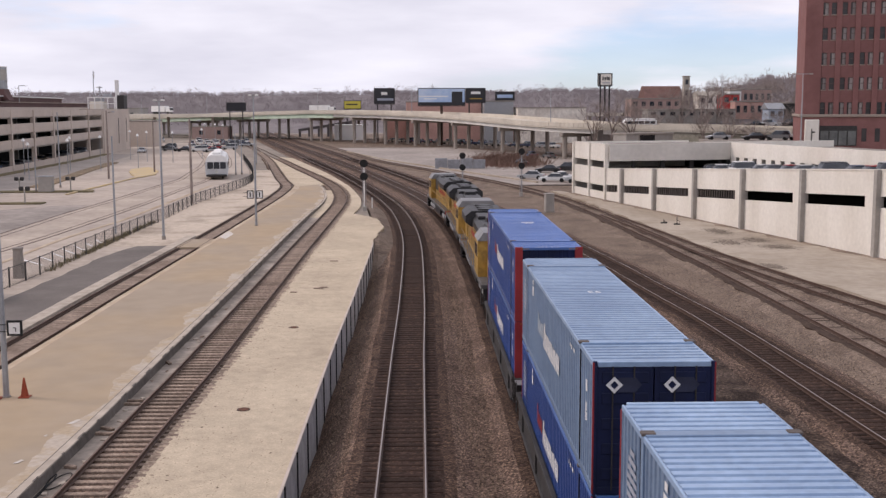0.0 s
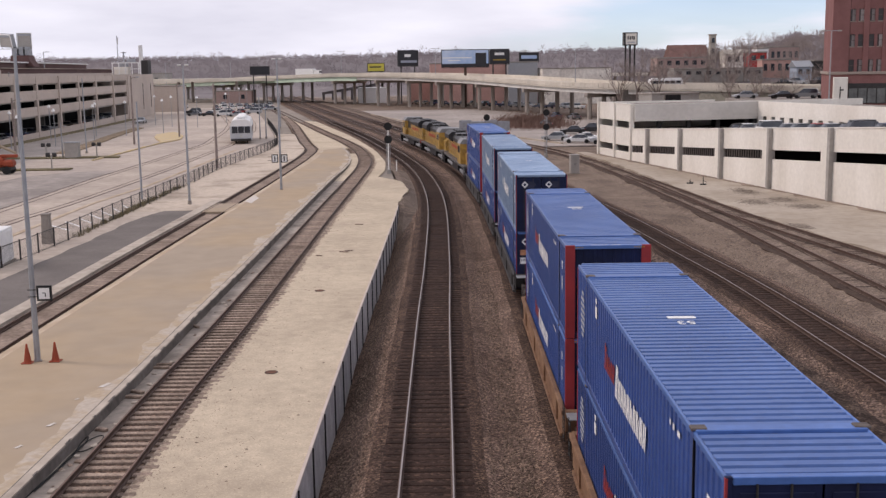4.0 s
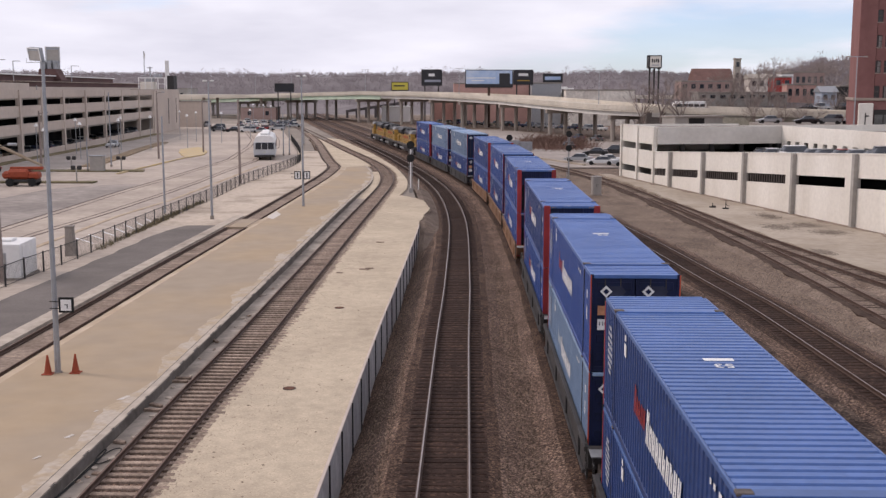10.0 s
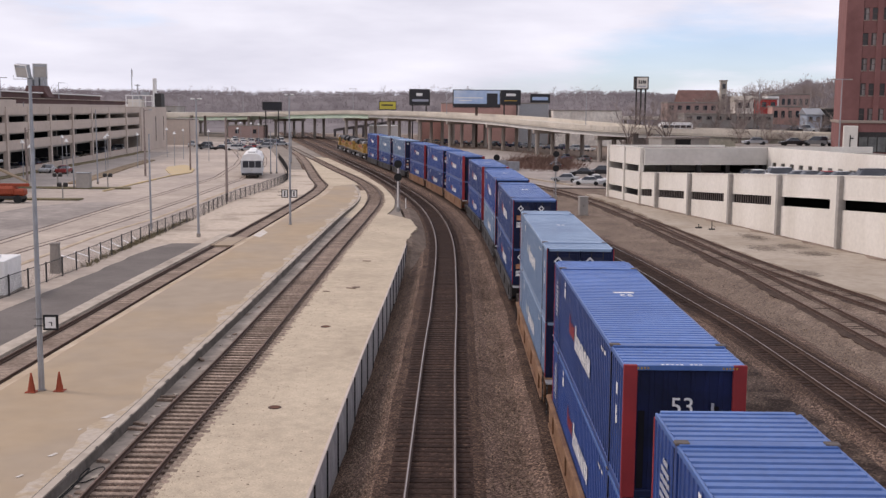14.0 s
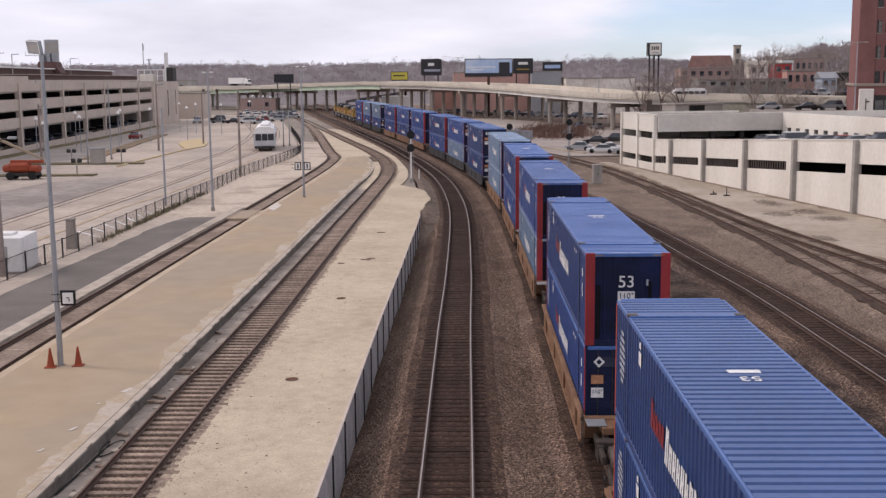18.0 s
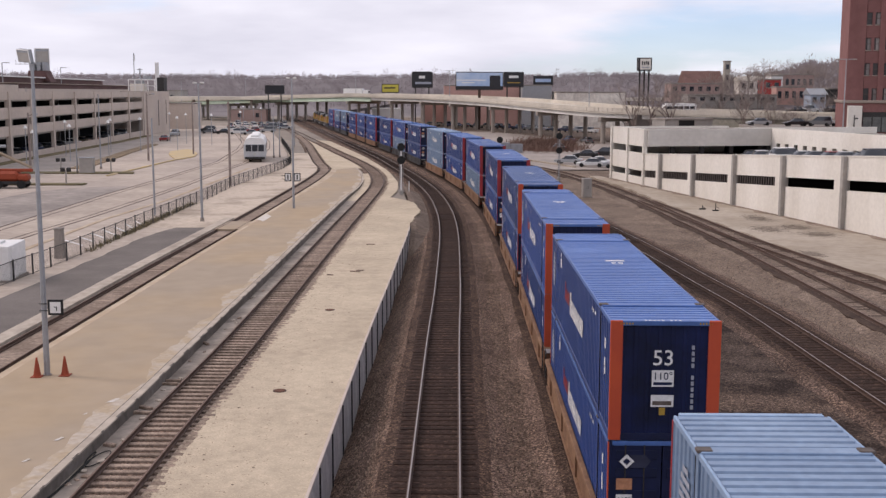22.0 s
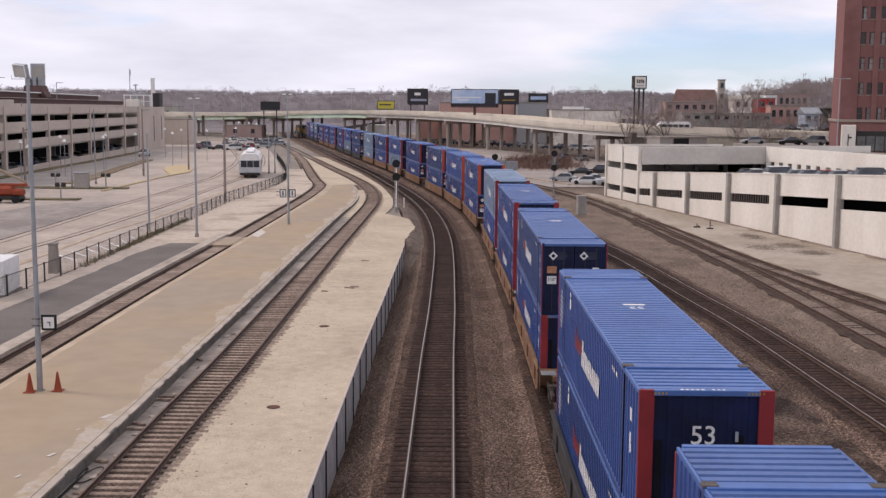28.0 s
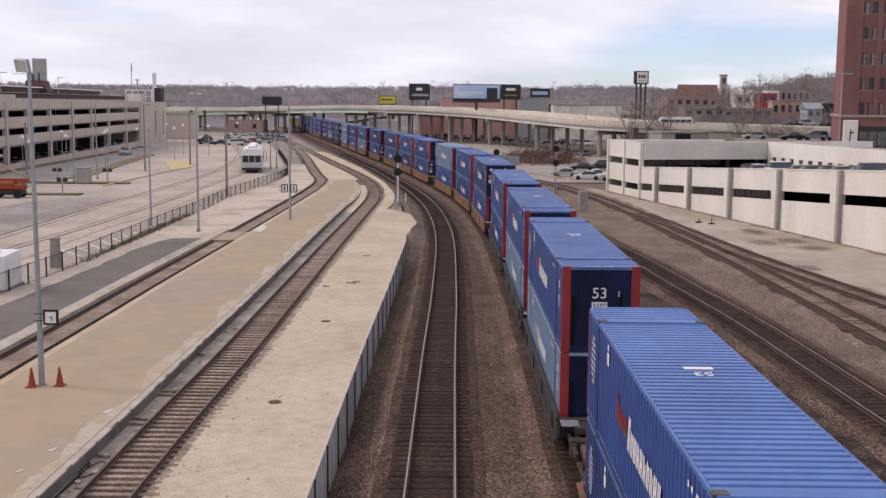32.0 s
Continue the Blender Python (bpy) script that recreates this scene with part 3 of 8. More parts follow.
strip("gravel_platform", edge(LF, 20, 94, 1.0), [LA.side(q, float(np.interp(LA.at(q).y, (60, 75, 91), (-3.5, -3.42, -3.27)))).to_tuple() for q in np.linspace(LA.s_of(20), LA.s_of(94), 41)], lambda y: rise(y) - 0.182, 0.5, M["pale_gravel"], label="pale compacted gravel platform", category="gravel")
r = random.Random(58)
M["fringe"] = mat("dirty_gravel_fringe", (0.40, 0.32, 0.245), 0.95, scale=2.2, col2=(0.19, 0.145, 0.112), fine=0.25, fscale=9, bump=0.5, lo=0.38, hi=0.6)
strip("gravel_fringe", edge(LF, 20, 118, 0.97, 400), [(x + r.uniform(-0.08, 0.08) + 0.05 * math.sin(i * 0.8) + 0.06 * math.sin(i * 0.23), y) for i, (x, y) in enumerate(edge(LF, 20, 118, 1.2, 400))], lambda y: rise(y) - 0.177, 0.1, M["fringe"],
      label="dark stained gravel fraying out from the tie ends", category="gravel")
strip("gravel_apron", edge(LF, 94, 118, 1.0, 24), [(x + 0.1 * math.sin(i * 2.6) + 0.14 * math.sin(i * 0.7 + 1) - 0.75 * max(0.0, 1 - i / 7) - max(0.0, y - 108) ** 1.5 * 0.10, y) for i, (x, y) in enumerate(edge(LA, 94, 117, -2.55, 24))], lambda y: rise(y) - 0.186, 0.5, M["pale_gravel"],
      label="ragged end of the pale gravel platform", category="gravel")
strip("path", edge(LF, 117, 270, 1.05, 60), [tuple(LA.side(q, float(np.interp(LA.at(q).y, (117, 124, 136, 160), (-5.2, -4.3, -3.5, -3.0))))) for q in np.linspace(LA.s_of(117), LA.s_of(262), 61)], lambda y: rise(y) - 0.19, 0.3, M["pale_gravel"], label="pale gravel strip between the curving tracks", category="path")
strip("crossing", edge(LG, 87.5, 93, -1.1, 6), edge(LG, 87.5, 93, 1.1, 6), lambda y: rise(y) - 0.012, 0.14, M["sand_conc"], label="tan pavement crossing over the track", category="crossing")
strip("white_patch", edge(LG, 92.5, 97.0, 1.5, 6), edge(LG, 91.0, 94.8, 2.3, 6), lambda y: plat(y) - 0.004, 0.01, M["worn_white"], label="faded white paint patch on the platform", category="paint")
strip("path", edge(LG, 157, 300, 1.05), edge(LF, 161, 300, -1.05), lambda y: rise(y) - 0.14, 0.3, M["pale_gravel"], label="pale gravel wedge between the tracks", category="path")
strip("pavement", edge(LG, 20, 95, -1.78), edge(LG, 20, 95, -0.98), lambda y: rise(y) + 0.05, 0.5, M["dusty"], label="stained pale concrete curb strip beside the track")
asphalt_edge = [(x + 0.07 * math.sin(i * 1.9) + 0.05 * math.sin(i * 4.1), y) for i, (x, y) in enumerate(along([(-25.2, 20), (-23.4, 50), (-22.75, 64), (-22.3, 73), (-22.0, 83), (-21.0, 88.5)]))]
strip("path", asphalt_edge, edge(LG, 20, 88.5, -1.78), lambda y: rise(y) - 0.02, 0.3, M["asphalt"], label="grey asphalt path along the platform track", category="path")
strip("path", along([(-26.8, 20), (-25.4, 50), (-24.6, 62), (-24.1, 88.5)]), [(x + 0.3, y) for x, y in asphalt_edge], lambda y: rise(y) - 0.05, 0.25, M["light_conc"], label="pale dusty gravel strip along the fence", category="path")
strip("pavement", along([(-24.4, 88), (-23.7, 108), (-24, 127), (-23, 142), (-22, 158), (-22.6, 171), (-27, 203)]), edge(LG, 88, 203, -1.0), lambda y: rise(y) - 0.06, 0.3, M["apron"],
      label="stained pale concrete apron by the fence")


def build_wall():
    wall = thing("retaining_wall", "low grey panel retaining wall between dark steel posts", "retaining wall", kind="structure")
    s, s1 = LA.s_of(34.65) - 1.65 - 3.3 * 4, LA.s_of(91)
    pane = mesh_of(boxes((-0.04, 0.04, -1.65, 1.65, -2.2, -0.03)), "panel", M["panel"])
    post = mesh_of(boxes((0.0, 0.07, -0.035, 0.035, -2.3, -0.02), bevel=0.008), "post", M["steel_dark"])
    cap = mesh_of(boxes((-0.06, 0.045, -1.65, 1.65, -0.05, 0.0), bevel=0.01), "capping", M["garage_tan"])
    while s < s1:
        c, w = LA.side(s, float(np.interp(LA.at(s).y, (60, 75, 91), (-3.45, -3.37, -3.22)))), LA.way(s)
        m = Matrix.Translation((c.x, c.y, rise(c.y) - 0.14)) @ Matrix.Rotation(math.atan2(-w.x, w.y), 4, "Z")
        part("panel", pane, None, wall, m=m)
        part("capping", cap, None, wall, m=m)
        part("post", post, None, wall, m=m @ Matrix.Translation((0.02, 1.65, 0)))
        s += 3.3


build_wall()
sa, sb = edge(LA, 84.0, 128, -3.4, 20), edge(LA, 84.0, 128, -1.55, 20)
v = [q for i, ((xa, ya), (xb, yb)) in enumerate(zip(sa, sb)) for k in (min(1.0, i / 4),) for q in ((xa, ya, -1.4 + k * (rise(ya) + 1.2)), ((xa * 2 + xb) / 3, (ya * 2 + yb) / 3, -1.0 + k * (rise(ya) + 0.7)), (xb, yb, -0.6 + k * 0.35))]
f = [(3 * i + k, 3 * i + k + 1, 3 * i + k + 4, 3 * i + k + 3) for i in range(20) for k in range(2)]
tagged(new("gravel_slope", plain("gravel_slope", v, f, M["ballast_light"])), "stony slope below the end of the gravel platform", "gravel", kind="structure")


# ---- lots and roads of the far left ----
strip("parking_lot", along([(-66, 40), (-68.5, 176), (-72, 222), (-77, 290), (-86, 380)]), along([(-25.5, 40), (-24.6, 62), (-23.9, 108), (-24, 127), (-23, 142), (-22.2, 158), (-22.8, 171), (-27.2, 203), (-36, 257), (-44, 303), (-60, 380)]),
      lambda y: rise(y) - 0.1, 0.1, M["lot"], label="wide pale concrete car park and street", category="parking lot")
STREET_L = [(-35.2, 40), (-35.1, 100), (-35.2, 117), (-34.6, 139), (-34.5, 175), (-39.2, 220), (-44.1, 254), (-60, 330)]
STREET_R = [(-31.8, 40), (-31.0, 84), (-30.1, 96), (-29.5, 116), (-29.2, 131), (-29.4, 150), (-29.4, 172), (-33.0, 220), (-38.0, 254), (-52, 330)]
strip("road", along(STREET_L, 60), along(STREET_R, 60), lambda y: rise(y) - 0.085, 0.1, M["light_conc"], label="pale concrete street with streetcar rails", category="road")
strip("road", along([(-62, 60), (-60, 102), (-45, 111.5), (-44, 122), (-40.5, 126.8), (-37, 128.3)], 50), [(x - 0.35, y) for x, y in along([(-35.2, 60), (-35.1, 100), (-35.2, 128.3)], 50)], lambda y: rise(y) - 0.081, 0.1, M["worn_asphalt"], label="patched dark asphalt in the car park", category="road")
strip("road", along([(-28.9, 60), (-28.8, 95), (-27.6, 110), (-27.2, 138), (-27.2, 160)], 50), along([(-28.5, 60), (-28.4, 95), (-27.2, 110), (-26.8, 138), (-26.8, 160)], 50), lambda y: rise(y) - 0.06, 0.1, M["platform_pale"], label="low pale kerb along the streetcar street", category="kerb")
M["dust_pale"] = mat("pale_dusty_ground", (0.41, 0.352, 0.287), 0.95, scale=0.12, col2=(0.32, 0.266, 0.208), fine=0.1, fscale=1.6, bump=0.1, lo=0.36, hi=0.6)
strip("yard_pavement", [(x + 0.22 * math.sin(i * 1.3) + 0.12 * math.sin(i * 3.7), y) for i, (x, y) in enumerate(along([(31.6, 40), (29.6, 62), (28.6, 68), (27.4, 75), (26.5, 83), (25.9, 91), (25.0, 105), (24.2, 120), (23.6, 135), (21.5, 155)], 80))], along([(46, 40), (37.5, 80), (33.9, 100), (29.6, 120), (26.6, 135), (23, 155)], 80), lambda y: -0.2, 0.2, M["dust_pale"],
      label="pale dusty concrete along the garage wall", category="pavement")
strip("parking_lot", along([(16.5, 168), (4, 215), (-8, 262), (-21, 330)]), along([(60, 168), (52, 215), (40, 262), (16, 330)]), lambda y: -0.2, 0.15, M["lot_grey"], label="grey parking lot below the overpass", category="parking lot")


# ---- overpass ----
DECK = [(130, 195, 7.2), (96, 206, 7.3), (76, 215, 7.4), (59, 229, 7.7), (37.4, 253, 8.1), (26, 285, 8.8), (14.2, 325, 9.7), (-5, 365, 10.5), (-30, 402, 10.9), (-64, 447, 10.0), (-95, 487, 8.9), (-150, 550, 7.0)]


M["girder_pale"] = mat("pale_grey_girder", (0.66, 0.64, 0.60), 0.8, scale=0.15, col2=(0.54, 0.52, 0.48), fine=0.06, fscale=2)


def build_overpass():
    o = thing("overpass", "long road overpass with pale green girders on concrete columns", "bridge", kind="structure")
    P = Line([d[:2] for d in DECK], 4.0)
    zs = lambda s: float(np.interp(s, [P.s[np.argmin(np.hypot(P.p[:, 0] - d[0], P.p[:, 1] - d[1]))] for d in DECK], [d[2] for d in DECK]))
    L = P.s[-1]

    def ribbon(name, prof, s0, s1, material, n, label=""):
        v, f = [], []
        k = len(prof)
        for j in range(n + 1):
            s = s0 + (s1 - s0) * j / n
            for a, b in prof:
                c = P.side(s, a)
                v.append((c.x, c.y, zs(s) + b))
        for j in range(n):
            for i in range(k):
                f.append((j * k + i, j * k + (i + 1) % k, (j + 1) * k + (i + 1) % k, (j + 1) * k + i))
        f += [tuple(range(k))[::-1], tuple(range(n * k, n * k + k))]
        return part(name, plain(name, v, f, material), None, o, label)

    ribbon("deck", [(-0.6, -0.95), (15, -0.95), (15, -1.35), (-0.6, -1.35)], 0, L, M["deck_conc"], 110)
    ribbon("parapet", [(-0.7, 0), (-0.4, 0), (-0.4, -1.0), (-0.7, -1.0)], 0, L, M["deck_conc"], 110, "beige concrete parapet")
    ribbon("parapet", [(14.7, 0), (15, 0), (15, -1.0), (14.7, -1.0)], 0, L, M["deck_conc"], 110)
    s_green = float(P.s[np.argmin(np.abs(P.p[:, 1] - 392))])
    for a in (0.0, 4.5, 9.0, 13.5):
        ribbon("girder", [(a, -1.36), (a + 0.4, -1.36), (a + 0.4, -2.75), (a, -2.75)], s_green, L, M["deck_green"], 60)
        ribbon("girder", [(a, -1.36), (a + 0.4, -1.36), (a + 0.4, -2.3), (a, -2.3)], 0, s_green - 0.3, M["girder_pale"], 60, "pale grey girder")
    v, f = [], []
    for k in range(int(L / 1.5)):
        c, w = P.side(1.0 + 1.5 * k, -0.75), P.way(1.0 + 1.5 * k)
        z, o2 = zs(1.0 + 1.5 * k), len(v)
        for dz in (-0.9, 0.03):
            for a, b in ((0.01, -0.11), (0.1, -0.11), (0.1, 0.11), (0.01, 0.11)):
                v.append((c.x + w.y * a + w.x * b, c.y - w.x * a + w.y * b, z + dz))
        f += [(o2, o2 + 1, o2 + 5, o2 + 4), (o2 + 1, o2 + 2, o2 + 6, o2 + 5), (o2 + 2, o2 + 3, o2 + 7, o2 + 6), (o2 + 3, o2, o2 + 4, o2 + 7), (o2 + 4, o2 + 5, o2 + 6, o2 + 7)]
    part("parapet_posts", plain("parapet_posts", v, f, M["deck_conc"]), None, o, kind="stuff")
    col = mesh_of(tubes(((0, 0, -0.5), (0, 0, 1), 0.55), seg=14), "column", M["pier"])
    for at in (233, 254, 285, 322.5, 346, 366.6, 381.6, 404.7, 446, 481, 515):
        s = float(P.s[np.argmin(np.abs(P.p[:, 1] - at))])
        z = zs(s) - 2.3 if s < s_green else zs(s) - 2.75
        w = P.way(s)
        turn = Matrix.Rotation(math.atan2(-w.x, w.y), 4, "Z")
        c = P.at(s)
        bm = bmesh.new()
        box(bm, -0.2, 14.6, -0.6, 0.6, z - 1.0, z, bevel=0.08)
        part("pier_cap", bm, M["pier"], o, m=Matrix.Translation((c.x, c.y, 0)) @ turn)
        for a in (1.0, 5.2, 9.4, 13.6):
            q = P.side(s, a)
            part("column", col, None, o, m=Matrix.Translation((q.x, q.y, -0.3)) @ Matrix.Diagonal((1, 1, z - 0.7 + 0.3, 1)))


build_overpass()
DP = Line([d[:2] for d in DECK], 4.0)
M["bank"] = mat("mossy_grey_concrete", (0.36, 0.335, 0.28), 0.95, scale=0.15, col2=(0.25, 0.235, 0.19), fine=0.15, fscale=1.5)
q = np.linspace(0, DP.s[np.argmin(np.abs(DP.p[:, 0] - 52))], 24)
strip("abutment_wall", [DP.side(u, -0.2) for u in q], [DP.side(u, 0.5) for u in q], lambda y: 6.1, 6.5, M["bank"], label="weathered mossy concrete wall carrying the overpass", category="wall")


# ---- loose stones on the near ballast ----
M["stone_mix"] = mat("ballast_stones", (0.20, 0.148, 0.112), 0.95, scale=3, var=0.3, island=0.7)
r = random.Random(77)
v, f = [], []
for k in range(26000):
    y = 24 + 62 * r.random() ** 1.6
    u = r.random()
    if u < 0.3:
        x, z = LA.x_of(y) - r.uniform(1.45, 2.95), None
        z = -0.40 - max(0.0, (LA.x_of(y) - 1.75 - x)) * 0.50
        z = max(z, -0.95) if x < LA.x_of(y) - 2.2 else -0.33
    elif u < 0.75:
        x, z = LA.x_of(y) + r.uniform(1.45, 4.1), -0.32
        z = -0.27 if x < LA.x_of(y) + 2.0 else -0.385
    else:
        x, z = LC.x_of(max(y, 30)) + r.uniform(2.2, 5.5), -0.42
        y = max(y, 36)
    a = r.uniform(0.018, 0.042)
    o = len(v)
    q = r.uniform(0, 3)
    c, d = math.cos(q) * a, math.sin(q) * a
    v += [(x + c, y + d, z), (x - d, y + c, z), (x - c, y - d, z), (x + d, y - c, z), (x + r.uniform(-0.4, 0.4) * a, y, z + a * r.uniform(0.7, 1.5))]
    f += [(o, o + 1, o + 4), (o + 1, o + 2, o + 4), (o + 2, o + 3, o + 4), (o + 3, o, o + 4)]
tagged(new("loose_stones", plain("loose_stones", v, f, M["stone_mix"])), "loose pale and brown stones on the ballast", "stones", kind="stuff")

# ---- dark grit scattered on the pale gravel platform ----
M["grit"] = mat("brown_grit", (0.36, 0.28, 0.21), 0.95, scale=3, var=0.3, island=0.45)
r = random.Random(44)
v, f = [], []
for k in range(8000):
    y = 24 + 86 * r.random() ** 1.4
    x0, x1 = LF.x_of(y) + 1.05, LA.x_of(y) - 3.6
    u = r.random() ** 5.0 * 0.6 if k % 5 else r.random()
    x = x0 + (x1 - x0) * u
    a = r.uniform(0.01, 0.026) * (2.2 if r.random() < 0.06 else 1.0)
    z, o, q = rise(y) - 0.184, len(v), r.uniform(0, 3)
    c, d = math.cos(q) * a, math.sin(q) * a
    v += [(x + c * 1.6, y + d * 1.6, z), (x - d, y + c, z), (x - c, y - d, z), (x + d, y - c, z), (x, y, z + a * 0.6)]
    f += [(o, o + 1, o + 4), (o + 1, o + 2, o + 4), (o + 2, o + 3, o + 4), (o + 3, o, o + 4)]
tagged(new("grit", plain("grit", v, f, M["grit"])), "brown grit scattered on the pale gravel", "grit", kind="stuff")

# ---- dark stains on the pale ground by the garage ----
r = random.Random(29)
v, f = [], []
for cx, cy, sx, sy in ((28.6, 94.2, 0.9, 1.2), (31.4, 95.6, 0.9, 1.0), (31.9, 90.6, 1.0, 0.9), (30.2, 102.5, 0.7, 1.5), (27.5, 79.5, 0.5, 0.7)):
    for k in range(900):
        x, y, a = cx + r.gauss(0, sx * 0.75), cy + r.gauss(0, sy * 0.9), r.uniform(0.02, 0.09)
        o, t0 = len(v), r.uniform(0, 6)
        z = -0.196 + 0.000008 * (k + 1)
        v += [(x + a * r.uniform(0.6, 1.2) * math.cos(t0 + q * 1.05), y + 1.4 * a * r.uniform(0.6, 1.2) * math.sin(t0 + q * 1.05), z) for q in range(6)]
        f.append(tuple(range(o, o + 6)))
M["stain"] = mat("dark_oil_stain", (0.25, 0.205, 0.165), 0.95, scale=0.8, col2=(0.17, 0.137, 0.108), fine=0.15, fscale=4, island=0.3)
tagged(new("oil_stains", plain("oil_stains", v, f, M["stain"])), "dark oily stains on the pale dusty ground", "stain", kind="stuff")

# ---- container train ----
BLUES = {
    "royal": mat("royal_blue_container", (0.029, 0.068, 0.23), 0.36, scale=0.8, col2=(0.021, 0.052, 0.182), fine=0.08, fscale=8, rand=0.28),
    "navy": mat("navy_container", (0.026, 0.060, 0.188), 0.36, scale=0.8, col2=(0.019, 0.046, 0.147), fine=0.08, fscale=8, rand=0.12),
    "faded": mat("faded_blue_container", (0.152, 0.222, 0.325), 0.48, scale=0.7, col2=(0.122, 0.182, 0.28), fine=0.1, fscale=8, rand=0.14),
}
# Roofs lighter than the sides: fading, and light from above put into the colour
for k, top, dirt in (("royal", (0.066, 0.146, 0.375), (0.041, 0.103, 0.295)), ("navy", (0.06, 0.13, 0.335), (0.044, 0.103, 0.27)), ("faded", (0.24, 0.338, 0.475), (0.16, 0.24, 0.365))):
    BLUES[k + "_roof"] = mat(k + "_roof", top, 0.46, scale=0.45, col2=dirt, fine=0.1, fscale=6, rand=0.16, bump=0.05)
# End faces far darker than the sides: their shade is put into both navies
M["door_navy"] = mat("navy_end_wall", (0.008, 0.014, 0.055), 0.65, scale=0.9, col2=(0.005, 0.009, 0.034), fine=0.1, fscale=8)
M["end_blue"] = mat("shaded_blue_end_wall", (0.006, 0.013, 0.066), 0.65, scale=0.7, col2=(0.003, 0.006, 0.026), fine=0.1, fscale=8)
# Black of seams and slots, and of shadow gaps drawn as strips
M["gap_shade"] = mat("matt_gap_shade", (0.012, 0.012, 0.016), 0.95, scale=1.5, var=0.4)
M["post_red"] = mat("red_corner_post", (0.31, 0.034, 0.038), 0.55, scale=1.0, col2=(0.22, 0.027, 0.032), rand=0.15)
M["post_orange"] = mat("orange_red_corner_post", (0.46, 0.075, 0.03), 0.55, scale=1.0, col2=(0.38, 0.06, 0.03), rand=0.15)
M["casting"] = mat("worn_steel_casting", (0.16, 0.13, 0.115), 0.6, scale=4, var=0.5, metal=0.4)
M["decal"] = mat("white_decal", (0.74, 0.74, 0.74), 0.55, scale=1.2, var=0.15, fine=0.1, fscale=10)
M["decal_grey"] = mat("grey_decal", (0.34, 0.36, 0.42), 0.6, scale=1.2, var=0.2)
M["decal_faint"] = mat("worn_white_decal", (0.42, 0.46, 0.50), 0.6, scale=2.5, col2=(0.22, 0.28, 0.35))
M["decal_red"] = mat("red_decal", (0.27, 0.028, 0.03), 0.55, scale=1.2, var=0.2)
M["decal_dark"] = mat("dull_blue_decal", (0.035, 0.04, 0.075), 0.7, scale=1.5, var=0.4)
M["notice_orange"] = mat("faded_orange_notice", (0.52, 0.25, 0.14), 0.6, scale=6, var=0.4)
M["label_yellow"] = mat("yellow_label", (0.42, 0.27, 0.05), 0.6, scale=3, var=0.2)
M["well_tan"] = mat("tan_well_car", (0.24, 0.135, 0.075), 0.75, scale=1.2, col2=(0.14, 0.07, 0.04), fine=0.15, fscale=8, rand=0.1)
M["well_grey"] = mat("grey_well_car", (0.05, 0.047, 0.047), 0.7, scale=1.2, col2=(0.03, 0.027, 0.026), fine=0.15, fscale=8, rand=0.1)
M["bogie"] = mat("dirty_bogie_steel", (0.055, 0.042, 0.036), 0.8, scale=3, var=0.4, fine=0.2)
M["wheel_tread"] = mat("wheel_steel", (0.20, 0.165, 0.145), 0.5, scale=3, var=0.3, metal=0.6)

CL, CW, CH = 16.154, 2.591, 2.896
MESHES = {}


def cached(key, make):
    if key not in MESHES:
        MESHES[key] = make()
    return MESHES[key]


def corrugated(length, pitch, depth, a0, a1, put, material, name):
    """A sheet with folded ribs: put(u, w, d) gives the place of length u, breadth w, depth d."""
    v, f = [], []
    n = int(round(length / pitch))
    pitch = length / n
    us = []
    for i in range(n):
        o = i * pitch
        us += [(o, 0), (o + pitch * 0.26, 0), (o + pitch * 0.34, depth), (o + pitch * 0.92, depth)]
    us.append((length, 0))
    for u, d in us:
        v += [put(u, a0, d), put(u, a1, d)]
    for i in range(len(us) - 1):
        f.append((2 * i, 2 * i + 1, 2 * i + 3, 2 * i + 2))
    me = plain(name, v, f, material)
    bm = bmesh.new()
    bm.from_mesh(me)
    bmesh.ops.recalc_face_normals(bm, faces=bm.faces)
    bm.to_mesh(me)
    bm.free()
    return me


def diamond_mesh(r, material):
    return plain("diamond_mark", [(-r, 0, 0), (0, 0, -r), (r, 0, 0), (0, 0, r)], [(0, 1, 2, 3)], material)


def bar_mesh(lot, material, name="lettering"):
    """Plain bars in the x-z plane facing -y."""
    v, f = [], []
    for x0, x1, z0, z1 in lot:
        o = len(v)
        v += [(x0, 0, z0), (x1, 0, z0), (x1, 0, z1), (x0, 0, z1)]
        f.append((o, o + 1, o + 2, o + 3))
    return plain(name, v, f, material)


def letter_bars(width, height, count, seed):
    """Plain slanted strokes in place of lettering: quads of four x-z points."""
    r = random.Random(seed)
    out, w, b = [], width / count, -height / 2
    for i in range(count):
        x, h = -width / 2 + i * w, height if i == 0 else height * 0.7
        lean = 0.16 * h
        for k0, k1, hh in ((0.02, 0.36, 1.0), (0.5, 0.78, r.choice((0.75, 0.9, 1.0)))):
            out.append(((x + k0 * w, b), (x + k1 * w, b), (x + k1 * w + lean * hh, b + h * hh), (x + k0 * w + lean * hh, b + h * hh)))
        z = r.choice((0.3, 0.72))
        out.append(((x + 0.36 * w + lean * z, b + h * z), (x + 0.5 * w + lean * z, b + h * z), (x + 0.5 * w + lean * z, b + h * (z + 0.2)), (x + 0.36 * w + lean * z, b + h * (z + 0.2))))
    return out


def stroke_mesh(lot, material, name):
    v = [(x, 0, z) for q in lot for x, z in q]
    return plain(name, v, [tuple(range(4 * i, 4 * i + 4)) for i in range(len(lot))], material)


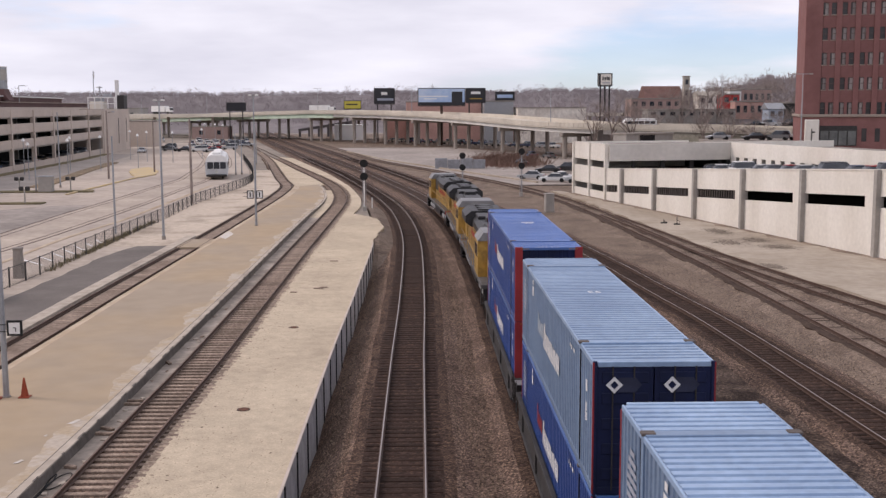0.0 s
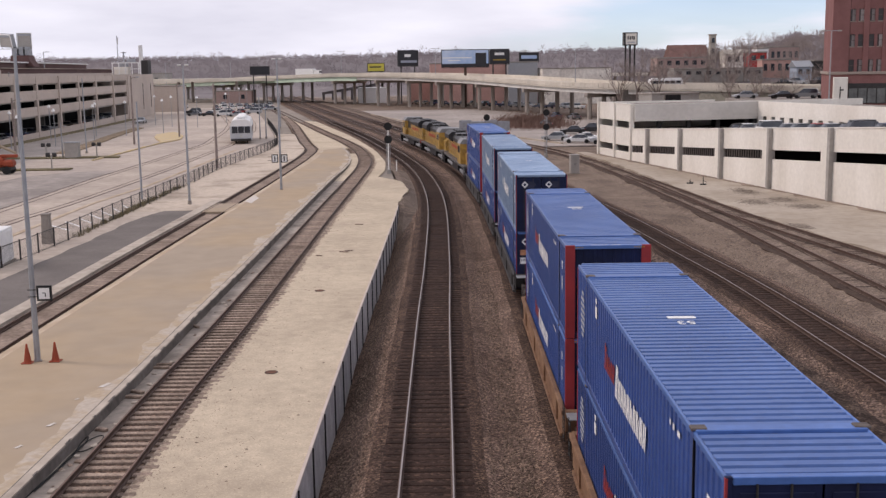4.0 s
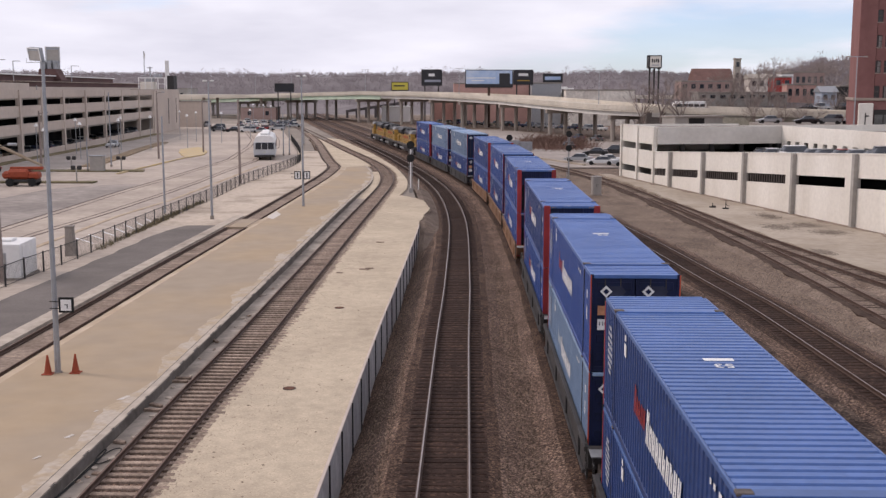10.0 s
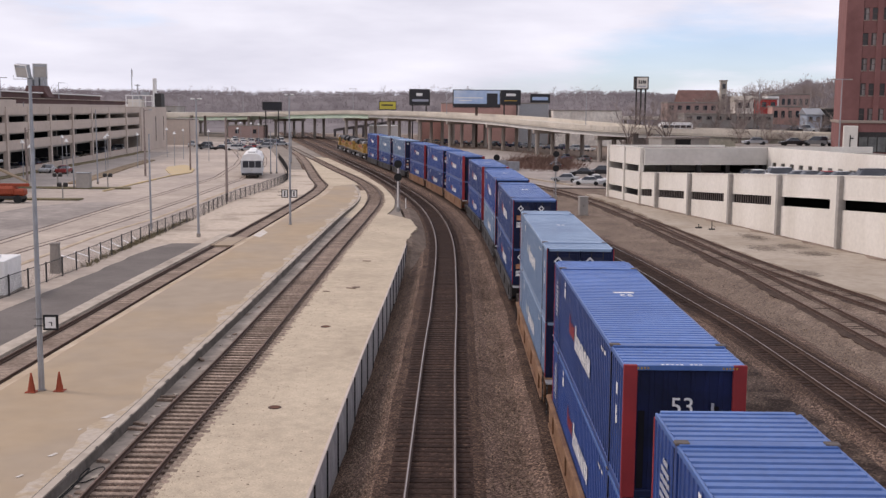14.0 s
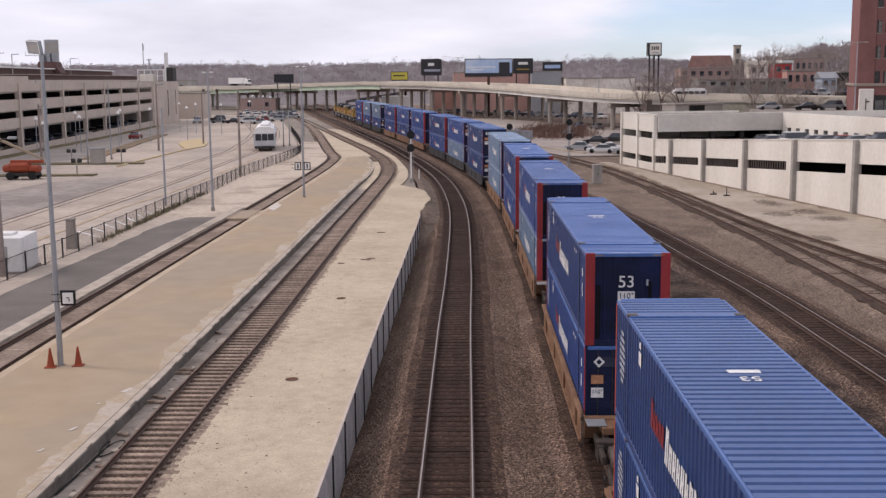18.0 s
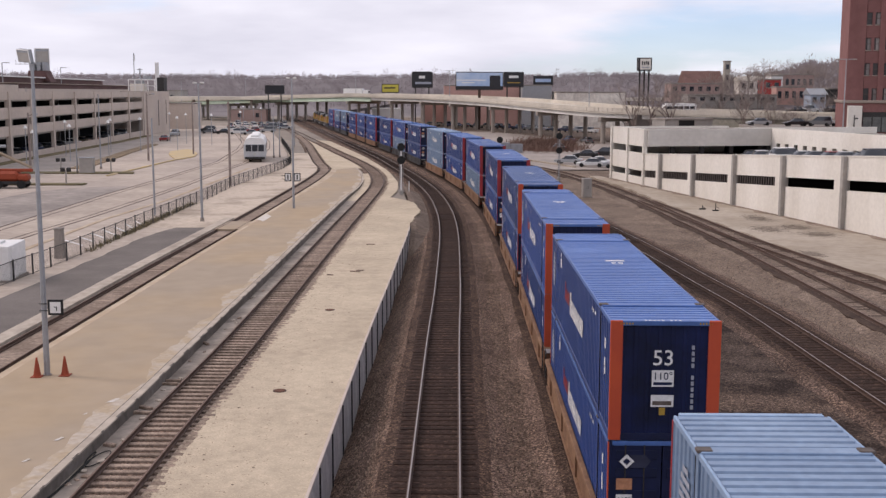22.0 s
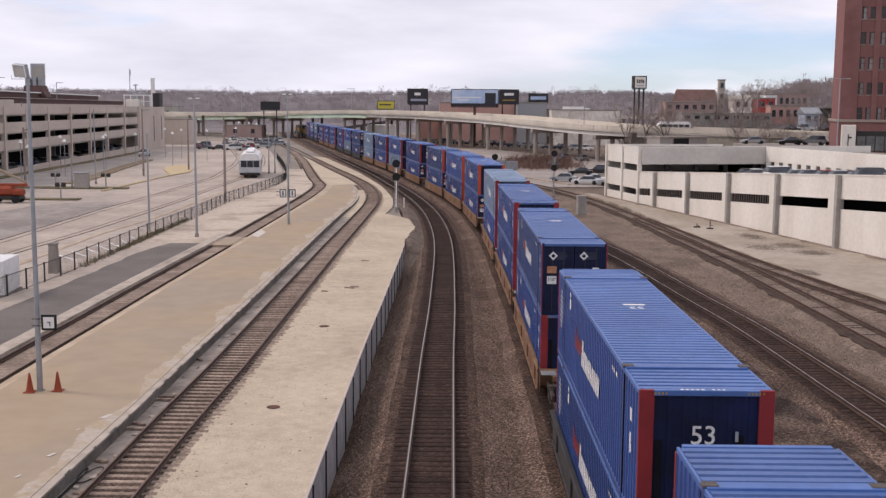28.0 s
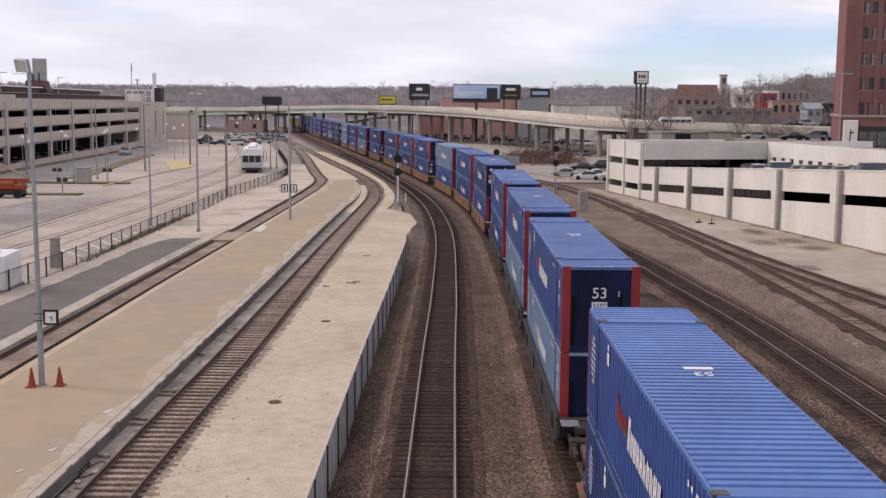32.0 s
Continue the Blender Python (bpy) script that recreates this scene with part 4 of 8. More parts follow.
def build_container(hue, end, post, label, marks=True, group="containers of the train"):
    """A 53-foot container: y forwards, base at z = 0. end: 'wall' (ribbed end with the number) or 'doors'."""
    c = thing("shipping_container", label, "shipping container", group)
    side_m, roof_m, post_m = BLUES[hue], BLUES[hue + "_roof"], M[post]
    hl, hw = CL / 2, CW / 2
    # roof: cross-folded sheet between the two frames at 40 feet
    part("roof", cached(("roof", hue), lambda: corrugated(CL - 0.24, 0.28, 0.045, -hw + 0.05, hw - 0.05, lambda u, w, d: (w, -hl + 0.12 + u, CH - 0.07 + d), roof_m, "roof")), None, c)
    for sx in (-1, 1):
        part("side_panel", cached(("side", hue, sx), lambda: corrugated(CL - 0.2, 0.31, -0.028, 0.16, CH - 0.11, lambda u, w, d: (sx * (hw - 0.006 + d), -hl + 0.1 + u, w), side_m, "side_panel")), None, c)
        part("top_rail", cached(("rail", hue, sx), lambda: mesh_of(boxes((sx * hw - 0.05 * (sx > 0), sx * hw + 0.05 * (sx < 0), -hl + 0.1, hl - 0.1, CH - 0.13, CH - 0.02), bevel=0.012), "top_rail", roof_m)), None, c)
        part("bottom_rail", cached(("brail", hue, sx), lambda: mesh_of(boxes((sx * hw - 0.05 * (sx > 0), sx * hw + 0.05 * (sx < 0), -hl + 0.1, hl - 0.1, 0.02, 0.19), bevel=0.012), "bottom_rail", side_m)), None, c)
        for y in (-6.096, 6.096):
            part("lift_post", cached(("lift", hue, sx), lambda: mesh_of(boxes((sx * (hw + 0.004) - 0.05 * (sx > 0), sx * (hw + 0.004) + 0.05 * (sx < 0), -0.09, 0.09, 0.0, CH), bevel=0.008), "lift_post", side_m)), None, c, m=pose(0, y, 0))
            if sx < 0:
                part("seam", cached("seam", lambda: mesh_of(boxes((-hw - 0.007, -hw + 0.02, -0.022, 0.022, 0.1, CH - 0.12)), "seam", M["gap_shade"])), None, c, "dark seam beside the lifting post", m=pose(0, y - 0.11 * (1 if y < 0 else -1), 0))
    for y in (-6.096, 6.096):
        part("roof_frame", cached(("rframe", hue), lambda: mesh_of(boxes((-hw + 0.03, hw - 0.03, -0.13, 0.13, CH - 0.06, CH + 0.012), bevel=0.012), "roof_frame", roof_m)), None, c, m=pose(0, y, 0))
        for sx in (-1, 1):
            part("corner_casting", cached("mcast", lambda: mesh_of(boxes((-0.12, 0.12, -0.09, 0.09, -0.02, 0.04), bevel=0.015), "corner_casting", M["casting"])), None, c, "worn steel lifting casting", m=pose(sx * (hw - 0.09), y, CH - 0.004))
    for sy in (-1, 1):
        for sx in (-1, 1):
            wide = 0.29 if end != "doors" and sy < 0 else 0.09
            dark = end == "doors" and sy < 0  # posts of a door end are navy, with a red edge along the side
            cp = part("corner_post", cached(("post", "navy" if dark else post, wide, sx, sy), lambda: mesh_of(boxes((sx * (hw + 0.003), sx * (hw - wide), sy * (hl + 0.004), sy * (hl - 0.07), 0.0, CH - (0.12 if sy > 0 else 0.0)), bevel=0.012), "corner_post", M["door_navy"] if dark else post_m)), None, c,
                      "" if dark else "red corner post")
            if dark:
                part("edge_stripe", cached(("estripe", post, sx), lambda: mesh_of(boxes((sx * (hw + 0.008), sx * (hw - 0.025), -hl - 0.008, -hl + 0.05, 0.02, CH - 0.02)), "edge_stripe", post_m)), None, cp, "thin red edge stripe")
        part("end_header", cached(("head", hue, sy), lambda: mesh_of(boxes((-hw + 0.1, hw - 0.1, sy * hl, sy * (hl - 0.13), CH - 0.12, CH - 0.006), bevel=0.01), "end_header", roof_m)), None, c)
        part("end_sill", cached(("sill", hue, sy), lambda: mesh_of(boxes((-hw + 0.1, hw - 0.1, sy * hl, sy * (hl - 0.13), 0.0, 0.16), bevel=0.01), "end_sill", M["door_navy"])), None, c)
    part("floor", cached("cfloor", lambda: mesh_of(boxes((-hw + 0.06, hw - 0.06, -hl + 0.1, hl - 0.1, 0.05, 0.15)), "floor", M["steel_dark"])), None, c)
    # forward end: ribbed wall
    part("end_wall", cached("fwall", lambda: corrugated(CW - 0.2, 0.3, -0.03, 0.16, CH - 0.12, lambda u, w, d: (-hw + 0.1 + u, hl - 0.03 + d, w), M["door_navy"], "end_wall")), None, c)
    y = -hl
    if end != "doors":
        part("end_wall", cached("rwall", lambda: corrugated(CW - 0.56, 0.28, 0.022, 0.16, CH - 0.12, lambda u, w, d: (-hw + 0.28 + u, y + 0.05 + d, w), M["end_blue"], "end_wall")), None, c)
        part("number_lettering", cached("n53", lambda: writing("53", 0.52, M["decal"])), None, c, "white number 53", m=pose(-0.04, y + 0.035, 1.98))
        if end == "wall":
            part("notice", cached("notice1", lambda: plain("notice", [(-0.26, 0, -0.2), (0.26, 0, -0.2), (0.26, 0, 0.2), (-0.26, 0, 0.2)], [(0, 1, 2, 3)], M["decal"])), None, c, "white square-cornered notice", m=pose(-0.04, y + 0.036, 1.50))
            part("notice_lettering", cached("n110", lambda: writing("110°", 0.25, M["door_navy"])), None, c, m=pose(-0.04, y + 0.032, 1.55))
            part("notice_line", cached("nline", lambda: bar_mesh([(-0.22, 0.22, -0.16, -0.09)], M["door_navy"], "notice_line")), None, c, m=pose(-0.04, y + 0.033, 1.50))
        part("notice", cached("notice2", lambda: bar_mesh([(-0.27, 0.27, -0.14, 0.15)], M["decal"], "notice")), None, c, m=pose(-0.04, y + 0.036, 0.95))
        part("notice_line", cached("nline2", lambda: bar_mesh([(-0.23, 0.22, -0.1, 0.0)], M["casting"], "notice_line")), None, c, m=pose(-0.04, y + 0.033, 0.95))
        part("tag", cached("tag", lambda: mesh_of(boxes((-0.07, 0.07, -0.012, 0.0, -0.09, 0.09)), "tag", M["label_yellow"])), None, c, "small yellow tag", m=pose(-0.04, y + 0.04, 0.70))
        if post == "post_orange":
            part("code_bars", cached("codebars", lambda: bar_mesh([(-0.035, 0.035, 0.145 * i, 0.145 * i + 0.1) for i in range(11) if i != 6], M["decal_grey"], "code_bars")), None, c, m=pose(0.66, y + 0.036, 0.75))
        else:
            part("document_slot", cached("slot", lambda: mesh_of(boxes((-0.055, 0.055, -0.02, 0.0, -1.3, 0.4)), "document_slot", M["gap_shade"])), None, c, "dark vertical slot", m=pose(0.68, y + 0.045, 1.6))
            # Raised black strip: the shadow gap between post and wall, put in as colour
            part("end_recess", cached("recess", lambda: mesh_of(boxes((-0.07, 0.07, -0.012, 0.0, -0.95, 0.75), bevel=0.004), "end_recess", M["gap_shade"])), None, c, "black strip drawn for the shadow gap beside the post", m=pose(-0.9, y + 0.04, 1.15))
            part("document_plate", cached("dplate", lambda: mesh_of(boxes((-0.03, 0.03, -0.012, 0.0, -0.1, 0.1)), "document_plate", M["decal_grey"])), None, c, m=pose(0.60, y + 0.025, 1.98))
        for sx in (-1, 1):
            part("hazard_marks", cached("hazard", lambda: bar_mesh([(0.07 * i, 0.07 * i + 0.035, 0, 0.045) for i in range(5)], M["label_yellow"], "hazard_marks")), None, c, m=pose(sx * 0.93 - 0.15, y - 0.004, CH - 0.09))
    else:
        for sx in (-1, 1):
            x0, x1 = sx * 0.015, sx * (hw - 0.09)

            def leaf(x0=x0, x1=x1, sx=sx):
                bm = bmesh.new()
                box(bm, x0, x1, y + 0.03, y + 0.07, 0.14, CH - 0.12, bevel=0.006)
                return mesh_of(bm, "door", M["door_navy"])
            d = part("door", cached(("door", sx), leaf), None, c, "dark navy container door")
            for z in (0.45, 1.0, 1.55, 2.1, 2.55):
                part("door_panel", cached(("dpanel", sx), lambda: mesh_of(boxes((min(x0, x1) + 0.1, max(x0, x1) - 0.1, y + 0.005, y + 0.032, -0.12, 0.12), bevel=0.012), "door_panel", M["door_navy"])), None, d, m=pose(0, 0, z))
            for k in (0.33, 0.78):
                rod = tubes(((sx * (0.1 + k), y - 0.012, 0.1), (sx * (0.1 + k), y - 0.012, CH - 0.1), 0.018), seg=6)
                part("lock_rod", rod, M["steel_dark"], d)
            part("diamond_mark", cached("dia", lambda: diamond_mesh(0.18, M["decal"])), None, d, "white diamond sign", m=pose(-0.85 if sx < 0 else 0.37, y - 0.032, 2.4))
            part("diamond_mark", cached("dia2", lambda: diamond_mesh(0.09, M["door_navy"])), None, d, m=pose(-0.85 if sx < 0 else 0.37, y - 0.036, 2.4))
            part("reflective_mark", cached("hexa", lambda: plain("reflective_mark", [(-0.25, 0, -0.16), (0.12, 0, -0.16), (0.25, 0, 0), (0.12, 0, 0.16), (-0.25, 0, 0.16)], [(0, 1, 2, 3, 4)], M["decal_dark"])), None, d, m=pose(-0.52 if sx < 0 else 0.7, y - 0.03, 2.4))
            if sx < 0 and hue != "faded":
                part("notice", cached("notice4", lambda: bar_mesh([(-0.19, 0.19, -0.14, 0.14)], M["notice_orange"], "notice")), None, d, "faded orange notice", m=pose(-0.9, y - 0.031, 1.84))
                part("notice", cached("notice5", lambda: bar_mesh([(-0.19, 0.19, -0.16, 0.16)], M["decal"], "notice")), None, d, "white notice", m=pose(-0.9, y - 0.031, 1.42))
                part("notice_lettering", cached("n110s", lambda: writing("110°", 0.18, M["door_navy"])), None, d, m=pose(-0.9, y - 0.036, 1.44))
        part("code_bars", cached("codebars2", lambda: bar_mesh([(0, 0.26, 0.11, 0.19), (0.02, 0.2, 0, 0.08)], M["decal"], "code_bars")), None, c, m=pose(0.72, y - 0.03, 1.75))
    # side and roof marks
    if marks:
        for sx in (-1,):
            turn = -90 if sx < 0 else 90
            x = sx * (hw + 0.006)
            flip = 1 if sx > 0 else -1
            part("side_lettering", cached("bigletters", lambda: stroke_mesh(letter_bars(3.7, 0.74, 10, 5), M["decal"], "side_lettering")), None, c, "large white lettering shapes", m=pose(x, flip * 0.6, 1.55, 0, 0, turn))
            part("red_lettering" if hue != "faded" else "pale_lettering", cached(("swoosh", hue == "faded"), lambda: stroke_mesh(letter_bars(1.5, 0.62, 5, 9), M["decal_red"] if hue != "faded" else M["decal_faint"], "red_lettering")), None, c, "red lettering shapes" if hue != "faded" else "faint white lettering shapes", m=pose(x, flip * 0.6 + 2.7, 1.68, 0, 0, turn))
            part("side_emblem", cached("emblem", lambda: bar_mesh([(-0.42 * math.sqrt(max(0.05, 1 - ((i - 3.5) / 4) ** 2)), 0.42 * math.sqrt(max(0.05, 1 - ((i - 3.5) / 4) ** 2)), -0.62 + 0.16 * i, -0.62 + 0.16 * i + 0.1) for i in range(8)], M["decal_grey"], "side_emblem")), None, c, "pale round striped emblem", m=pose(x, 6.9, 1.75, 0, 0, turn))
            part("side_code", cached("scode", lambda: bar_mesh([(-0.1, 0.1, 0.34, 0.6), (-0.1, 0.06, -0.1, 0.1), (-0.02, 0.1, -0.3, -0.12), (-0.1, -0.04, -0.34, -0.1)], M["decal"], "side_code")), None, c, m=pose(x, -7.2, 1.7, 0, 0, turn))
            part("side_code", cached("scode2", lambda: bar_mesh([(-0.16, 0.16, 0.0, 0.3), (-0.1, 0.1, 0.36, 0.5)], M["decal"], "side_code")), None, c, m=pose(x, 4.3, 2.2, 0, 0, turn))
            part("side_code", cached("scode3", lambda: bar_mesh([(-0.5, -0.4, 0, 0.1), (-0.25, -0.12, 0, 0.1), (0.1, 0.3, 0, 0.1)], M["decal"], "side_code")), None, c, m=pose(x, -5.0, 2.45, 0, 0, turn))
        if end != "doors":
            part("roof_code", cached("rcode", lambda: plain("roof_code", [q for i in range(9) if i != 5 for q in ((-0.5 + 0.1 * i, -0.04, 0), (-0.44 + 0.1 * i, -0.04, 0), (-0.44 + 0.1 * i, 0.035, 0), (-0.5 + 0.1 * i, 0.035, 0))], [(4 * i, 4 * i + 1, 4 * i + 2, 4 * i + 3) for i in range(8)], M["decal"])), None, c, "small white code on the roof edge", m=pose(0, -hl + 0.065, CH - 0.003), kind="stuff")
        if hue != "faded":
            part("roof_mark", cached("roofbar", lambda: plain("roof_mark", [(-0.3, -0.11, 0), (0.3, -0.11, 0), (0.3, 0.11, 0), (-0.3, 0.11, 0)], [(0, 1, 2, 3)], M["decal"])), None, c, "white roof marking", m=pose(0.12, 1.35, CH - 0.016))
        part("roof_number", cached("roof53", lambda: writing("53", 0.42, M["decal"])), None, c, "white number 53 on the roof", m=pose(0.12, 0.85, CH - 0.014) @ pose(0, 0, 0, 0, 0, 180) @ pose(0, 0, 0, -90))
    return c


def build_well(kind, label):
    """One well of a double-stack car: y forwards, rail top at z = 0."""
    w = thing("well_car", label, "railway wagon", "wagons of the train")
    m = M["well_tan"] if kind == "tan" else M["well_grey"]
    for sx in (-1, 1):
        part("side_sill", cached(("wsill", kind, sx), lambda: mesh_of(boxes((sx * 1.315, sx * 1.36, -8.5, 8.5, 0.16, 1.02), bevel=0.01), "side_sill", m)), None, w)
        part("top_chord", cached(("wchord", kind, sx), lambda: mesh_of(boxes((sx * 1.305, sx * 1.46, -8.6, 8.6, 1.0, 1.14), bevel=0.015), "top_chord", m)), None, w)
        part("bottom_chord", cached(("wbch", kind, sx), lambda: mesh_of(boxes((sx * 1.30, sx * 1.44, -8.0, 8.0, 0.12, 0.24), bevel=0.015), "bottom_chord", m)), None, w)
        for i in range(4):
            part("side_stiffener", cached(("wst", kind, sx), lambda: mesh_of(boxes((sx * 1.36, sx * 1.42, -0.04, 0.04, 0.24, 1.0)), "side_stiffener", m)), None, w, m=pose(0, -6.6 + 4.4 * i, 0))
    for i in range(5):
        part("floor_beam", cached(("wfl", kind), lambda: mesh_of(boxes((-1.3, 1.3, -0.3, 0.3, 0.16, 0.28), bevel=0.01), "floor_beam", m)), None, w, m=pose(0, -7.4 + 3.7 * i, 0))
    for sy in (-1, 1):
        part("end_platform", cached(("wend", kind, sy), lambda: mesh_of(boxes((-1.36, 1.36, sy * 8.4, sy * 8.75, 0.5, 1.12), (-0.9, 0.9, sy * 8.75, sy * 9.55, 0.85, 1.08), (-0.3, 0.3, sy * 8.7, sy * 9.6, 0.7, 0.9), bevel=0.02), "end_platform", m)), None, w)
        part("end_ladder", cached(("wlad", kind, sy), lambda: mesh_of(tubes(*[((-1.42, sy * 8.66, z), (-1.42, sy * 9.0, z), 0.014) for z in (0.4, 0.7, 1.0, 1.3)], ((-1.42, sy * 8.66, 0.3), (-1.42, sy * 8.66, 1.45), 0.016), ((-1.42, sy * 9.0, 0.3), (-1.42, sy * 9.0, 1.45), 0.016), seg=6), "end_ladder", M["steel_dark"])), None, w)
    for x in (-1.34, 0.75):
        part("walkway", cached("wwalk", lambda: mesh_of(boxes((0, 0.59, -9.45, -8.76, 1.09, 1.12)), "walkway", M["galv"])), None, w, "grey metal end walkway", m=pose(x, 0, 0))
    return w


def bogie_meshes():
    frame = bmesh.new()
    for sx in (-1, 1):
        box(frame, sx * 0.93, sx * 1.07, -1.15, 1.15, 0.42, 0.68, bevel=0.03)
        box(frame, sx * 0.9, sx * 1.1, -0.35, 0.35, 0.2, 0.72, bevel=0.03)
    box(frame, -1.1, 1.1, -0.2, 0.2, 0.5, 0.8, bevel=0.03)
    wheel = bmesh.new()
    tube(wheel, (-0.07, 0, 0), (0.07, 0, 0), 0.44, seg=20)
    tube(wheel, (-0.09, 0, 0), (-0.05, 0, 0), 0.47, seg=20)
    axle = bmesh.new()
    tube(axle, (-0.95, 0, 0), (0.95, 0, 0), 0.08, seg=8)
    return mesh_of(frame, "bogie_frame", M["bogie"]), mesh_of(wheel, "wheel", M["wheel_tread"]), mesh_of(axle, "axle", M["bogie"])


BOGIE = bogie_meshes()


def build_bogie(label="dirty two-axle freight bogie"):
    b = thing("bogie", label, "railway bogie", "bogies of the train")
    part("bogie_frame", BOGIE[0], None, b)
    for y in (-0.89, 0.89):
        part("axle", BOGIE[2], None, b, m=pose(0, y, 0.44))
        for sx in (-1, 1):
            part("wheel", BOGIE[1], None, b, "steel wheel", m=pose(sx * 0.76, y, 0.44, 0, 0, 0 if sx > 0 else 180))
    return b

# ---- locomotives ----
M["loco_yellow"] = mat("locomotive_yellow", (0.46, 0.275, 0.06), 0.5, scale=1.1, col2=(0.20, 0.12, 0.04), fine=0.1, fscale=6)
M["loco_grey"] = mat("locomotive_grey_frame", (0.12, 0.115, 0.115), 0.6, scale=0.7, col2=(0.06, 0.057, 0.056), fine=0.12, fscale=6)
M["loco_dark"] = mat("sooty_black_roof", (0.024, 0.023, 0.025), 0.5, scale=0.8, col2=(0.014, 0.013, 0.014))
M["loco_soot"] = mat("sooty_grey", (0.038, 0.037, 0.04), 0.55, scale=0.9, col2=(0.02, 0.019, 0.02), fine=0.15, fscale=6)
M["loco_roof"] = mat("pale_grey_roof", (0.24, 0.24, 0.245), 0.6, scale=0.9, var=0.35)
M["lamp_glass"] = mat("lamp_glass", (0.6, 0.6, 0.55), 0.2, scale=4, var=0.2)


def build_loco(label):
    """A six-axle road diesel: y forwards (cab end), rail top at z = 0."""
    o = thing("locomotive", label, "locomotive", "locomotives of the train")
    Y, G, D = M["loco_yellow"], M["loco_grey"], M["loco_dark"]
    part("underframe", boxes((-1.5, 1.5, -9.9, 9.9, 1.35, 1.62), (-1.2, 1.2, -9.3, 9.3, 1.1, 1.36), bevel=0.03), G, o)
    hood = bmesh.new()
    prism(hood, [(-1.0, 1.62), (1.0, 1.62), (1.0, 3.75), (0.72, 4.05), (-0.72, 4.05), (-1.0, 3.75)], -9.2, 4.6)
    part("long_hood", hood, Y, o)
    part("hood_roof", prism(bmesh.new(), [(-1.02, 3.35), (1.02, 3.35), (1.02, 3.74), (0.74, 4.09), (-0.74, 4.09), (-1.02, 3.74)], -9.22, 4.6), D, o, "sooty black hood roof")
    rad = bmesh.new()
    prism(rad, [(-1.02, 3.2), (1.02, 3.2), (1.5, 3.55), (1.5, 4.0), (1.1, 4.35), (-1.1, 4.35), (-1.5, 4.0), (-1.5, 3.55)], -8.6, -4.2)
    part("radiator", rad, M["loco_soot"], o, "flared grey radiator housing")
    for i, y in enumerate((-7.9, -6.5, -5.1)):
        part("roof_fan", tubes(((0, y, 4.34), (0, y, 4.46), 0.6), seg=18), D, o, "black round roof fan")
    part("exhaust_stack", boxes((-0.45, 0.45, -0.4, 0.9, 4.05, 4.42), bevel=0.05), D, o)
    part("brake_hatch", boxes((-0.85, 0.85, -3.6, -1.2, 4.05, 4.3), bevel=0.06), D, o)
    part("hatch", boxes((-0.7, 0.7, 1.6, 4.2, 4.05, 4.22), bevel=0.05), D, o)
    cab = bmesh.new()
    prism(cab, [(-1.5, 1.62), (1.5, 1.62), (1.5, 3.75), (1.15, 4.2), (-1.15, 4.2), (-1.5, 3.75)], 4.6, 7.2)
    part("cab", cab, Y, o)
    part("cab_roof", prism(bmesh.new(), [(-1.52, 3.74), (1.52, 3.74), (1.17, 4.24), (-1.17, 4.24)], 4.58, 7.3), M["loco_roof"], o, "pale grey cab roof")
    nose = bmesh.new()
    prism(nose, [(-0.95, 1.62), (0.95, 1.62), (0.95, 2.75), (0.6, 3.0), (-0.6, 3.0), (-0.95, 2.75)], 7.2, 9.1)
    part("nose", nose, Y, o)
    for sx in (-1, 1):
        part("windscreen", boxes((sx * 0.12, sx * 0.72, 7.2, 7.23, 3.1, 3.68)), M["glass_dark"], o)
        part("side_window", boxes((sx * 1.5, sx * 1.525, 5.1, 5.9, 2.75, 3.5)), M["glass_dark"], o)
        part("side_window", boxes((sx * 1.5, sx * 1.525, 6.1, 6.8, 2.75, 3.5)), M["glass_dark"], o)
        part("handrail", tubes(((sx * 1.47, -9.5, 2.55), (sx * 1.47, 4.4, 2.55), 0.022), *[((sx * 1.47, -9.4 + 1.7 * i, 1.6), (sx * 1.47, -9.4 + 1.7 * i, 2.55), 0.018) for i in range(9)], seg=6), Y, o)
        # Dark panel in place of the walkway's shade on the hood side
        part("intake_grille", boxes((sx * 1.0, sx * 1.02, 2.0, 4.4, 2.7, 3.7)), D, o, "dark panel drawn for the shade along the hood side")
        part("radiator_grille", boxes((sx * 1.49, sx * 1.51, -8.3, -4.5, 3.6, 3.98)), D, o, "black radiator grille")
        part("side_lettering", stroke_mesh(letter_bars(6.0, 0.55, 12, 9), M["red_sign"], "side_lettering"), None, o, "red lettering shapes", m=pose(sx * 1.012, -2.5, 2.9, 0, 0, 90 * sx))
        part("hood_door_seams", boxes(*[(sx * 1.0, sx * 1.012, -9.0 + 0.95 * i, -8.96 + 0.95 * i, 1.75, 3.6) for i in range(14)]), M["loco_dark"], o)
        part("steps", boxes((sx * 1.15, sx * 1.5, 9.3, 9.8, 0.45, 0.5), (sx * 1.15, sx * 1.5, 9.3, 9.8, 0.85, 0.9), (sx * 1.15, sx * 1.5, -9.8, -9.3, 0.45, 0.5), (sx * 1.15, sx * 1.5, -9.8, -9.3, 0.85, 0.9), (sx * 1.47, sx * 1.5, 9.3, 9.8, 0.4, 1.4), (sx * 1.47, sx * 1.5, -9.8, -9.3, 0.4, 1.4)), M["loco_dark"], o)
    part("headlight", boxes((-0.3, 0.3, 7.22, 7.3, 3.82, 4.0), bevel=0.02), M["lamp_glass"], o)
    part("end_stripe", boxes((-1.5, 1.5, -9.95, -9.9, 1.3, 1.62)), M["red_sign"], o, "red stripe on the end sill")
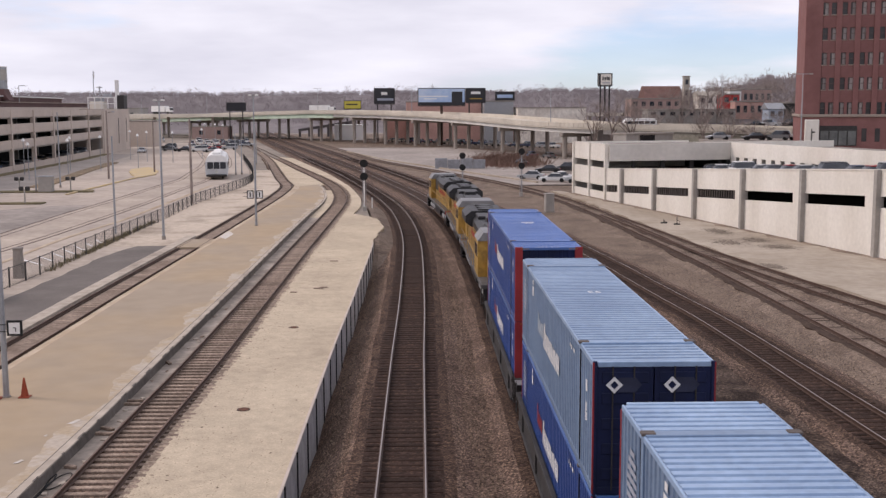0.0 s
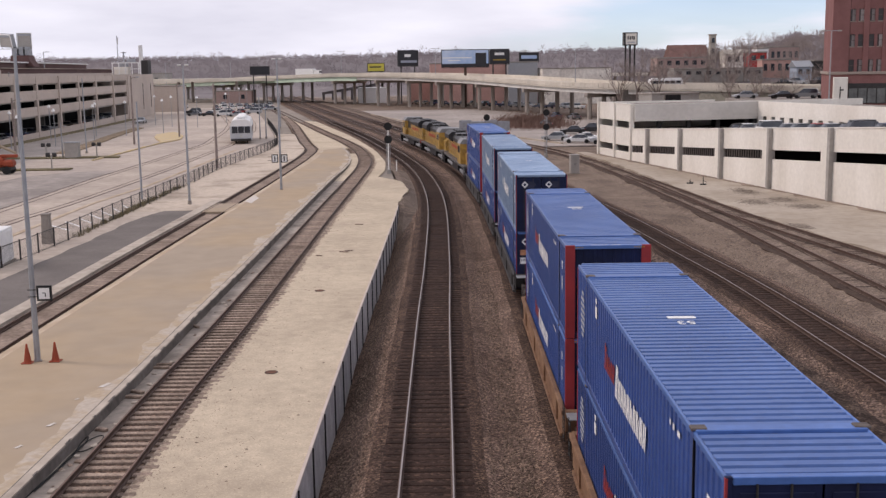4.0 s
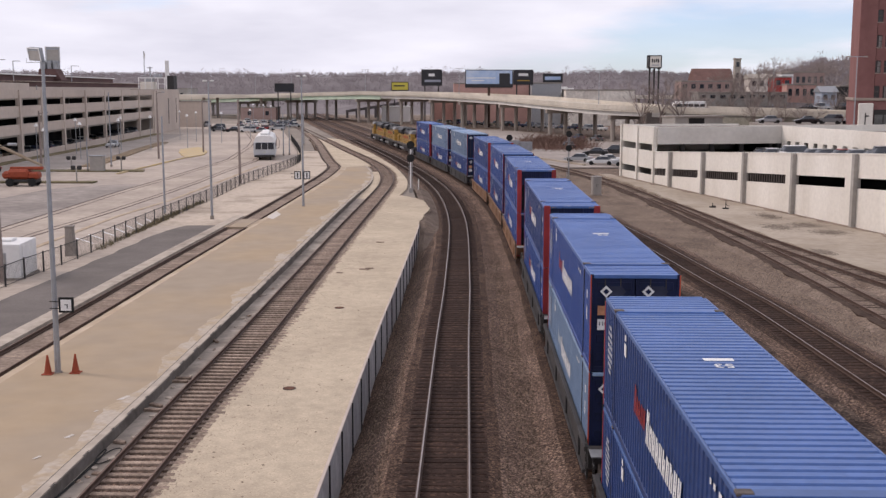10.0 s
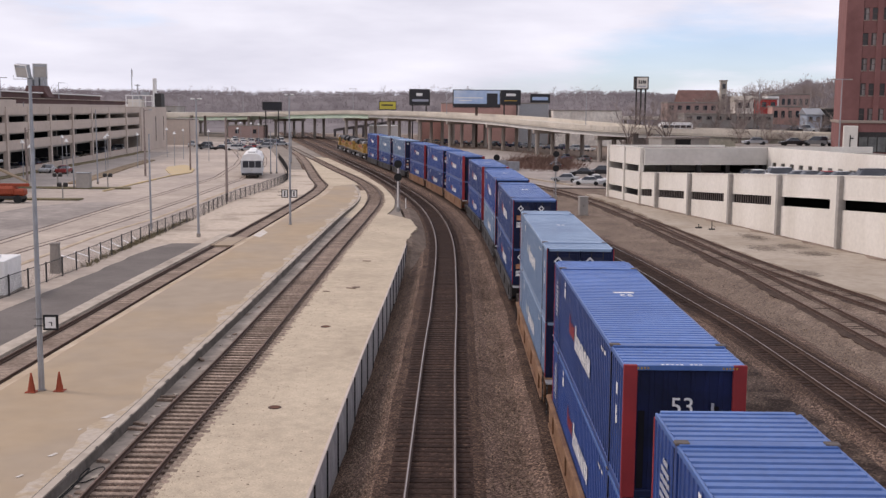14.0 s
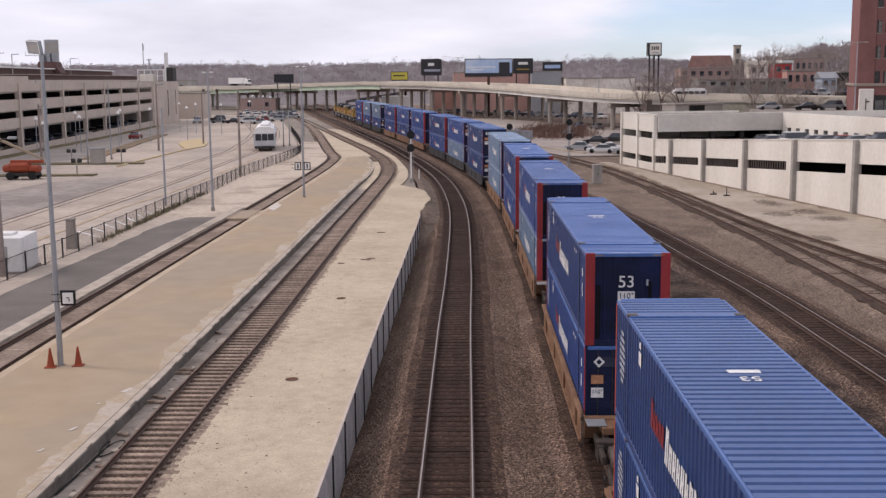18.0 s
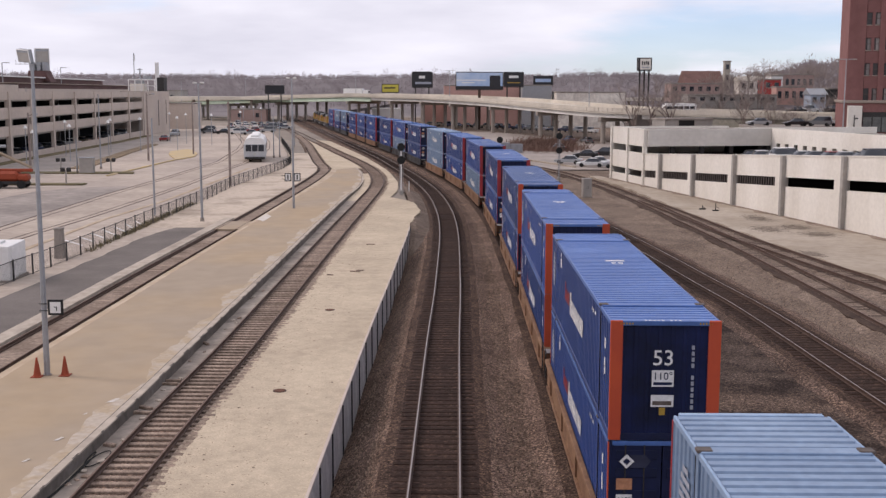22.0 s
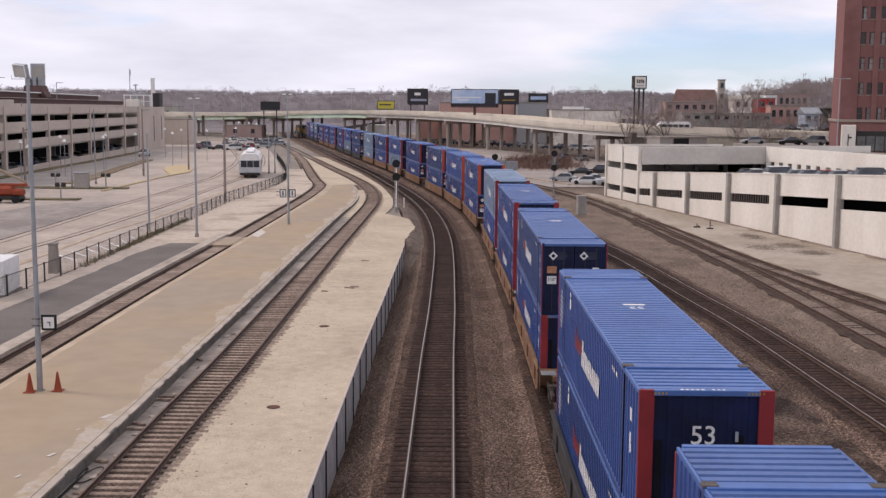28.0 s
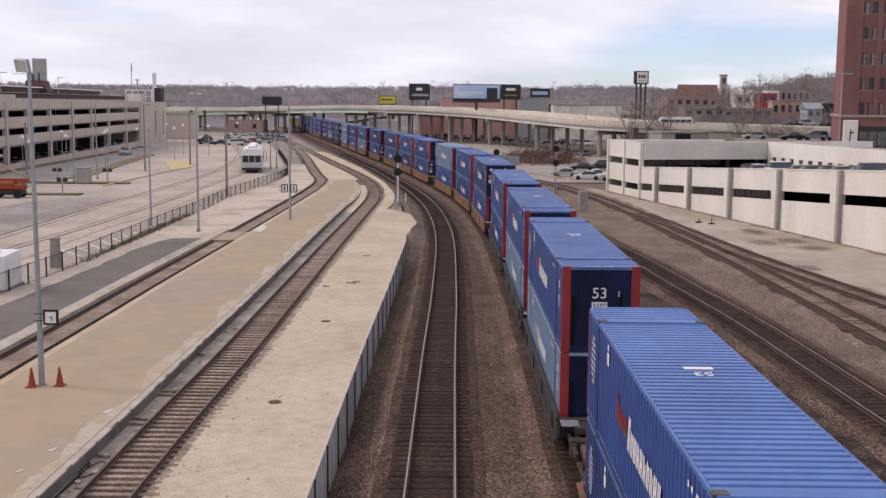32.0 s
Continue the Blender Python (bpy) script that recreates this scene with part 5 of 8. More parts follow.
    part("fuel_tank", prism(bmesh.new(), [(-1.25, 0.5), (-0.9, 0.28), (0.9, 0.28), (1.25, 0.5), (1.25, 1.1), (-1.25, 1.1)], -2.6, 2.6), D, o)
    for y in (-6.4, 6.4):
        bg = part("bogie_frame", boxes((-1.2, -1.02, y - 2.5, y + 2.5, 0.5, 0.85), (1.02, 1.2, y - 2.5, y + 2.5, 0.5, 0.85), (-1.1, 1.1, y - 0.3, y + 0.3, 0.6, 1.1), bevel=0.04), M["galv"], o, "silver-grey three-axle bogie")
        for dy in (-1.85, 0, 1.85):
            for sx in (-1, 1):
                part("wheel", cached("lwheel", lambda: mesh_of(tubes(((-0.07, 0, 0), (0.07, 0, 0), 0.53), seg=20), "wheel", M["wheel_tread"])), None, bg, m=pose(sx * 0.78, y + dy, 0.53))
    for sy in (-1, 1):
        part("coupler", boxes((-0.15, 0.15, sy * 9.9, sy * 10.35, 0.75, 1.0), bevel=0.03), M["bogie"], o)
        part("pilot", boxes((-1.4, 1.4, sy * 9.75, sy * 9.88, 0.25, 1.35), bevel=0.02), D, o)
    return o


# ---- the train's make-up: rear end of each stack at the start, colours from front to rear ----
STACKS = [  # rear y at 0 s, upper hue, end, post, lower hue, lower end, wagon
    (41.77, "royal", "wall", "post_red", "royal", "wall", "grey"), (22.53, "faded", "doors", "post_red", "royal", "doors", "grey"),
    (3.19, "faded", "doors", "post_red", "royal", "doors", "grey"), (-19.54, "royal", "wall", "post_red", "royal", "wall", "tan"),
    (-38.78, "royal", "doors", "post_red", "royal", "doors", "tan"), (-57.88, "royal", "wall_bare", "post_red", "royal", "wall", "tan"),
    (-80.96, "royal", "wall", "post_red", "royal", "wall", "grey"), (-100.11, "royal", "doors", "post_orange", "faded", "doors", "grey"),
    (-119.64, "navy", "doors", "post_red", "navy", "doors", "grey"), (-142.61, "faded", "doors", "post_red", "faded", "doors", "tan"),
    (-162.24, "royal", "wall", "post_red", "royal", "wall", "tan"), (-181.93, "royal", "wall", "post_red", "faded", "wall", "tan"),
    (-205.09, "royal", "wall", "post_red", "royal", "doors", "tan"), (-228.27, "navy", "wall", "post_orange", "navy", "doors", "tan"),
    (-247.73, "royal", "wall", "post_orange", "royal", "wall", "tan"), (-266.91, "royal", "wall", "post_orange", "royal", "doors", "tan"),
    (-290.54, "faded", "wall", "post_red", "royal", "wall", "tan"), (-310.1, "royal", "wall", "post_red", "royal", "wall", "tan"),
    (-329.65, "navy", "doors", "post_red", "royal", "wall", "tan"), (-352.84, "royal", "wall", "post_red", "royal", "wall", "grey"),
    (-372.42, "royal", "wall", "post_red", "faded", "wall", "grey"), (-391.64, "royal", "wall", "post_red", "faded", "wall", "grey"),
    (-415.15, "royal", "wall", "post_red", "navy", "wall", "tan"),
]
HUE_WORDS = {"royal": "royal blue", "navy": "dark navy blue", "faded": "faded grey-blue"}
END_WORDS = {"wall": "with red corner posts", "wall_bare": "with red posts, one notice", "doors": "with dark diamond-signed doors"}
TRAIN = []  # things with their place along the line at the start, and their height
for rear, hue, end, post, hue2, end2, wagon in STACKS:
    mid = rear + CL / 2
    TRAIN.append((build_container(hue, end, post, "%s container %s, on the upper tier" % (HUE_WORDS[hue], END_WORDS[end])), mid, 0.35 + CH + 0.01, 6.1))
    TRAIN.append((build_container(hue2, end2, post, "%s container %s, in the wagon well" % (HUE_WORDS[hue2], END_WORDS[end2])), mid, 0.34, 6.1))
    TRAIN.append((build_well(wagon, "%s double-stack well wagon under two containers" % ("dusty tan" if wagon == "tan" else "dark grey")), mid, 0.0, 8.6))
rears = [s[0] for s in STACKS]
spots = [rears[0] + CL + 1.75]
for i, r in enumerate(rears):
    nxt = rears[i + 1] + CL if i + 1 < len(rears) else r - 7
    spots += [(r + nxt) / 2] if r - nxt < 5 else [r - 1.75, nxt + 1.75]
for y in spots[:-1]:
    TRAIN.append((build_bogie(), y, 0.0, 0.9))
LOCO_LABELS = ["yellow and grey diesel locomotive leading the train", "yellow and grey diesel locomotive in the middle of the set", "yellow diesel locomotive coupled to the first wagon"]
first = build_loco(LOCO_LABELS[0])
first.scale = (1.0, 1.08, 1.0)
LOCOS = [(first, 116.3, 1)]
for i, (y, facing) in enumerate(((94.0, -1), (71.7, -1))):
    LOCOS.append((tagged(copy_thing(first, Matrix()), LOCO_LABELS[i + 1]), y, facing))

# ---- right: the cream parking garage ----
W0, WD = Vector((24.1, 151.0)), Vector((12.1, -62.2)).normalized()
WN = Vector((-WD.y, WD.x))  # into the garage


def wall_at(u, d=0.0):
    return W0 + WD * u + WN * d


def bar3(bm, a, b, d0, d1, z0a, z1a, z0b=None, z1b=None):
    """A piece of the garage wall from a to b along it, d0 to d1 inwards; the b end may stand at other heights."""
    z0b, z1b = (z0a if z0b is None else z0b), (z1a if z1b is None else z1b)
    q = []
    for u, z0, z1 in ((a, z0a, z1a), (b, z0b, z1b)):
        for d in (d0, d1):
            p = wall_at(u, d)
            q += [bm.verts.new((p.x, p.y, z0)), bm.verts.new((p.x, p.y, z1))]
    for f in ((0, 1, 3, 2), (4, 6, 7, 5), (0, 4, 5, 1), (2, 3, 7, 6), (1, 5, 7, 3), (0, 2, 6, 4)):
        bm.faces.new([q[i] for i in f])
    bmesh.ops.recalc_face_normals(bm, faces=bm.faces)
    return bm


# Cream taken darker: the shade on the deck wall is put into its colour
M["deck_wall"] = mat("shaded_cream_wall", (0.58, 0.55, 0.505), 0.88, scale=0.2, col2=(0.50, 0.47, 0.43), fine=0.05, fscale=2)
# Grey concrete pilasters, with the shade of their sides put into the colour
M["pilaster_shade"] = mat("shaded_pilaster_concrete", (0.38, 0.355, 0.325), 0.88, scale=0.4, col2=(0.31, 0.29, 0.265), fine=0.08, fscale=3)
M["window_grille"] = mat("dull_brown_grille", (0.17, 0.145, 0.135), 0.7, scale=2, var=0.3)


def build_right_garage():
    g = thing("parking_garage", "cream concrete parking garage with a sloping ramp wall", "parking garage")
    W = M["garage_white"]
    posts = [0.0, 6.0, 11.7, 17.4, 26.9, 37.1, 47.3, 57.8, 68.4, 78.8, 89.2]
    top = lambda u: 3.99 + 0.0503 * (u - 17.4)
    mid = lambda u: 2.435 + 0.0503 * (u - 35.2)
    for i, u in enumerate(posts):
        tall = u < 12
        z1 = 6.85 if tall else top(u) + 0.06
        part("pilaster", bar3(bmesh.new(), u - 0.2, u + 0.2, -0.22 if tall else -0.4, 0.3, -0.35, z1), W if tall else M["pilaster_shade"], g)
    for i, (a, b) in enumerate(zip(posts, posts[1:])):
        a, b = a + 0.2, b - 0.2
        if b < 13:
            z1 = 6.78
            bm = bmesh.new()
            lo0, lo1, hi0, hi1 = 0.75, 1.55, 3.8, 4.65
            for z0, z9 in ((-0.35, lo0), (lo1, hi0), (hi1, 6.78)):
                bar3(bm, a, b, 0, 0.25, z0, z9)
            part("wall_panel", bm, W, g)
        else:
            bm = bmesh.new()
            e = b - 1.6  # the slot ends short of the next pilaster
            bar3(bm, a, b, 0, 0.25, -0.35, mid(a) - 0.44, -0.35, mid(b) - 0.44)
            part("wall_panel", bm, W, g)
            part("wall_panel", bar3(bmesh.new(), a, b, 0, 0.25, mid(a) + 0.44, top(a), mid(b) + 0.44, top(b)), W, g)
            part("wall_panel", bar3(bmesh.new(), e, b, 0, 0.25, mid(e) - 0.44, mid(e) + 0.44, mid(b) - 0.44, mid(b) + 0.44), W, g)
            if b < 48:
                n = int((e - a) / 0.5)
                bm = bmesh.new()
                for k in range(n):
                    u = a + 0.15 + k * (e - a - 0.2) / n
                    bar3(bm, u, u + 0.09, 0.1, 0.18, mid(u) - 0.43, mid(u) + 0.43)
                part("grille", bm, M["window_grille"], g)
        za, zb = (top(a), top(b)) if b > 13 else (6.78, 6.78)
        part("coping", bar3(bmesh.new(), a - 0.1, b + 0.1, -0.06, 0.32, za, za + 0.1, zb, zb + 0.1), W, g)
    # interior: floor levels, ramp and roof decks; inner walls have shade as their colour
    bm = bmesh.new()
    bar3(bm, 12.4, 100, 0.26, 15, 2.5, 2.75, 6.4, 6.65)
    part("ramp_deck", bm, M["light_conc"], g)
    part("inner_wall", bar3(bmesh.new(), 0.3, 100, 6.0, 6.3, -0.35, 2.0, -0.35, 5.0), M["shade_in"], g)
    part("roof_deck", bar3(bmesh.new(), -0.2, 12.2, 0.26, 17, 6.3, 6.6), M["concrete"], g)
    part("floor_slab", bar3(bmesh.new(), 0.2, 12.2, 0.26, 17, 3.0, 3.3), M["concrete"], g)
    part("rear_wall", bar3(bmesh.new(), -0.2, 12.2, 16.5, 17, -0.35, 6.3), M["shade_in"], g)
    part("end_wall", bar3(bmesh.new(), -0.25, -0.02, 0.3, 17, -0.35, 6.85), W, g)
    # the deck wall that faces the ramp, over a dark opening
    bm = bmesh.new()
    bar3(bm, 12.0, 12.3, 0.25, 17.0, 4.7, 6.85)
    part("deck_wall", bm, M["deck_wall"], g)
    for k in range(4):
        # Columns near black as well, for the shade under the deck wall
        part("inner_column", bar3(bmesh.new(), 11.4, 11.9, 3.5 + 4 * k, 4.0 + 4 * k, -0.35, 4.7), M["shade_in"], g)
    # the white baluster wall along the upper deck
    n = 26
    bm = bmesh.new()
    bar3(bm, 12.3, 70, 17.0, 17.3, 5.05, 6.93)
    part("upper_wall", bm, W, g)
    for k in range(n):
        u = 12.4 + k * 57.0 / n
        z = 5.05
        part("baluster", bar3(bmesh.new(), u, u + 1.2, 17.02, 17.28, z - 1.15, z + 0.01), W, g)
    part("lower_wall", bar3(bmesh.new(), 12.3, 70, 17.0, 17.3, 2.0, 3.91), W, g)
    part("upper_deck", bar3(bmesh.new(), -0.2, 70, 17.3, 40, 5.4, 5.7), M["concrete"], g)
    part("deck_end", bar3(bmesh.new(), -0.5, -0.2, 17, 40, -0.35, 6.6), W, g)


build_right_garage()


us = [2.0 * i for i in range(46)]
strip("dirt_strip", [wall_at(u, -0.7 - 0.35 * math.sin(u * 1.9) - 0.2 * math.sin(u * 0.6)) for u in us], [wall_at(u, 0.02) for u in us], lambda y: -0.19, 0.05, M["track_dirt"], label="brown dirt gathered along the foot of the garage wall", category="dirt")


# ---- vehicles ----
def build_car(hue, kind="sedan"):
    """A car: y forwards, wheels at z = 0."""
    words, col = hue
    c = thing("car", "%s %s standing in the parking lot" % (words, kind), "car", "parked cars")
    paint = cached(("paint", words), lambda: None) or mat(words.replace(" ", "_") + "_car_paint", col, 0.3, scale=1.0, var=0.15)
    MESHES[("paint", words)] = paint
    h = {"sedan": 1.42, "suv": 1.78, "pickup": 1.8}[kind]
    belt = h * 0.6

    def body():
        bm = bmesh.new()
        if kind == "sedan":
            side = [(-2.25, 0.3), (2.25, 0.3), (2.28, 0.62), (1.1, belt), (-1.5, belt + 0.04), (-2.25, belt)]
        elif kind == "suv":
            side = [(-2.25, 0.35), (2.3, 0.35), (2.3, 0.85), (1.2, belt), (-2.28, belt)]
        else:
            side = [(-2.7, 0.42), (2.6, 0.42), (2.6, 0.95), (1.3, belt), (-2.7, belt - 0.02)]
        a = [bm.verts.new((-0.9, y, z)) for y, z in side]
        b = [bm.verts.new((0.9, y, z)) for y, z in side]
        k = len(side)
        bm.faces.new(a), bm.faces.new(b[::-1])
        for i in range(k):
            bm.faces.new((a[i], b[i], b[(i + 1) % k], a[(i + 1) % k]))
        bmesh.ops.recalc_face_normals(bm, faces=bm.faces)
        bmesh.ops.bevel(bm, geom=list(bm.edges), offset=0.07, segments=2, affect="EDGES")
        return mesh_of(bm, "body", paint)

    span = {"sedan": (-1.55, -0.95, 0.25, 1.05), "suv": (-2.2, -1.95, 0.35, 1.15), "pickup": (-0.75, -0.6, 0.55, 1.25)}[kind]

    def cabin(material, grow, zt):
        bm = bmesh.new()
        y0, y1, y2, y3 = span
        lo = [(-0.84 - grow, y0 - grow), (0.84 + grow, y0 - grow), (0.84 + grow, y3 + grow), (-0.84 - grow, y3 + grow)]
        hi = [(-0.66, y1), (0.66, y1), (0.66, y2), (-0.66, y2)]
        a = [bm.verts.new((x, y, belt - 0.02)) for x, y in lo]
        b = [bm.verts.new((x, y, zt)) for x, y in hi]
        bm.faces.new(b)
        for i in range(4):
            bm.faces.new((a[i], a[(i + 1) % 4], b[(i + 1) % 4], b[i]))
        bmesh.ops.recalc_face_normals(bm, faces=bm.faces)
        bmesh.ops.bevel(bm, geom=[e for e in bm.edges if max(v.co.z for v in e.verts) > belt + 0.1], offset=0.09, segments=2, affect="EDGES")
        return mesh_of(bm, "cabin", material, smooth=True)

    part("body", cached(("body", words, kind), body), None, c)
    part("window_glass", cached(("cabin", kind), lambda: cabin(M["glass_dark"], 0.0, h - 0.03)), None, c, "dark tinted windows")
    part("roof", cached(("carroof", words, kind), lambda: mesh_of(boxes((-0.64, 0.64, span[1] - 0.02, span[2] + 0.02, h - 0.09, h), bevel=0.04), "roof", paint)), None, c)
    for y in (-1.4, 1.4):
        for sx in (-1, 1):
            part("wheel", cached("cwheel", lambda: mesh_of(tubes(((-0.11, 0, 0), (0.11, 0, 0), 0.33), seg=14), "wheel", M["black"])), None, c, m=pose(sx * 0.82, y, 0.33))
    for sx in (-1, 1):
        part("tail_lamp", cached("tail", lambda: mesh_of(boxes((-0.14, 0.14, -0.03, 0.03, -0.07, 0.07)), "tail_lamp", M["red_sign"])), None, c, m=pose(sx * 0.68, -2.25 if kind != "pickup" else -2.7, 0.72))
        part("headlamp", cached("headl", lambda: mesh_of(boxes((-0.16, 0.16, -0.03, 0.03, -0.06, 0.06)), "headlamp", M["lamp_glass"])), None, c, m=pose(sx * 0.65, 2.27 if kind != "pickup" else 2.6, 0.66))
    return c


HUES = [("silver", (0.42, 0.43, 0.44)), ("white", (0.72, 0.72, 0.71)), ("black", (0.025, 0.025, 0.027)), ("dark blue", (0.04, 0.055, 0.11)), ("red", (0.33, 0.03, 0.03)), ("grey", (0.16, 0.165, 0.17)), ("tan", (0.33, 0.28, 0.21))]
CARS = {}


def put_car(hue, kind, x, y, z, turn):
    key = (hue, kind)
    m = pose(x, y, z, 0, 0, turn)
    if key not in CARS:
        CARS[key] = build_car(HUES[hue], kind)
        CARS[key].matrix_world = m
    else:
        copy_thing(CARS[key], m)


wall_turn = math.degrees(math.atan2(-WD.x, WD.y))


def deck_car(hue, kind, u, d, turn=90.0):
    p = wall_at(u, d)
    put_car(hue, kind, p.x, p.y, 2.76 + 3.9 * (u - 12.4) / 87.6, wall_turn + turn)


for i, (hue, kind) in enumerate(((2, "sedan"), (1, "sedan"), (0, "sedan"), (1, "suv"), (0, "sedan"), (5, "sedan"), (4, "sedan"), (0, "sedan"), (2, "sedan"), (5, "suv"), (3, "sedan"), (4, "sedan"), (0, "suv"))):
    deck_car(hue, kind, 15.2 + 3.1 * i, 13.0 if i % 2 else 13.3)

# ---- the tall brick building ----
M["stone_band"] = mat("pale_stone_band", (0.33, 0.27, 0.23), 0.85, scale=0.4, var=0.2)
M["tower_glass"] = mat("brown_tinted_glass", (0.05, 0.042, 0.042), 0.2, scale=0.4, var=0.5)
M["shop_glass"] = mat("grey_shop_glass", (0.16, 0.165, 0.16), 0.15, scale=0.5, var=0.5)
M["blind"] = mat("pale_pane_strip", (0.46, 0.42, 0.40), 0.7, scale=0.6, col2=(0.28, 0.25, 0.24), rand=0.35)
M["window_frame"] = mat("dark_window_frame", (0.10, 0.06, 0.05), 0.6, scale=2, var=0.2)


def build_brick_tower():
    b = thing("brick_building", "tall dark red brick building with rows of paired windows", "building", m=pose(65.6, 178, 0, 0, 0, -17))
    R = M["brick_red"]
    # front: local x to the right, y away, corner pier first
    bay, floor_h, n, floors = 2.86, 3.95, 9, 8
    base = 10.25
    part("corner_pier", boxes((0, 2.6, 0, 1.2, base, base + floors * floor_h), bevel=0.03), R, b)
    part("side_wall", boxes((0, 0.6, 1.2, 24, base, base + floors * floor_h)), R, b)
    # Core coloured as the shade behind the windows
    part("core", boxes((0.7, 36, 0.75, 23.5, -0.3, base + floors * floor_h + 0.5)), M["shade_in"], b)
    part("base_wall", boxes((-0.25, 36, -0.25, 24, -0.3, base - 0.45), bevel=0.03), R, b)
    part("base_cornice", boxes((-0.5, 36.2, -0.5, 24.2, base - 0.45, base), bevel=0.05), M["stone_band"], b, "pale stone ledge")
    pier = mesh_of(boxes((0, 0.85, -0.08, 0.7, 0, floors * floor_h), bevel=0.02), "pier", R)
    spandrel = mesh_of(boxes((0, bay - 0.85, 0.12, 0.7, 0, floor_h - 1.9)), "spandrel", R)
    mull = mesh_of(boxes((0, 0.45, 0.12, 0.7, 0, 1.9)), "brick_mullion", R)
    pane = mesh_of(boxes((0, 0.78, 0.5, 0.55, 0, 1.9)), "pane", M["tower_glass"])
    # Pale strip over the right part of a pane
    blind = mesh_of(boxes((0.28, 0.77, 0.475, 0.495, 0.05, 1.85)), "blind", M["blind"])
    fr = mesh_of(boxes((0, 0.78, 0.44, 0.47, 0.92, 0.99)), "meeting_rail", M["window_frame"])
    sill = mesh_of(boxes((-0.06, 0.84, 0.0, 0.3, -0.15, 0.0)), "sill", M["stone_band"])
    for i in range(n):
        x = 2.65 + i * bay
        part("pier", pier, None, b, m=pose(x + bay - 0.85, 0, base))
        for k in range(floors):
            z = base + k * floor_h
            part("spandrel", spandrel, None, b, m=pose(x, 0, z + 1.9))
            part("brick_mullion", mull, None, b, m=pose(x + 0.78, 0, z))
            for dx in (0, 1.23):
                w = part("window", pane, None, b, m=pose(x + dx, 0, z))
                if k:
                    part("sill", sill, None, w)
                if (i * 7 + k * 5 + int(dx)) % 3:
                    part("blind", blind, None, w)
                part("meeting_rail", fr, None, w)
    shop = part("shop_front", boxes((2.7, 8.4, -0.4, -0.26, 5.2, 8.4)), M["steel_dark"], b, "dark glazed entrance front")
    for i in range(4):
        part("pane", boxes((2.85 + 1.4 * i, 4.05 + 1.4 * i, -0.44, -0.41, 5.3, 7.6)), M["shop_glass"], shop, "pale reflecting pane")
    for i in range(10):
        part("base_window", boxes((9.1 + 2.0 * i, 9.85 + 2.0 * i, -0.3, -0.24, 5.9, 8.0)), M["tower_glass"], b)
    part("stone_column", boxes((0.36, 2.55, -1.4, -0.3, 3.0, 9.4), bevel=0.08), M["garage_white"], b, "pale stone entrance tower")
    part("flag_bar", boxes((1.35, 1.5, -1.46, -1.4, 5.6, 7.9), (1.5, 1.95, -1.46, -1.4, 7.3, 7.5)), M["steel_dark"], b)


build_brick_tower()


# ---- signals, relay cabinet, small things of the yard ----
def build_signal(x, y, z0, heads, top, label, face=1, offset=0.0):
    s = thing("railway_signal", label, "railway signal", "railway signals", m=pose(x, y, z0))
    part("mast", tubes(((0, 0, 0), (0, 0, top), 0.075), seg=10), M["white"] if offset else M["galv"], s)
    part("base_box", boxes((-0.2, 0.2, -0.18, 0.18, 0, 0.5), bevel=0.03), M["garage_grey"], s)
    part("ladder", tubes(((-0.2, 0.35, 0), (-0.2, 0.2, top - 0.6), 0.02), ((0.2, 0.35, 0), (0.2, 0.2, top - 0.6), 0.02), *[((-0.2, 0.3, 0.4 + 0.35 * i), (0.2, 0.3, 0.4 + 0.35 * i), 0.014) for i in range(int((top - 1.2) / 0.35))], seg=6), M["galv"], s)
    for z in heads:
        t = part("target", tubes(((0, -0.13, z), (0, -0.18, z), 0.43), seg=24), M["black"], s, "round black signal target")
        part("lamp_case", boxes((-0.16, 0.16, -0.13, 0.2, z - 0.2, z + 0.2), bevel=0.03), M["black"], t)
        part("hood", tubes(((0, 0.2, z), (0, 0.45, z), 0.14), seg=14), M["black"], t)
    return s


build_signal(-3.72, 119.2, 0.42, (5.15, 3.75), 5.5, "two-head signal mast beside the gravel platform", offset=1)
build_signal(16.5, 147.8, -0.35, (6.0, 4.1), 6.4, "two-head signal mast beside the yard track")
build_signal(8.8, 152, -0.35, (5.3, 3.7), 5.7, "two-head signal mast behind the train")


M["cabinet_grey"] = mat("dull_cabinet_grey", (0.36, 0.335, 0.31), 0.7, scale=0.8, col2=(0.28, 0.26, 0.24))


def build_cabinet():
    c = thing("relay_cabinet", "grey steel relay cabinet on the gravel", "cabinet", m=pose(17.2, 125.4, -0.42, 0, 0, 8))
    part("case", boxes((-0.5, 0.5, -0.4, 0.4, 0.1, 2.1), bevel=0.03), M["cabinet_grey"], c)
    part("plinth", boxes((-0.58, 0.58, -0.48, 0.48, 0, 0.12)), M["concrete"], c)
    part("roof_cap", boxes((-0.55, 0.55, -0.45, 0.45, 2.1, 2.18), bevel=0.02), M["cabinet_grey"], c)
    for sx in (-1, 1):
        d = part("door", boxes((sx * 0.02, sx * 0.47, -0.43, -0.4, 0.2, 2.0), bevel=0.01), M["cabinet_grey"], c)
        part("handle", boxes((sx * 0.07, sx * 0.1, -0.46, -0.43, 1.0, 1.25)), M["steel_dark"], d)


build_cabinet()
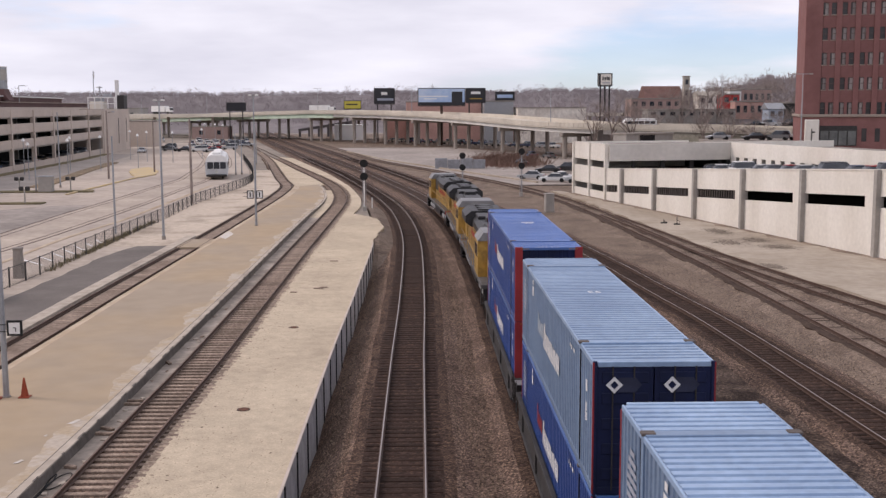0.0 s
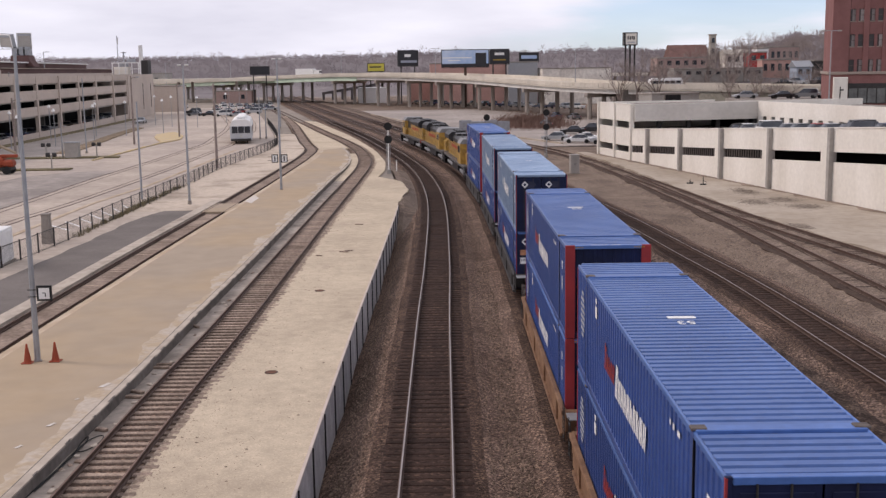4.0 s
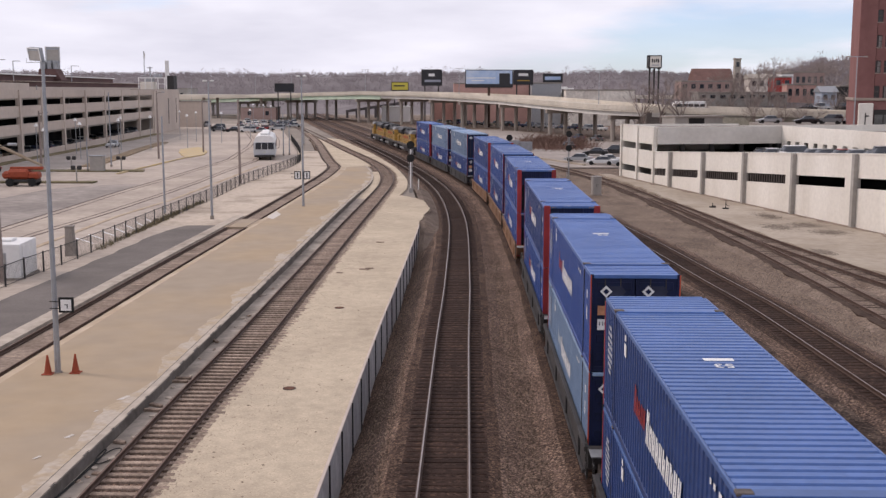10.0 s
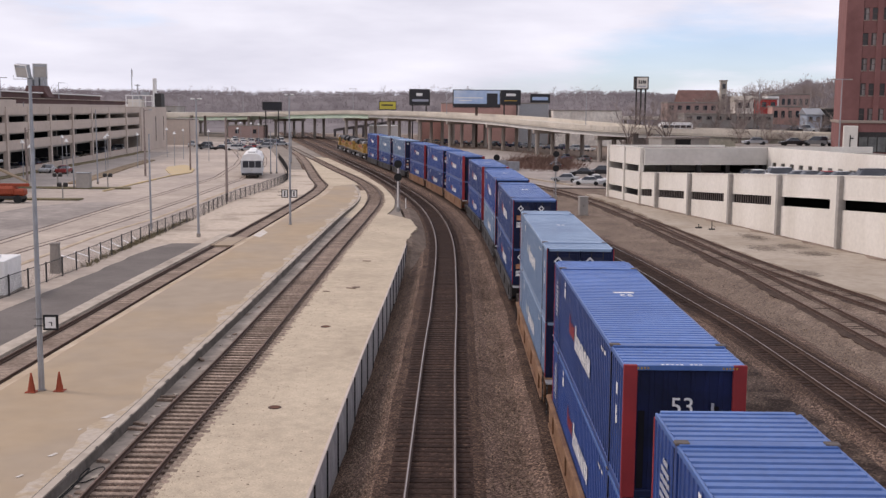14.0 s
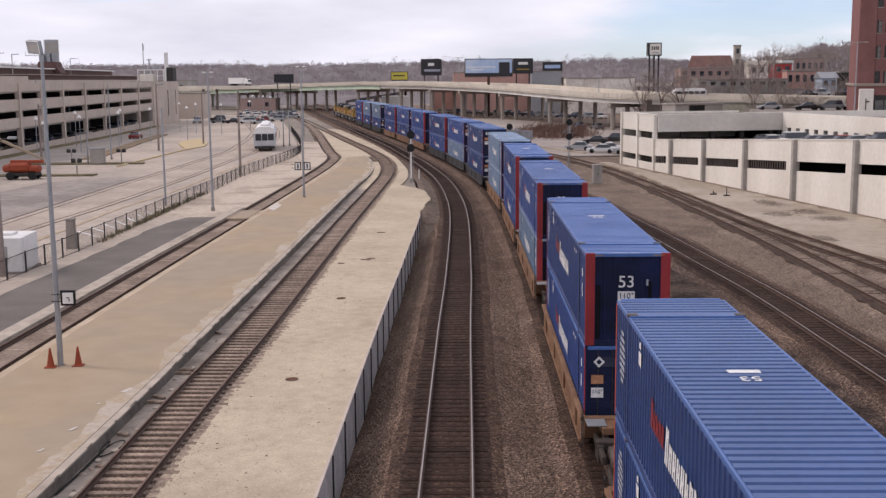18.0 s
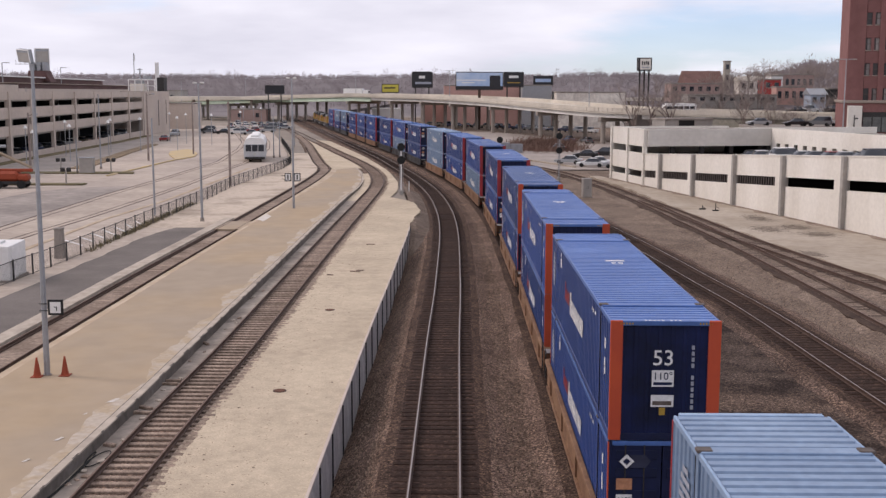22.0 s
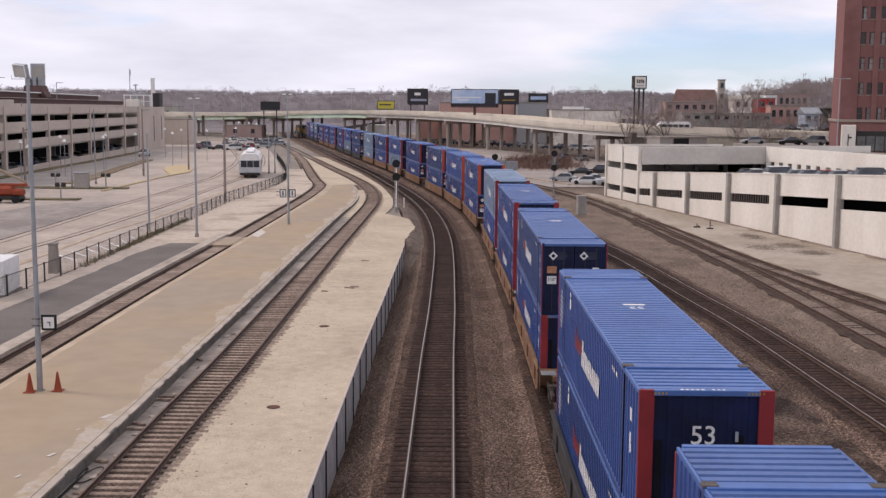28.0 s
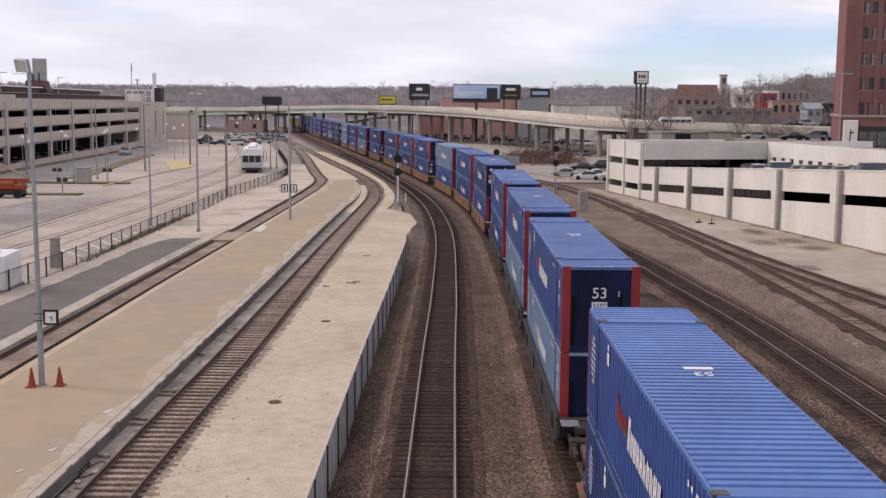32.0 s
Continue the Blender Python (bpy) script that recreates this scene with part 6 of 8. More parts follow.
for x, y, tall in ((29.3, 108.9, 0.9), (28.3, 110.2, 0.45)):
    sw = thing("switch_stand" if tall > 0.5 else "track_marker", "small dark switch stand by the yard tracks" if tall > 0.5 else "low rusty marker by the yard tracks", "switch stand" if tall > 0.5 else "marker", m=pose(x - 1.5, y, -0.2))
    part("base", boxes((-0.3, 0.3, -0.15, 0.15, 0, 0.12)), M["steel_dark"], sw)
    part("stem", tubes(((0, 0, 0.1), (0, 0, tall), 0.05, 0.03), seg=8), M["steel_dark"], sw)
    part("lever", tubes(((0, 0, tall * 0.5), (0.35, 0, tall * 0.3), 0.025), seg=6), M["rail"], sw)

# ---- left: the beige parking garage ----
def build_left_garage():
    g = thing("parking_garage", "long beige concrete parking garage with open decks", "parking garage")
    T = M["garage_tan"]
    ys = [120, 134, 148, 162, 176.5, 189, 203, 219, 236, 253, 272, 290]
    wx = lambda y: -66.9 - 0.077 * (y - 168)

    def slab(name, y0, y1, d0, d1, z0, z1, material, label=""):
        v = []
        for y in (y0, y1):
            for d in (d0, d1):
                v += [(wx(y) + d, y, z0), (wx(y) + d, y, z1)]
        f = [(0, 1, 3, 2), (4, 6, 7, 5), (0, 4, 5, 1), (2, 3, 7, 6), (1, 5, 7, 3), (0, 2, 6, 4)]
        me = plain(name, v, f, material)
        bm = bmesh.new()
        bm.from_mesh(me)
        bmesh.ops.recalc_face_normals(bm, faces=bm.faces)
        bm.to_mesh(me)
        bm.free()
        return part(name, me, None, g, label)

    g0 = 0.35
    bands = [(4.35, 5.95), (7.1, 8.85), (10.05, 11.35)]
    for y0, y1 in zip(ys, ys[1:]):
        for z0, z1 in bands:
            slab("spandrel", y0 + 0.5, y1 - 0.5, -0.35, 0.0, z0, z1, T)
        slab("kerb_wall", y0 + 0.5, y1 - 0.5, -0.35, 0.0, g0 - 0.6, g0 + 1.0, T)
    for i, y in enumerate(ys):
        slab("pilaster", y - 0.5, y + 0.5, -0.5, 0.25 if i % 3 == 1 else 0.1, g0 - 0.6, 11.35, T)
    for z in (4.0, 6.9, 9.8):
        slab("floor_slab", ys[0], ys[-1], -30, -0.4, z, z + 0.3, M["garage_grey"])
    slab("ground_floor", ys[0], ys[-1], -30, -0.4, g0 - 0.3, g0 + 0.02, M["concrete"])
    # Back walls near black: the shade of the decks as a colour
    slab("rear_wall", ys[0], ys[-1], -30.4, -30, g0 - 0.3, 11.2, M["shade_in"])
    slab("inner_wall", ys[0], ys[-1], -11.3, -11, g0, 9.8, M["shade_in"])
    for y in ys:
        slab("inner_column", y - 0.4, y + 0.4, -8.4, -7.6, g0, 9.8, M["garage_grey"])
    slab("stair_tower", 290.6, 331, -30, 0.3, g0 - 0.6, 11.5, T, "blank beige stair tower")
    slab("tower_slit", 312, 312.8, 0.29, 0.36, 2, 9, M["glass_dark"])
    slab("tower_slit", 325, 325.8, 0.29, 0.36, 2, 9, M["glass_dark"])
    slab("roof_shed", 150, 317, -34, -16, 11.4, 14.35, M["shed_brown"], "low brown roof shed")
    slab("roof_shed", 202, 302, -15, -6, 11.95, 12.85, M["shed_brown"], "low brown roof shed")
    slab("parapet", 202, 302, -15.2, -5.8, 11.2, 11.93, T)
    slab("parapet", 150, 201.8, -15.2, -5.8, 11.2, 12.6, T)
    slab("roof_slab", 150, 317, -34.5, -15.5, 14.37, 14.6, M["white"], "white shed roof edge")
    slab("roof_slab", 201, 303, -15.3, -5.6, 12.87, 12.98, M["light_conc"], "pale shed roof edge")
    for y in (204, 213, 256):
        part("roof_lamp", tubes(((wx(y) - 12, y, 12.9), (wx(y) - 12, y, 16.8), 0.09), ((wx(y) - 12, y, 16.8), (wx(y) - 10.6, y, 16.8), 0.07), seg=6), M["galv"], g)


build_left_garage()


def build_sign_tower():
    t = thing("rooftop_sign_tower", "brown flared tower carrying two grey sign boxes", "sign tower", m=pose(-91.0, 258, 13.6))
    bm = bmesh.new()
    prism(bm, [(-2.6, 0), (3.0, 0), (2.2, 1.2), (1.75, 2.5), (-2.1, 2.5), (-2.3, 1.2)], -2, 2)
    part("tower", bm, M["shed_brown"], t)
    part("shaft", boxes((-2.1, -0.9, -1.2, 1.2, 2.5, 4.4), (-0.4, 0.5, -1.2, 1.2, 2.5, 4.4), (0.9, 1.75, -1.2, 1.2, 2.5, 4.4), bevel=0.05), M["galv"], t, "pale grey open shaft")
    for x, w, hgt, r, z, roll in ((-3.0, 4.2, 3.0, -32, 5.9, 4), (0.35, 3.2, 3.6, 24, 5.8, 0)):
        s = part("sign_box", boxes((-w / 2, w / 2, -0.5, 0.5, -hgt / 2, hgt / 2), bevel=0.08), M["galv"], t, "grey weathered sign box", m=pose(x, -0.9 if x < 0 else 0.4, z, 14 if x < 0 else 0, roll, r))
        part("sign_face", boxes((-w / 2 + 0.3, w / 2 - 0.3, -0.54, -0.5, -hgt / 2 + 0.2, hgt / 2 - 0.7)), M["garage_grey"], s, "dull grey sign face")
        part("frame", boxes((-w / 2, w / 2, -0.62, -0.54, hgt / 2 - 0.16, hgt / 2), (-w / 2, -w / 2 + 0.16, -0.62, -0.54, -hgt / 2, hgt / 2 - 0.2), (w / 2 - 0.16, w / 2, -0.62, -0.54, -hgt / 2, hgt / 2 - 0.2)), M["white"], s)
    part("catwalk", boxes((-5.0, 2.0, -1.9, -1.2, 3.9, 4.02)), M["galv"], t)
    for x in (-4.9, -3.9, -2.9):
        part("railing_post", tubes(((x, -1.8, 4.0), (x, -1.8, 4.9), 0.04), seg=6), M["galv"], t)


build_sign_tower()


# ---- light poles ----
def light_pole(x, y, top, kind, label):
    z0 = rise(y) - 0.05
    p = thing("light_pole", label, "light pole", "light poles", m=pose(x, y, z0))
    h = top - z0
    if kind in ("tall", "plain"):
        part("shaft", tubes(((0, 0, 0.3), (0, 0, h), 0.115, 0.06), seg=12), M["galv"], p)
        part("footing", tubes(((0, 0, 0), (0, 0, 0.3), 0.17), seg=14), M["concrete"], p, "round concrete footing")
        if kind == "plain":
            return p
        part("crossarm", boxes((-0.4, 0.4, -0.03, 0.03, h - 0.05, h + 0.02)), M["galv"], p)
        for sx in (-1, 1):
            l = part("lamp_head", boxes((sx * 0.14, sx * 0.46, -0.12, 0.12, h + 0.02, h + 0.13), bevel=0.03), M["white"], p)
            part("lens", boxes((sx * 0.18, sx * 0.42, -0.09, 0.09, h + 0.005, h + 0.024)), M["lamp_glass"], l)
    elif kind == "slim":
        part("shaft", tubes(((0, 0, 0), (0, 0, h), 0.1, 0.07), seg=10), M["galv"], p)
        part("cap", tubes(((0, 0, h), (0, 0, h + 0.06), 0.09), seg=10), M["galv"], p)
    elif kind == "wood":
        part("shaft", tubes(((0, 0, 0), (0, 0, h), 0.17, 0.11), seg=10), M["bark"], p, "dark wooden shaft")
        part("bracket", tubes(((0, 0, h - 0.4), (0.9, 0, h - 0.2), 0.03), seg=6), M["steel_dark"], p)
        part("lamp_head", boxes((0.8, 1.3, -0.12, 0.12, h - 0.28, h - 0.12), bevel=0.04), M["galv"], p)
    else:
        part("shaft", tubes(((0, 0, 0.0), (0, 0, h), 0.07, 0.05), seg=8), M["galv"], p)
        bm = bmesh.new()
        tube(bm, (0, 0, h - 0.1), (0, 0, h + 0.35), 0.34, 0.1, seg=12)
        part("shade", bm, M["white"], p, "white bell-shaped lamp shade")
    return p


light_pole(-14.69, 40.8, 12.3, "plain", "tall grey light pole standing on the platform")
light_pole(-13.08, 101.4, 12.6, "tall", "tall grey light pole with white heads on the platform")
light_pole(-19.8, 93.2, 12.1, "tall", "tall grey light pole on the concrete apron")
light_pole(-24.92, 97.6, 9.05, "slim", "slim grey pole behind the black fence")
light_pole(-23.95, 128.7, 10.3, "wood", "dark wooden pole beside the black fence")
light_pole(-25.3, 62.0, 8.6, "wood", "dark wooden pole beside the white electrical box")
for x, y, top in ((-62, 168, 6.0), (-58, 176, 6.0), (-56, 190, 6.2), (-54.5, 205, 6.4), (-50, 215, 6.4), (-60, 205, 6.2), (-64, 192, 6.2), (-48, 238, 6.4), (-55, 245, 6.4), (-46, 262, 6.6), (-61, 255, 6.4), (-58, 160, 5.6), (-47, 300, 7), (-52, 318, 7), (-57, 330, 7)):
    light_pole(x, y, top, "bell", "slim lamp post with a white bell shade")
for x, y, top in ((-47.65, 157.6, 11.06), (-48.1, 148.5, 5.2), (-75.5, 206, 12.2)):
    light_pole(x, y, top, "plain", "plain grey pole in the car park")
for x, y, top in ((-27.4, 187.5, 7.6), (-26.6, 189, 6.6), (-29.2, 229, 7.4)):
    light_pole(x, y, top, "plain", "plain grey pole beside the streetcar track")
for x, y, top in ((-46.14, 178, 11.24), (-55.6, 152, 8.55), (-43.05, 197, 9.6)):
    light_pole(x, y, top, "wood", "dark wooden pole in the car park")


def build_platform_sign(x, y, z, w, h, label, panels=1):
    s = thing("platform_sign", label, "sign", m=pose(x, y, z))
    for i in range(panels):
        x0 = i * (w + 0.25)
        f = part("frame", boxes((x0, x0 + w, -0.04, 0.04, 0, h), bevel=0.01), M["black"], s)
        part("face", boxes((x0 + 0.08, x0 + w - 0.08, -0.05, -0.04, 0.08, h - 0.08)), M["white"], f, "white sign face")
        part("lettering", bar_mesh([(x0 + w * 0.4, x0 + w * 0.62, h * 0.5, h * 0.56), (x0 + w * 0.55, x0 + w * 0.62, h * 0.28, h * 0.5)] if panels == 1 else [(x0 + w * 0.4, x0 + w * 0.6, h * 0.2, h * 0.8)], M["steel_dark"]), None, f, m=pose(0, -0.055, 0))
    part("bracket", boxes((-0.35, 0.02, -0.02, 0.02, h * 0.25, h * 0.3), (-0.35, 0.02, -0.02, 0.02, h * 0.7, h * 0.75)), M["steel_dark"], s)


build_platform_sign(-14.5, 40.7, 3.15, 0.56, 0.58, "small white framed sign on the light pole")
build_platform_sign(-13.85, 101.3, 3.3, 0.6, 0.75, "pair of white framed signs on the light pole", panels=2)


# ---- cones ----
def build_cone(x, y):
    c = thing("traffic_cone", "worn orange traffic cone on the platform", "traffic cone", "traffic cones", m=pose(x, y, plat(y) - 0.012))
    part("foot", boxes((-0.2, 0.2, -0.2, 0.2, 0, 0.04), bevel=0.012), M["orange"], c)
    part("body", tubes(((0, 0, 0.04), (0, 0, 0.74), 0.145, 0.03), seg=18), M["orange"], c)


build_cone(-14.0, 40.75)
build_cone(-14.98, 40.55)


# ---- the black fence ----
def build_fence():
    f = thing("fence", "black metal fence with slim posts along the path", "fence", kind="structure")
    F = Line([(-24.75, 45), (-24.55, 55), (-24.45, 62.4), (-23.95, 70.2), (-23.8, 76.2), (-23.6, 92.0), (-23.3, 108.8), (-23.4, 127.2), (-22.65, 142.6), (-21.9, 157.9), (-22.43, 171.3), (-26.97, 203.4), (-35.76, 256.7)], 1.0)
    post = mesh_of(boxes((-0.04, 0.04, -0.04, 0.04, 0, 1.32), bevel=0.008), "post", M["fence_black"])
    s, gap = 0.0, 2.6
    while s + gap < F.s[-1]:
        a, b = F.at(s), F.at(s + gap)
        za, zb = rise(a.y) - 0.1, rise(b.y) - 0.1
        part("post", post, None, f, m=pose(a.x, a.y, za))
        bm = bmesh.new()
        for z, r in ((1.24, 0.026), (0.12, 0.02)):
            tube(bm, (a.x, a.y, za + z), (b.x, b.y, zb + z), r, seg=6)
        part("rail", bm, M["fence_black"], f)
        v, fc = [], []
        n = 17
        for k in range(1, n):
            u = k / n
            x, y, z = a.x + (b.x - a.x) * u, a.y + (b.y - a.y) * u, za + (zb - za) * u
            o = len(v)
            d = 0.0055
            v += [(x - d, y - d, z + 0.1), (x + d, y - d, z + 0.1), (x, y + d, z + 0.1), (x - d, y - d, z + 1.26), (x + d, y - d, z + 1.26), (x, y + d, z + 1.26)]
            fc += [(o, o + 1, o + 4, o + 3), (o + 1, o + 2, o + 5, o + 4), (o + 2, o, o + 3, o + 5)]
        part("pickets", plain("pickets", v, fc, M["fence_black"]), None, f, kind="stuff")
        s += gap
    return f


build_fence()


# ---- things by the fence ----
def build_electrical_box():
    b = thing("electrical_box", "white louvred electrical box behind the fence", "electrical box", m=pose(-25.95, 64.5, 0.5, 0, 0, 4))
    part("case", boxes((-1.3, 1.3, -1.6, 1.6, 0.1, 2.1), bevel=0.04), M["white"], b)
    part("plinth", boxes((-1.4, 1.4, -1.7, 1.7, 0, 0.12)), M["concrete"], b)
    part("lid", boxes((-0.5, 0.5, -0.5, 0.5, 2.1, 2.25), bevel=0.03), M["white"], b)
    l = part("louvre", boxes((-0.5, 0.5, -1.63, -1.6, 0.6, 1.6)), M["galv"], b, "grey louvred vent")
    for i in range(7):
        part("slat", boxes((-0.46, 0.46, -1.66, -1.62, 0.66 + 0.13 * i, 0.72 + 0.13 * i)), M["garage_grey"], l)
    part("door", boxes((1.3, 1.33, -1.2, 1.2, 0.2, 1.95), bevel=0.01), M["white"], b)


build_electrical_box()


def build_bin():
    b = thing("stone_post", "tapered grey-brown concrete bollard behind the fence", "bollard", m=pose(-24.9, 72.6, 0.5) @ Matrix.Diagonal((0.85, 0.85, 1.25, 1)))
    bm = bmesh.new()
    tube(bm, (0, 0, 0), (0, 0, 1.5), 0.5, 0.4, seg=4)
    part("body", bm, M["concrete"], b, m=pose(0, 0, 0, 0, 0, 45))
    part("cap", boxes((-0.34, 0.34, -0.34, 0.34, 1.5, 1.62), bevel=0.04), M["concrete"], b)


build_bin()


def build_lift():
    o = thing("boom_lift", "orange wheeled boom lift parked in the lot", "boom lift", m=pose(-48.3, 126.2, 0.5, 0, 0, -88))
    part("chassis", boxes((-0.9, 0.9, -1.7, 1.7, 0.45, 0.8), bevel=0.06), M["steel_dark"], o)
    part("body", boxes((-0.85, 0.85, -1.6, 0.9, 0.8, 1.95), bevel=0.3), M["orange"], o)
    part("counterweight", boxes((-0.8, 0.8, -2.2, -1.2, 0.85, 1.7), bevel=0.25), M["orange"], o)
    part("hood", boxes((-0.75, 0.75, 0.7, 1.9, 0.8, 1.6), bevel=0.2), M["orange"], o)
    part("boom", boxes((-0.25, 0.25, -1.4, 2.3, 1.85, 2.2), bevel=0.06), M["orange"], o)
    for y in (-1.25, 1.25):
        for sx in (-1, 1):
            part("wheel", tubes(((sx * 0.7, y, 0.45), (sx * 1.05, y, 0.45), 0.45), seg=16), M["black"], o)


build_lift()
jib = thing("lift_arm", "long tan diagonal lift arm beside the dark pole", "lift arm", m=pose(-25.6, 62.6, 0.5))
part("arm", tubes(((-0.3, 0.4, 8.0), (2.3, 1.2, 6.6), 0.1, 0.07), seg=8), M["sand_conc"], jib)
part("support", tubes(((-0.3, 0.4, 0.0), (-0.3, 0.4, 8.0), 0.08), seg=8), M["bark"], jib)


def build_trolley():
    t = thing("streetcar", "old grey and white streetcar with a pale roof", "streetcar", m=pose(-29.75, 183.5, rise(184) - 0.1, 0, 0, 8) @ Matrix.Scale(1.22, 4))
    shell = mat("streetcar_grey", (0.50, 0.51, 0.52), 0.45, scale=0.8, var=0.2)
    part("body", prism(bmesh.new(), [(-1.35, 0.5), (1.35, 0.5), (1.42, 1.2), (1.38, 2.35), (-1.38, 2.35), (-1.42, 1.2)], -7.5, 7.5), shell, t)
    part("roof", prism(bmesh.new(), [(-1.38, 2.35), (1.38, 2.35), (1.15, 2.95), (0.7, 3.2), (-0.7, 3.2), (-1.15, 2.95)], -7.5, 7.5), M["white"], t, "pale rounded roof")
    part("roof_pod", boxes((-0.55, 0.55, -5.5, 6.5, 3.2, 3.5), bevel=0.1), M["white"], t)
    for x0 in (-1.15, -0.35, 0.45):
        part("windscreen", boxes((x0, x0 + 0.72, -7.54, -7.48, 1.45, 2.3), bevel=0.02), M["glass_dark"], t)
    part("bumper", boxes((-1.3, 1.3, -7.8, -7.5, 0.45, 0.75), bevel=0.06), M["steel_dark"], t)
    part("headlamp", tubes(((0, -7.6, 1.05), (0, -7.48, 1.05), 0.16), seg=14), M["lamp_glass"], t)
    for sx in (-1, 1):
        for i in range(9):
            part("side_window", boxes((sx * 1.37, sx * 1.43, -6.9 + 1.55 * i, -5.7 + 1.55 * i, 1.4, 2.25)), M["glass_dark"], t)
    for y in (-4.8, 4.8):
        for dy in (-0.9, 0.9):
            for sx in (-1, 1):
                part("wheel", tubes(((sx * 0.65, y + dy, 0.35), (sx * 0.8, y + dy, 0.35), 0.35), seg=14), M["bogie"], t)


build_trolley()

# streetcar rails in the street
for way_pts, off in ((STREET_L, -0.25), (STREET_L, 0.6), (STREET_R, -0.7), (STREET_R, 0.0)):
    v, f = [], []
    pts = along(way_pts, 70)
    for i, (x, y) in enumerate(pts):
        z = rise(y) - 0.075
        v += [(x + off - 0.07, y, z), (x + off + 0.07, y, z), (x + off + 0.07, y, z - 0.05), (x + off - 0.07, y, z - 0.05)]
    for i in range(len(pts) - 1):
        o = 4 * i
        f += [(o, o + 1, o + 5, o + 4), (o + 1, o + 2, o + 6, o + 5), (o + 3, o, o + 4, o + 7)]
    tagged(new("street_rail", plain("street_rail", v, f, M["rail"])), "dark grooved streetcar rail set in the street", "rail", kind="structure")


# kerbed islands in the car park
def island(name, pts, w, material, label):
    left = [(x - w, y) for x, y in pts]
    strip(name, along(left, 14), along(pts, 14), lambda y: rise(y) + 0.06, 0.2, material, label=label, category="kerb")


strip("traffic_island", [(-42.6, 181), (-43.8, 185), (-45.4, 190), (-47.7, 198), (-49.6, 207), (-49.5, 213), (-48.9, 217)], [(-42.2, 180), (-41.9, 182), (-41.5, 185), (-41.3, 190), (-43.0, 200), (-45.8, 210), (-48.2, 216.5)], lambda y: rise(y) + 0.06, 0.2, M["yellow_paint"], label="faded yellow kerbed traffic island", category="kerb")
island("traffic_island", [(-42.6, 144), (-42.3, 158), (-42.2, 182)], 0.4, M["yellow_paint"], "faded yellow painted kerb")
island("traffic_island", [(-41.5, 129.5), (-41.5, 131.5)], 14, M["dry_grass"], "narrow dry planted island in the car park")
island("traffic_island", [(-40.5, 148), (-41, 150.5)], 16, M["dry_grass"], "narrow dry planted island in the car park")
island("verge", [(-62.9, 140), (-65.2, 170), (-69.4, 226), (-74.4, 290)], 1.7, M["dry_grass"], "dry grass verge beside the beige garage")
island("verge", [(-50, 158), (-52.5, 180), (-56, 205), (-60, 240)], 2.2, M["verge"], "brown planted verge along the street")
strip("road", along([(-62.6, 140), (-64.9, 170), (-69.1, 226), (-74.0, 290)]), along([(-51.5, 140), (-55, 180), (-58.5, 205), (-62.5, 240), (-68, 290)]), lambda y: rise(y) - 0.07, 0.1, M["street_grey"], label="grey street beside the beige garage", category="road")
for x, y in ((-43.6, 130.4), (-43.8, 149.3), (-50.5, 149.2)):
    b = thing("bollard_lamp", "low dark twin-headed lamp on a small footing", "lamp", "low lamps", m=pose(x, y, rise(y) - 0.05))
    part("stem", tubes(((0, 0, 0), (0, 0, 1.7), 0.09), seg=8), M["garage_grey"], b)
    for sx in (-1, 1):
        part("lamp_head", boxes((sx * 0.12, sx * 0.62, -0.2, 0.2, 1.5, 2.0), bevel=0.08), M["steel_dark"], b)
u = thing("utility_box", "grey utility box in the car park", "utility box", m=pose(-46.8, 148.6, rise(148)))
part("case", boxes((-0.9, 0.9, -0.6, 0.6, 0, 2.0), bevel=0.05), M["garage_grey"], u)
part("lid", boxes((-0.95, 0.95, -0.65, 0.65, 2.0, 2.1)), M["galv"], u)
for hue, kind, x, y, turn in ((0, "sedan", -50, 300, 90), (1, "suv", -54, 303, 90), (2, "sedan", -58.5, 306, 88), (5, "sedan", -63, 309, 92), (0, "suv", -48, 318, 85), (4, "sedan", -52.5, 322, 90), (3, "sedan", -57, 326, 90), (1, "sedan", -61, 330, 90), (2, "suv", -66, 322, 90), (0, "sedan", -47, 345, 100), (5, "suv", -52, 350, 95)):
    put_car(hue, kind, x, y, rise(y) - 0.1, turn)

M["rust"] = mat("rusty_iron", (0.17, 0.082, 0.055), 0.85, scale=5, col2=(0.09, 0.045, 0.032))
# manholes on the gravel platform, debris and cable by the platform edge
for x, y in ((-5.80, 40.0), (-5.39, 55.4)):
    mh = thing("manhole_cover", "rusty manhole cover in the pale gravel", "manhole cover", "manhole covers", m=pose(x, y, rise(y) - 0.186))
    part("lid", tubes(((0, 0, 0), (0, 0, 0.03), 0.2), seg=22), M["rust"], mh)
    part("ring", tubes(((0, 0, 0), (0, 0, 0.02), 0.25), seg=22), M["rail"], mh)
M["damp"] = mat("dull_gravel_stain", (0.40, 0.325, 0.245), 0.95, scale=1.4, col2=(0.50, 0.415, 0.31), fine=0.12, fscale=4, lo=0.35, hi=0.6)
for x, y, a, b in ((-5.0, 80.3, 1.6, 0.9), (-5.3, 67.9, 1.0, 0.5), (-6.0, 62.3, 0.8, 0.5)):
    rim = [(x + a * math.cos(k * 0.2618) * (1 + 0.16 * math.sin(k * 2.3 + x)), y + b * math.sin(k * 0.2618) * (1 + 0.3 * math.sin(k * 1.7 + y)), rise(y) - 0.178) for k in range(24)]
    tagged(new("stain", plain("stain", rim, [tuple(range(24))], M["damp"])), "dull damp stain on the pale gravel platform", "stain", kind="structure")
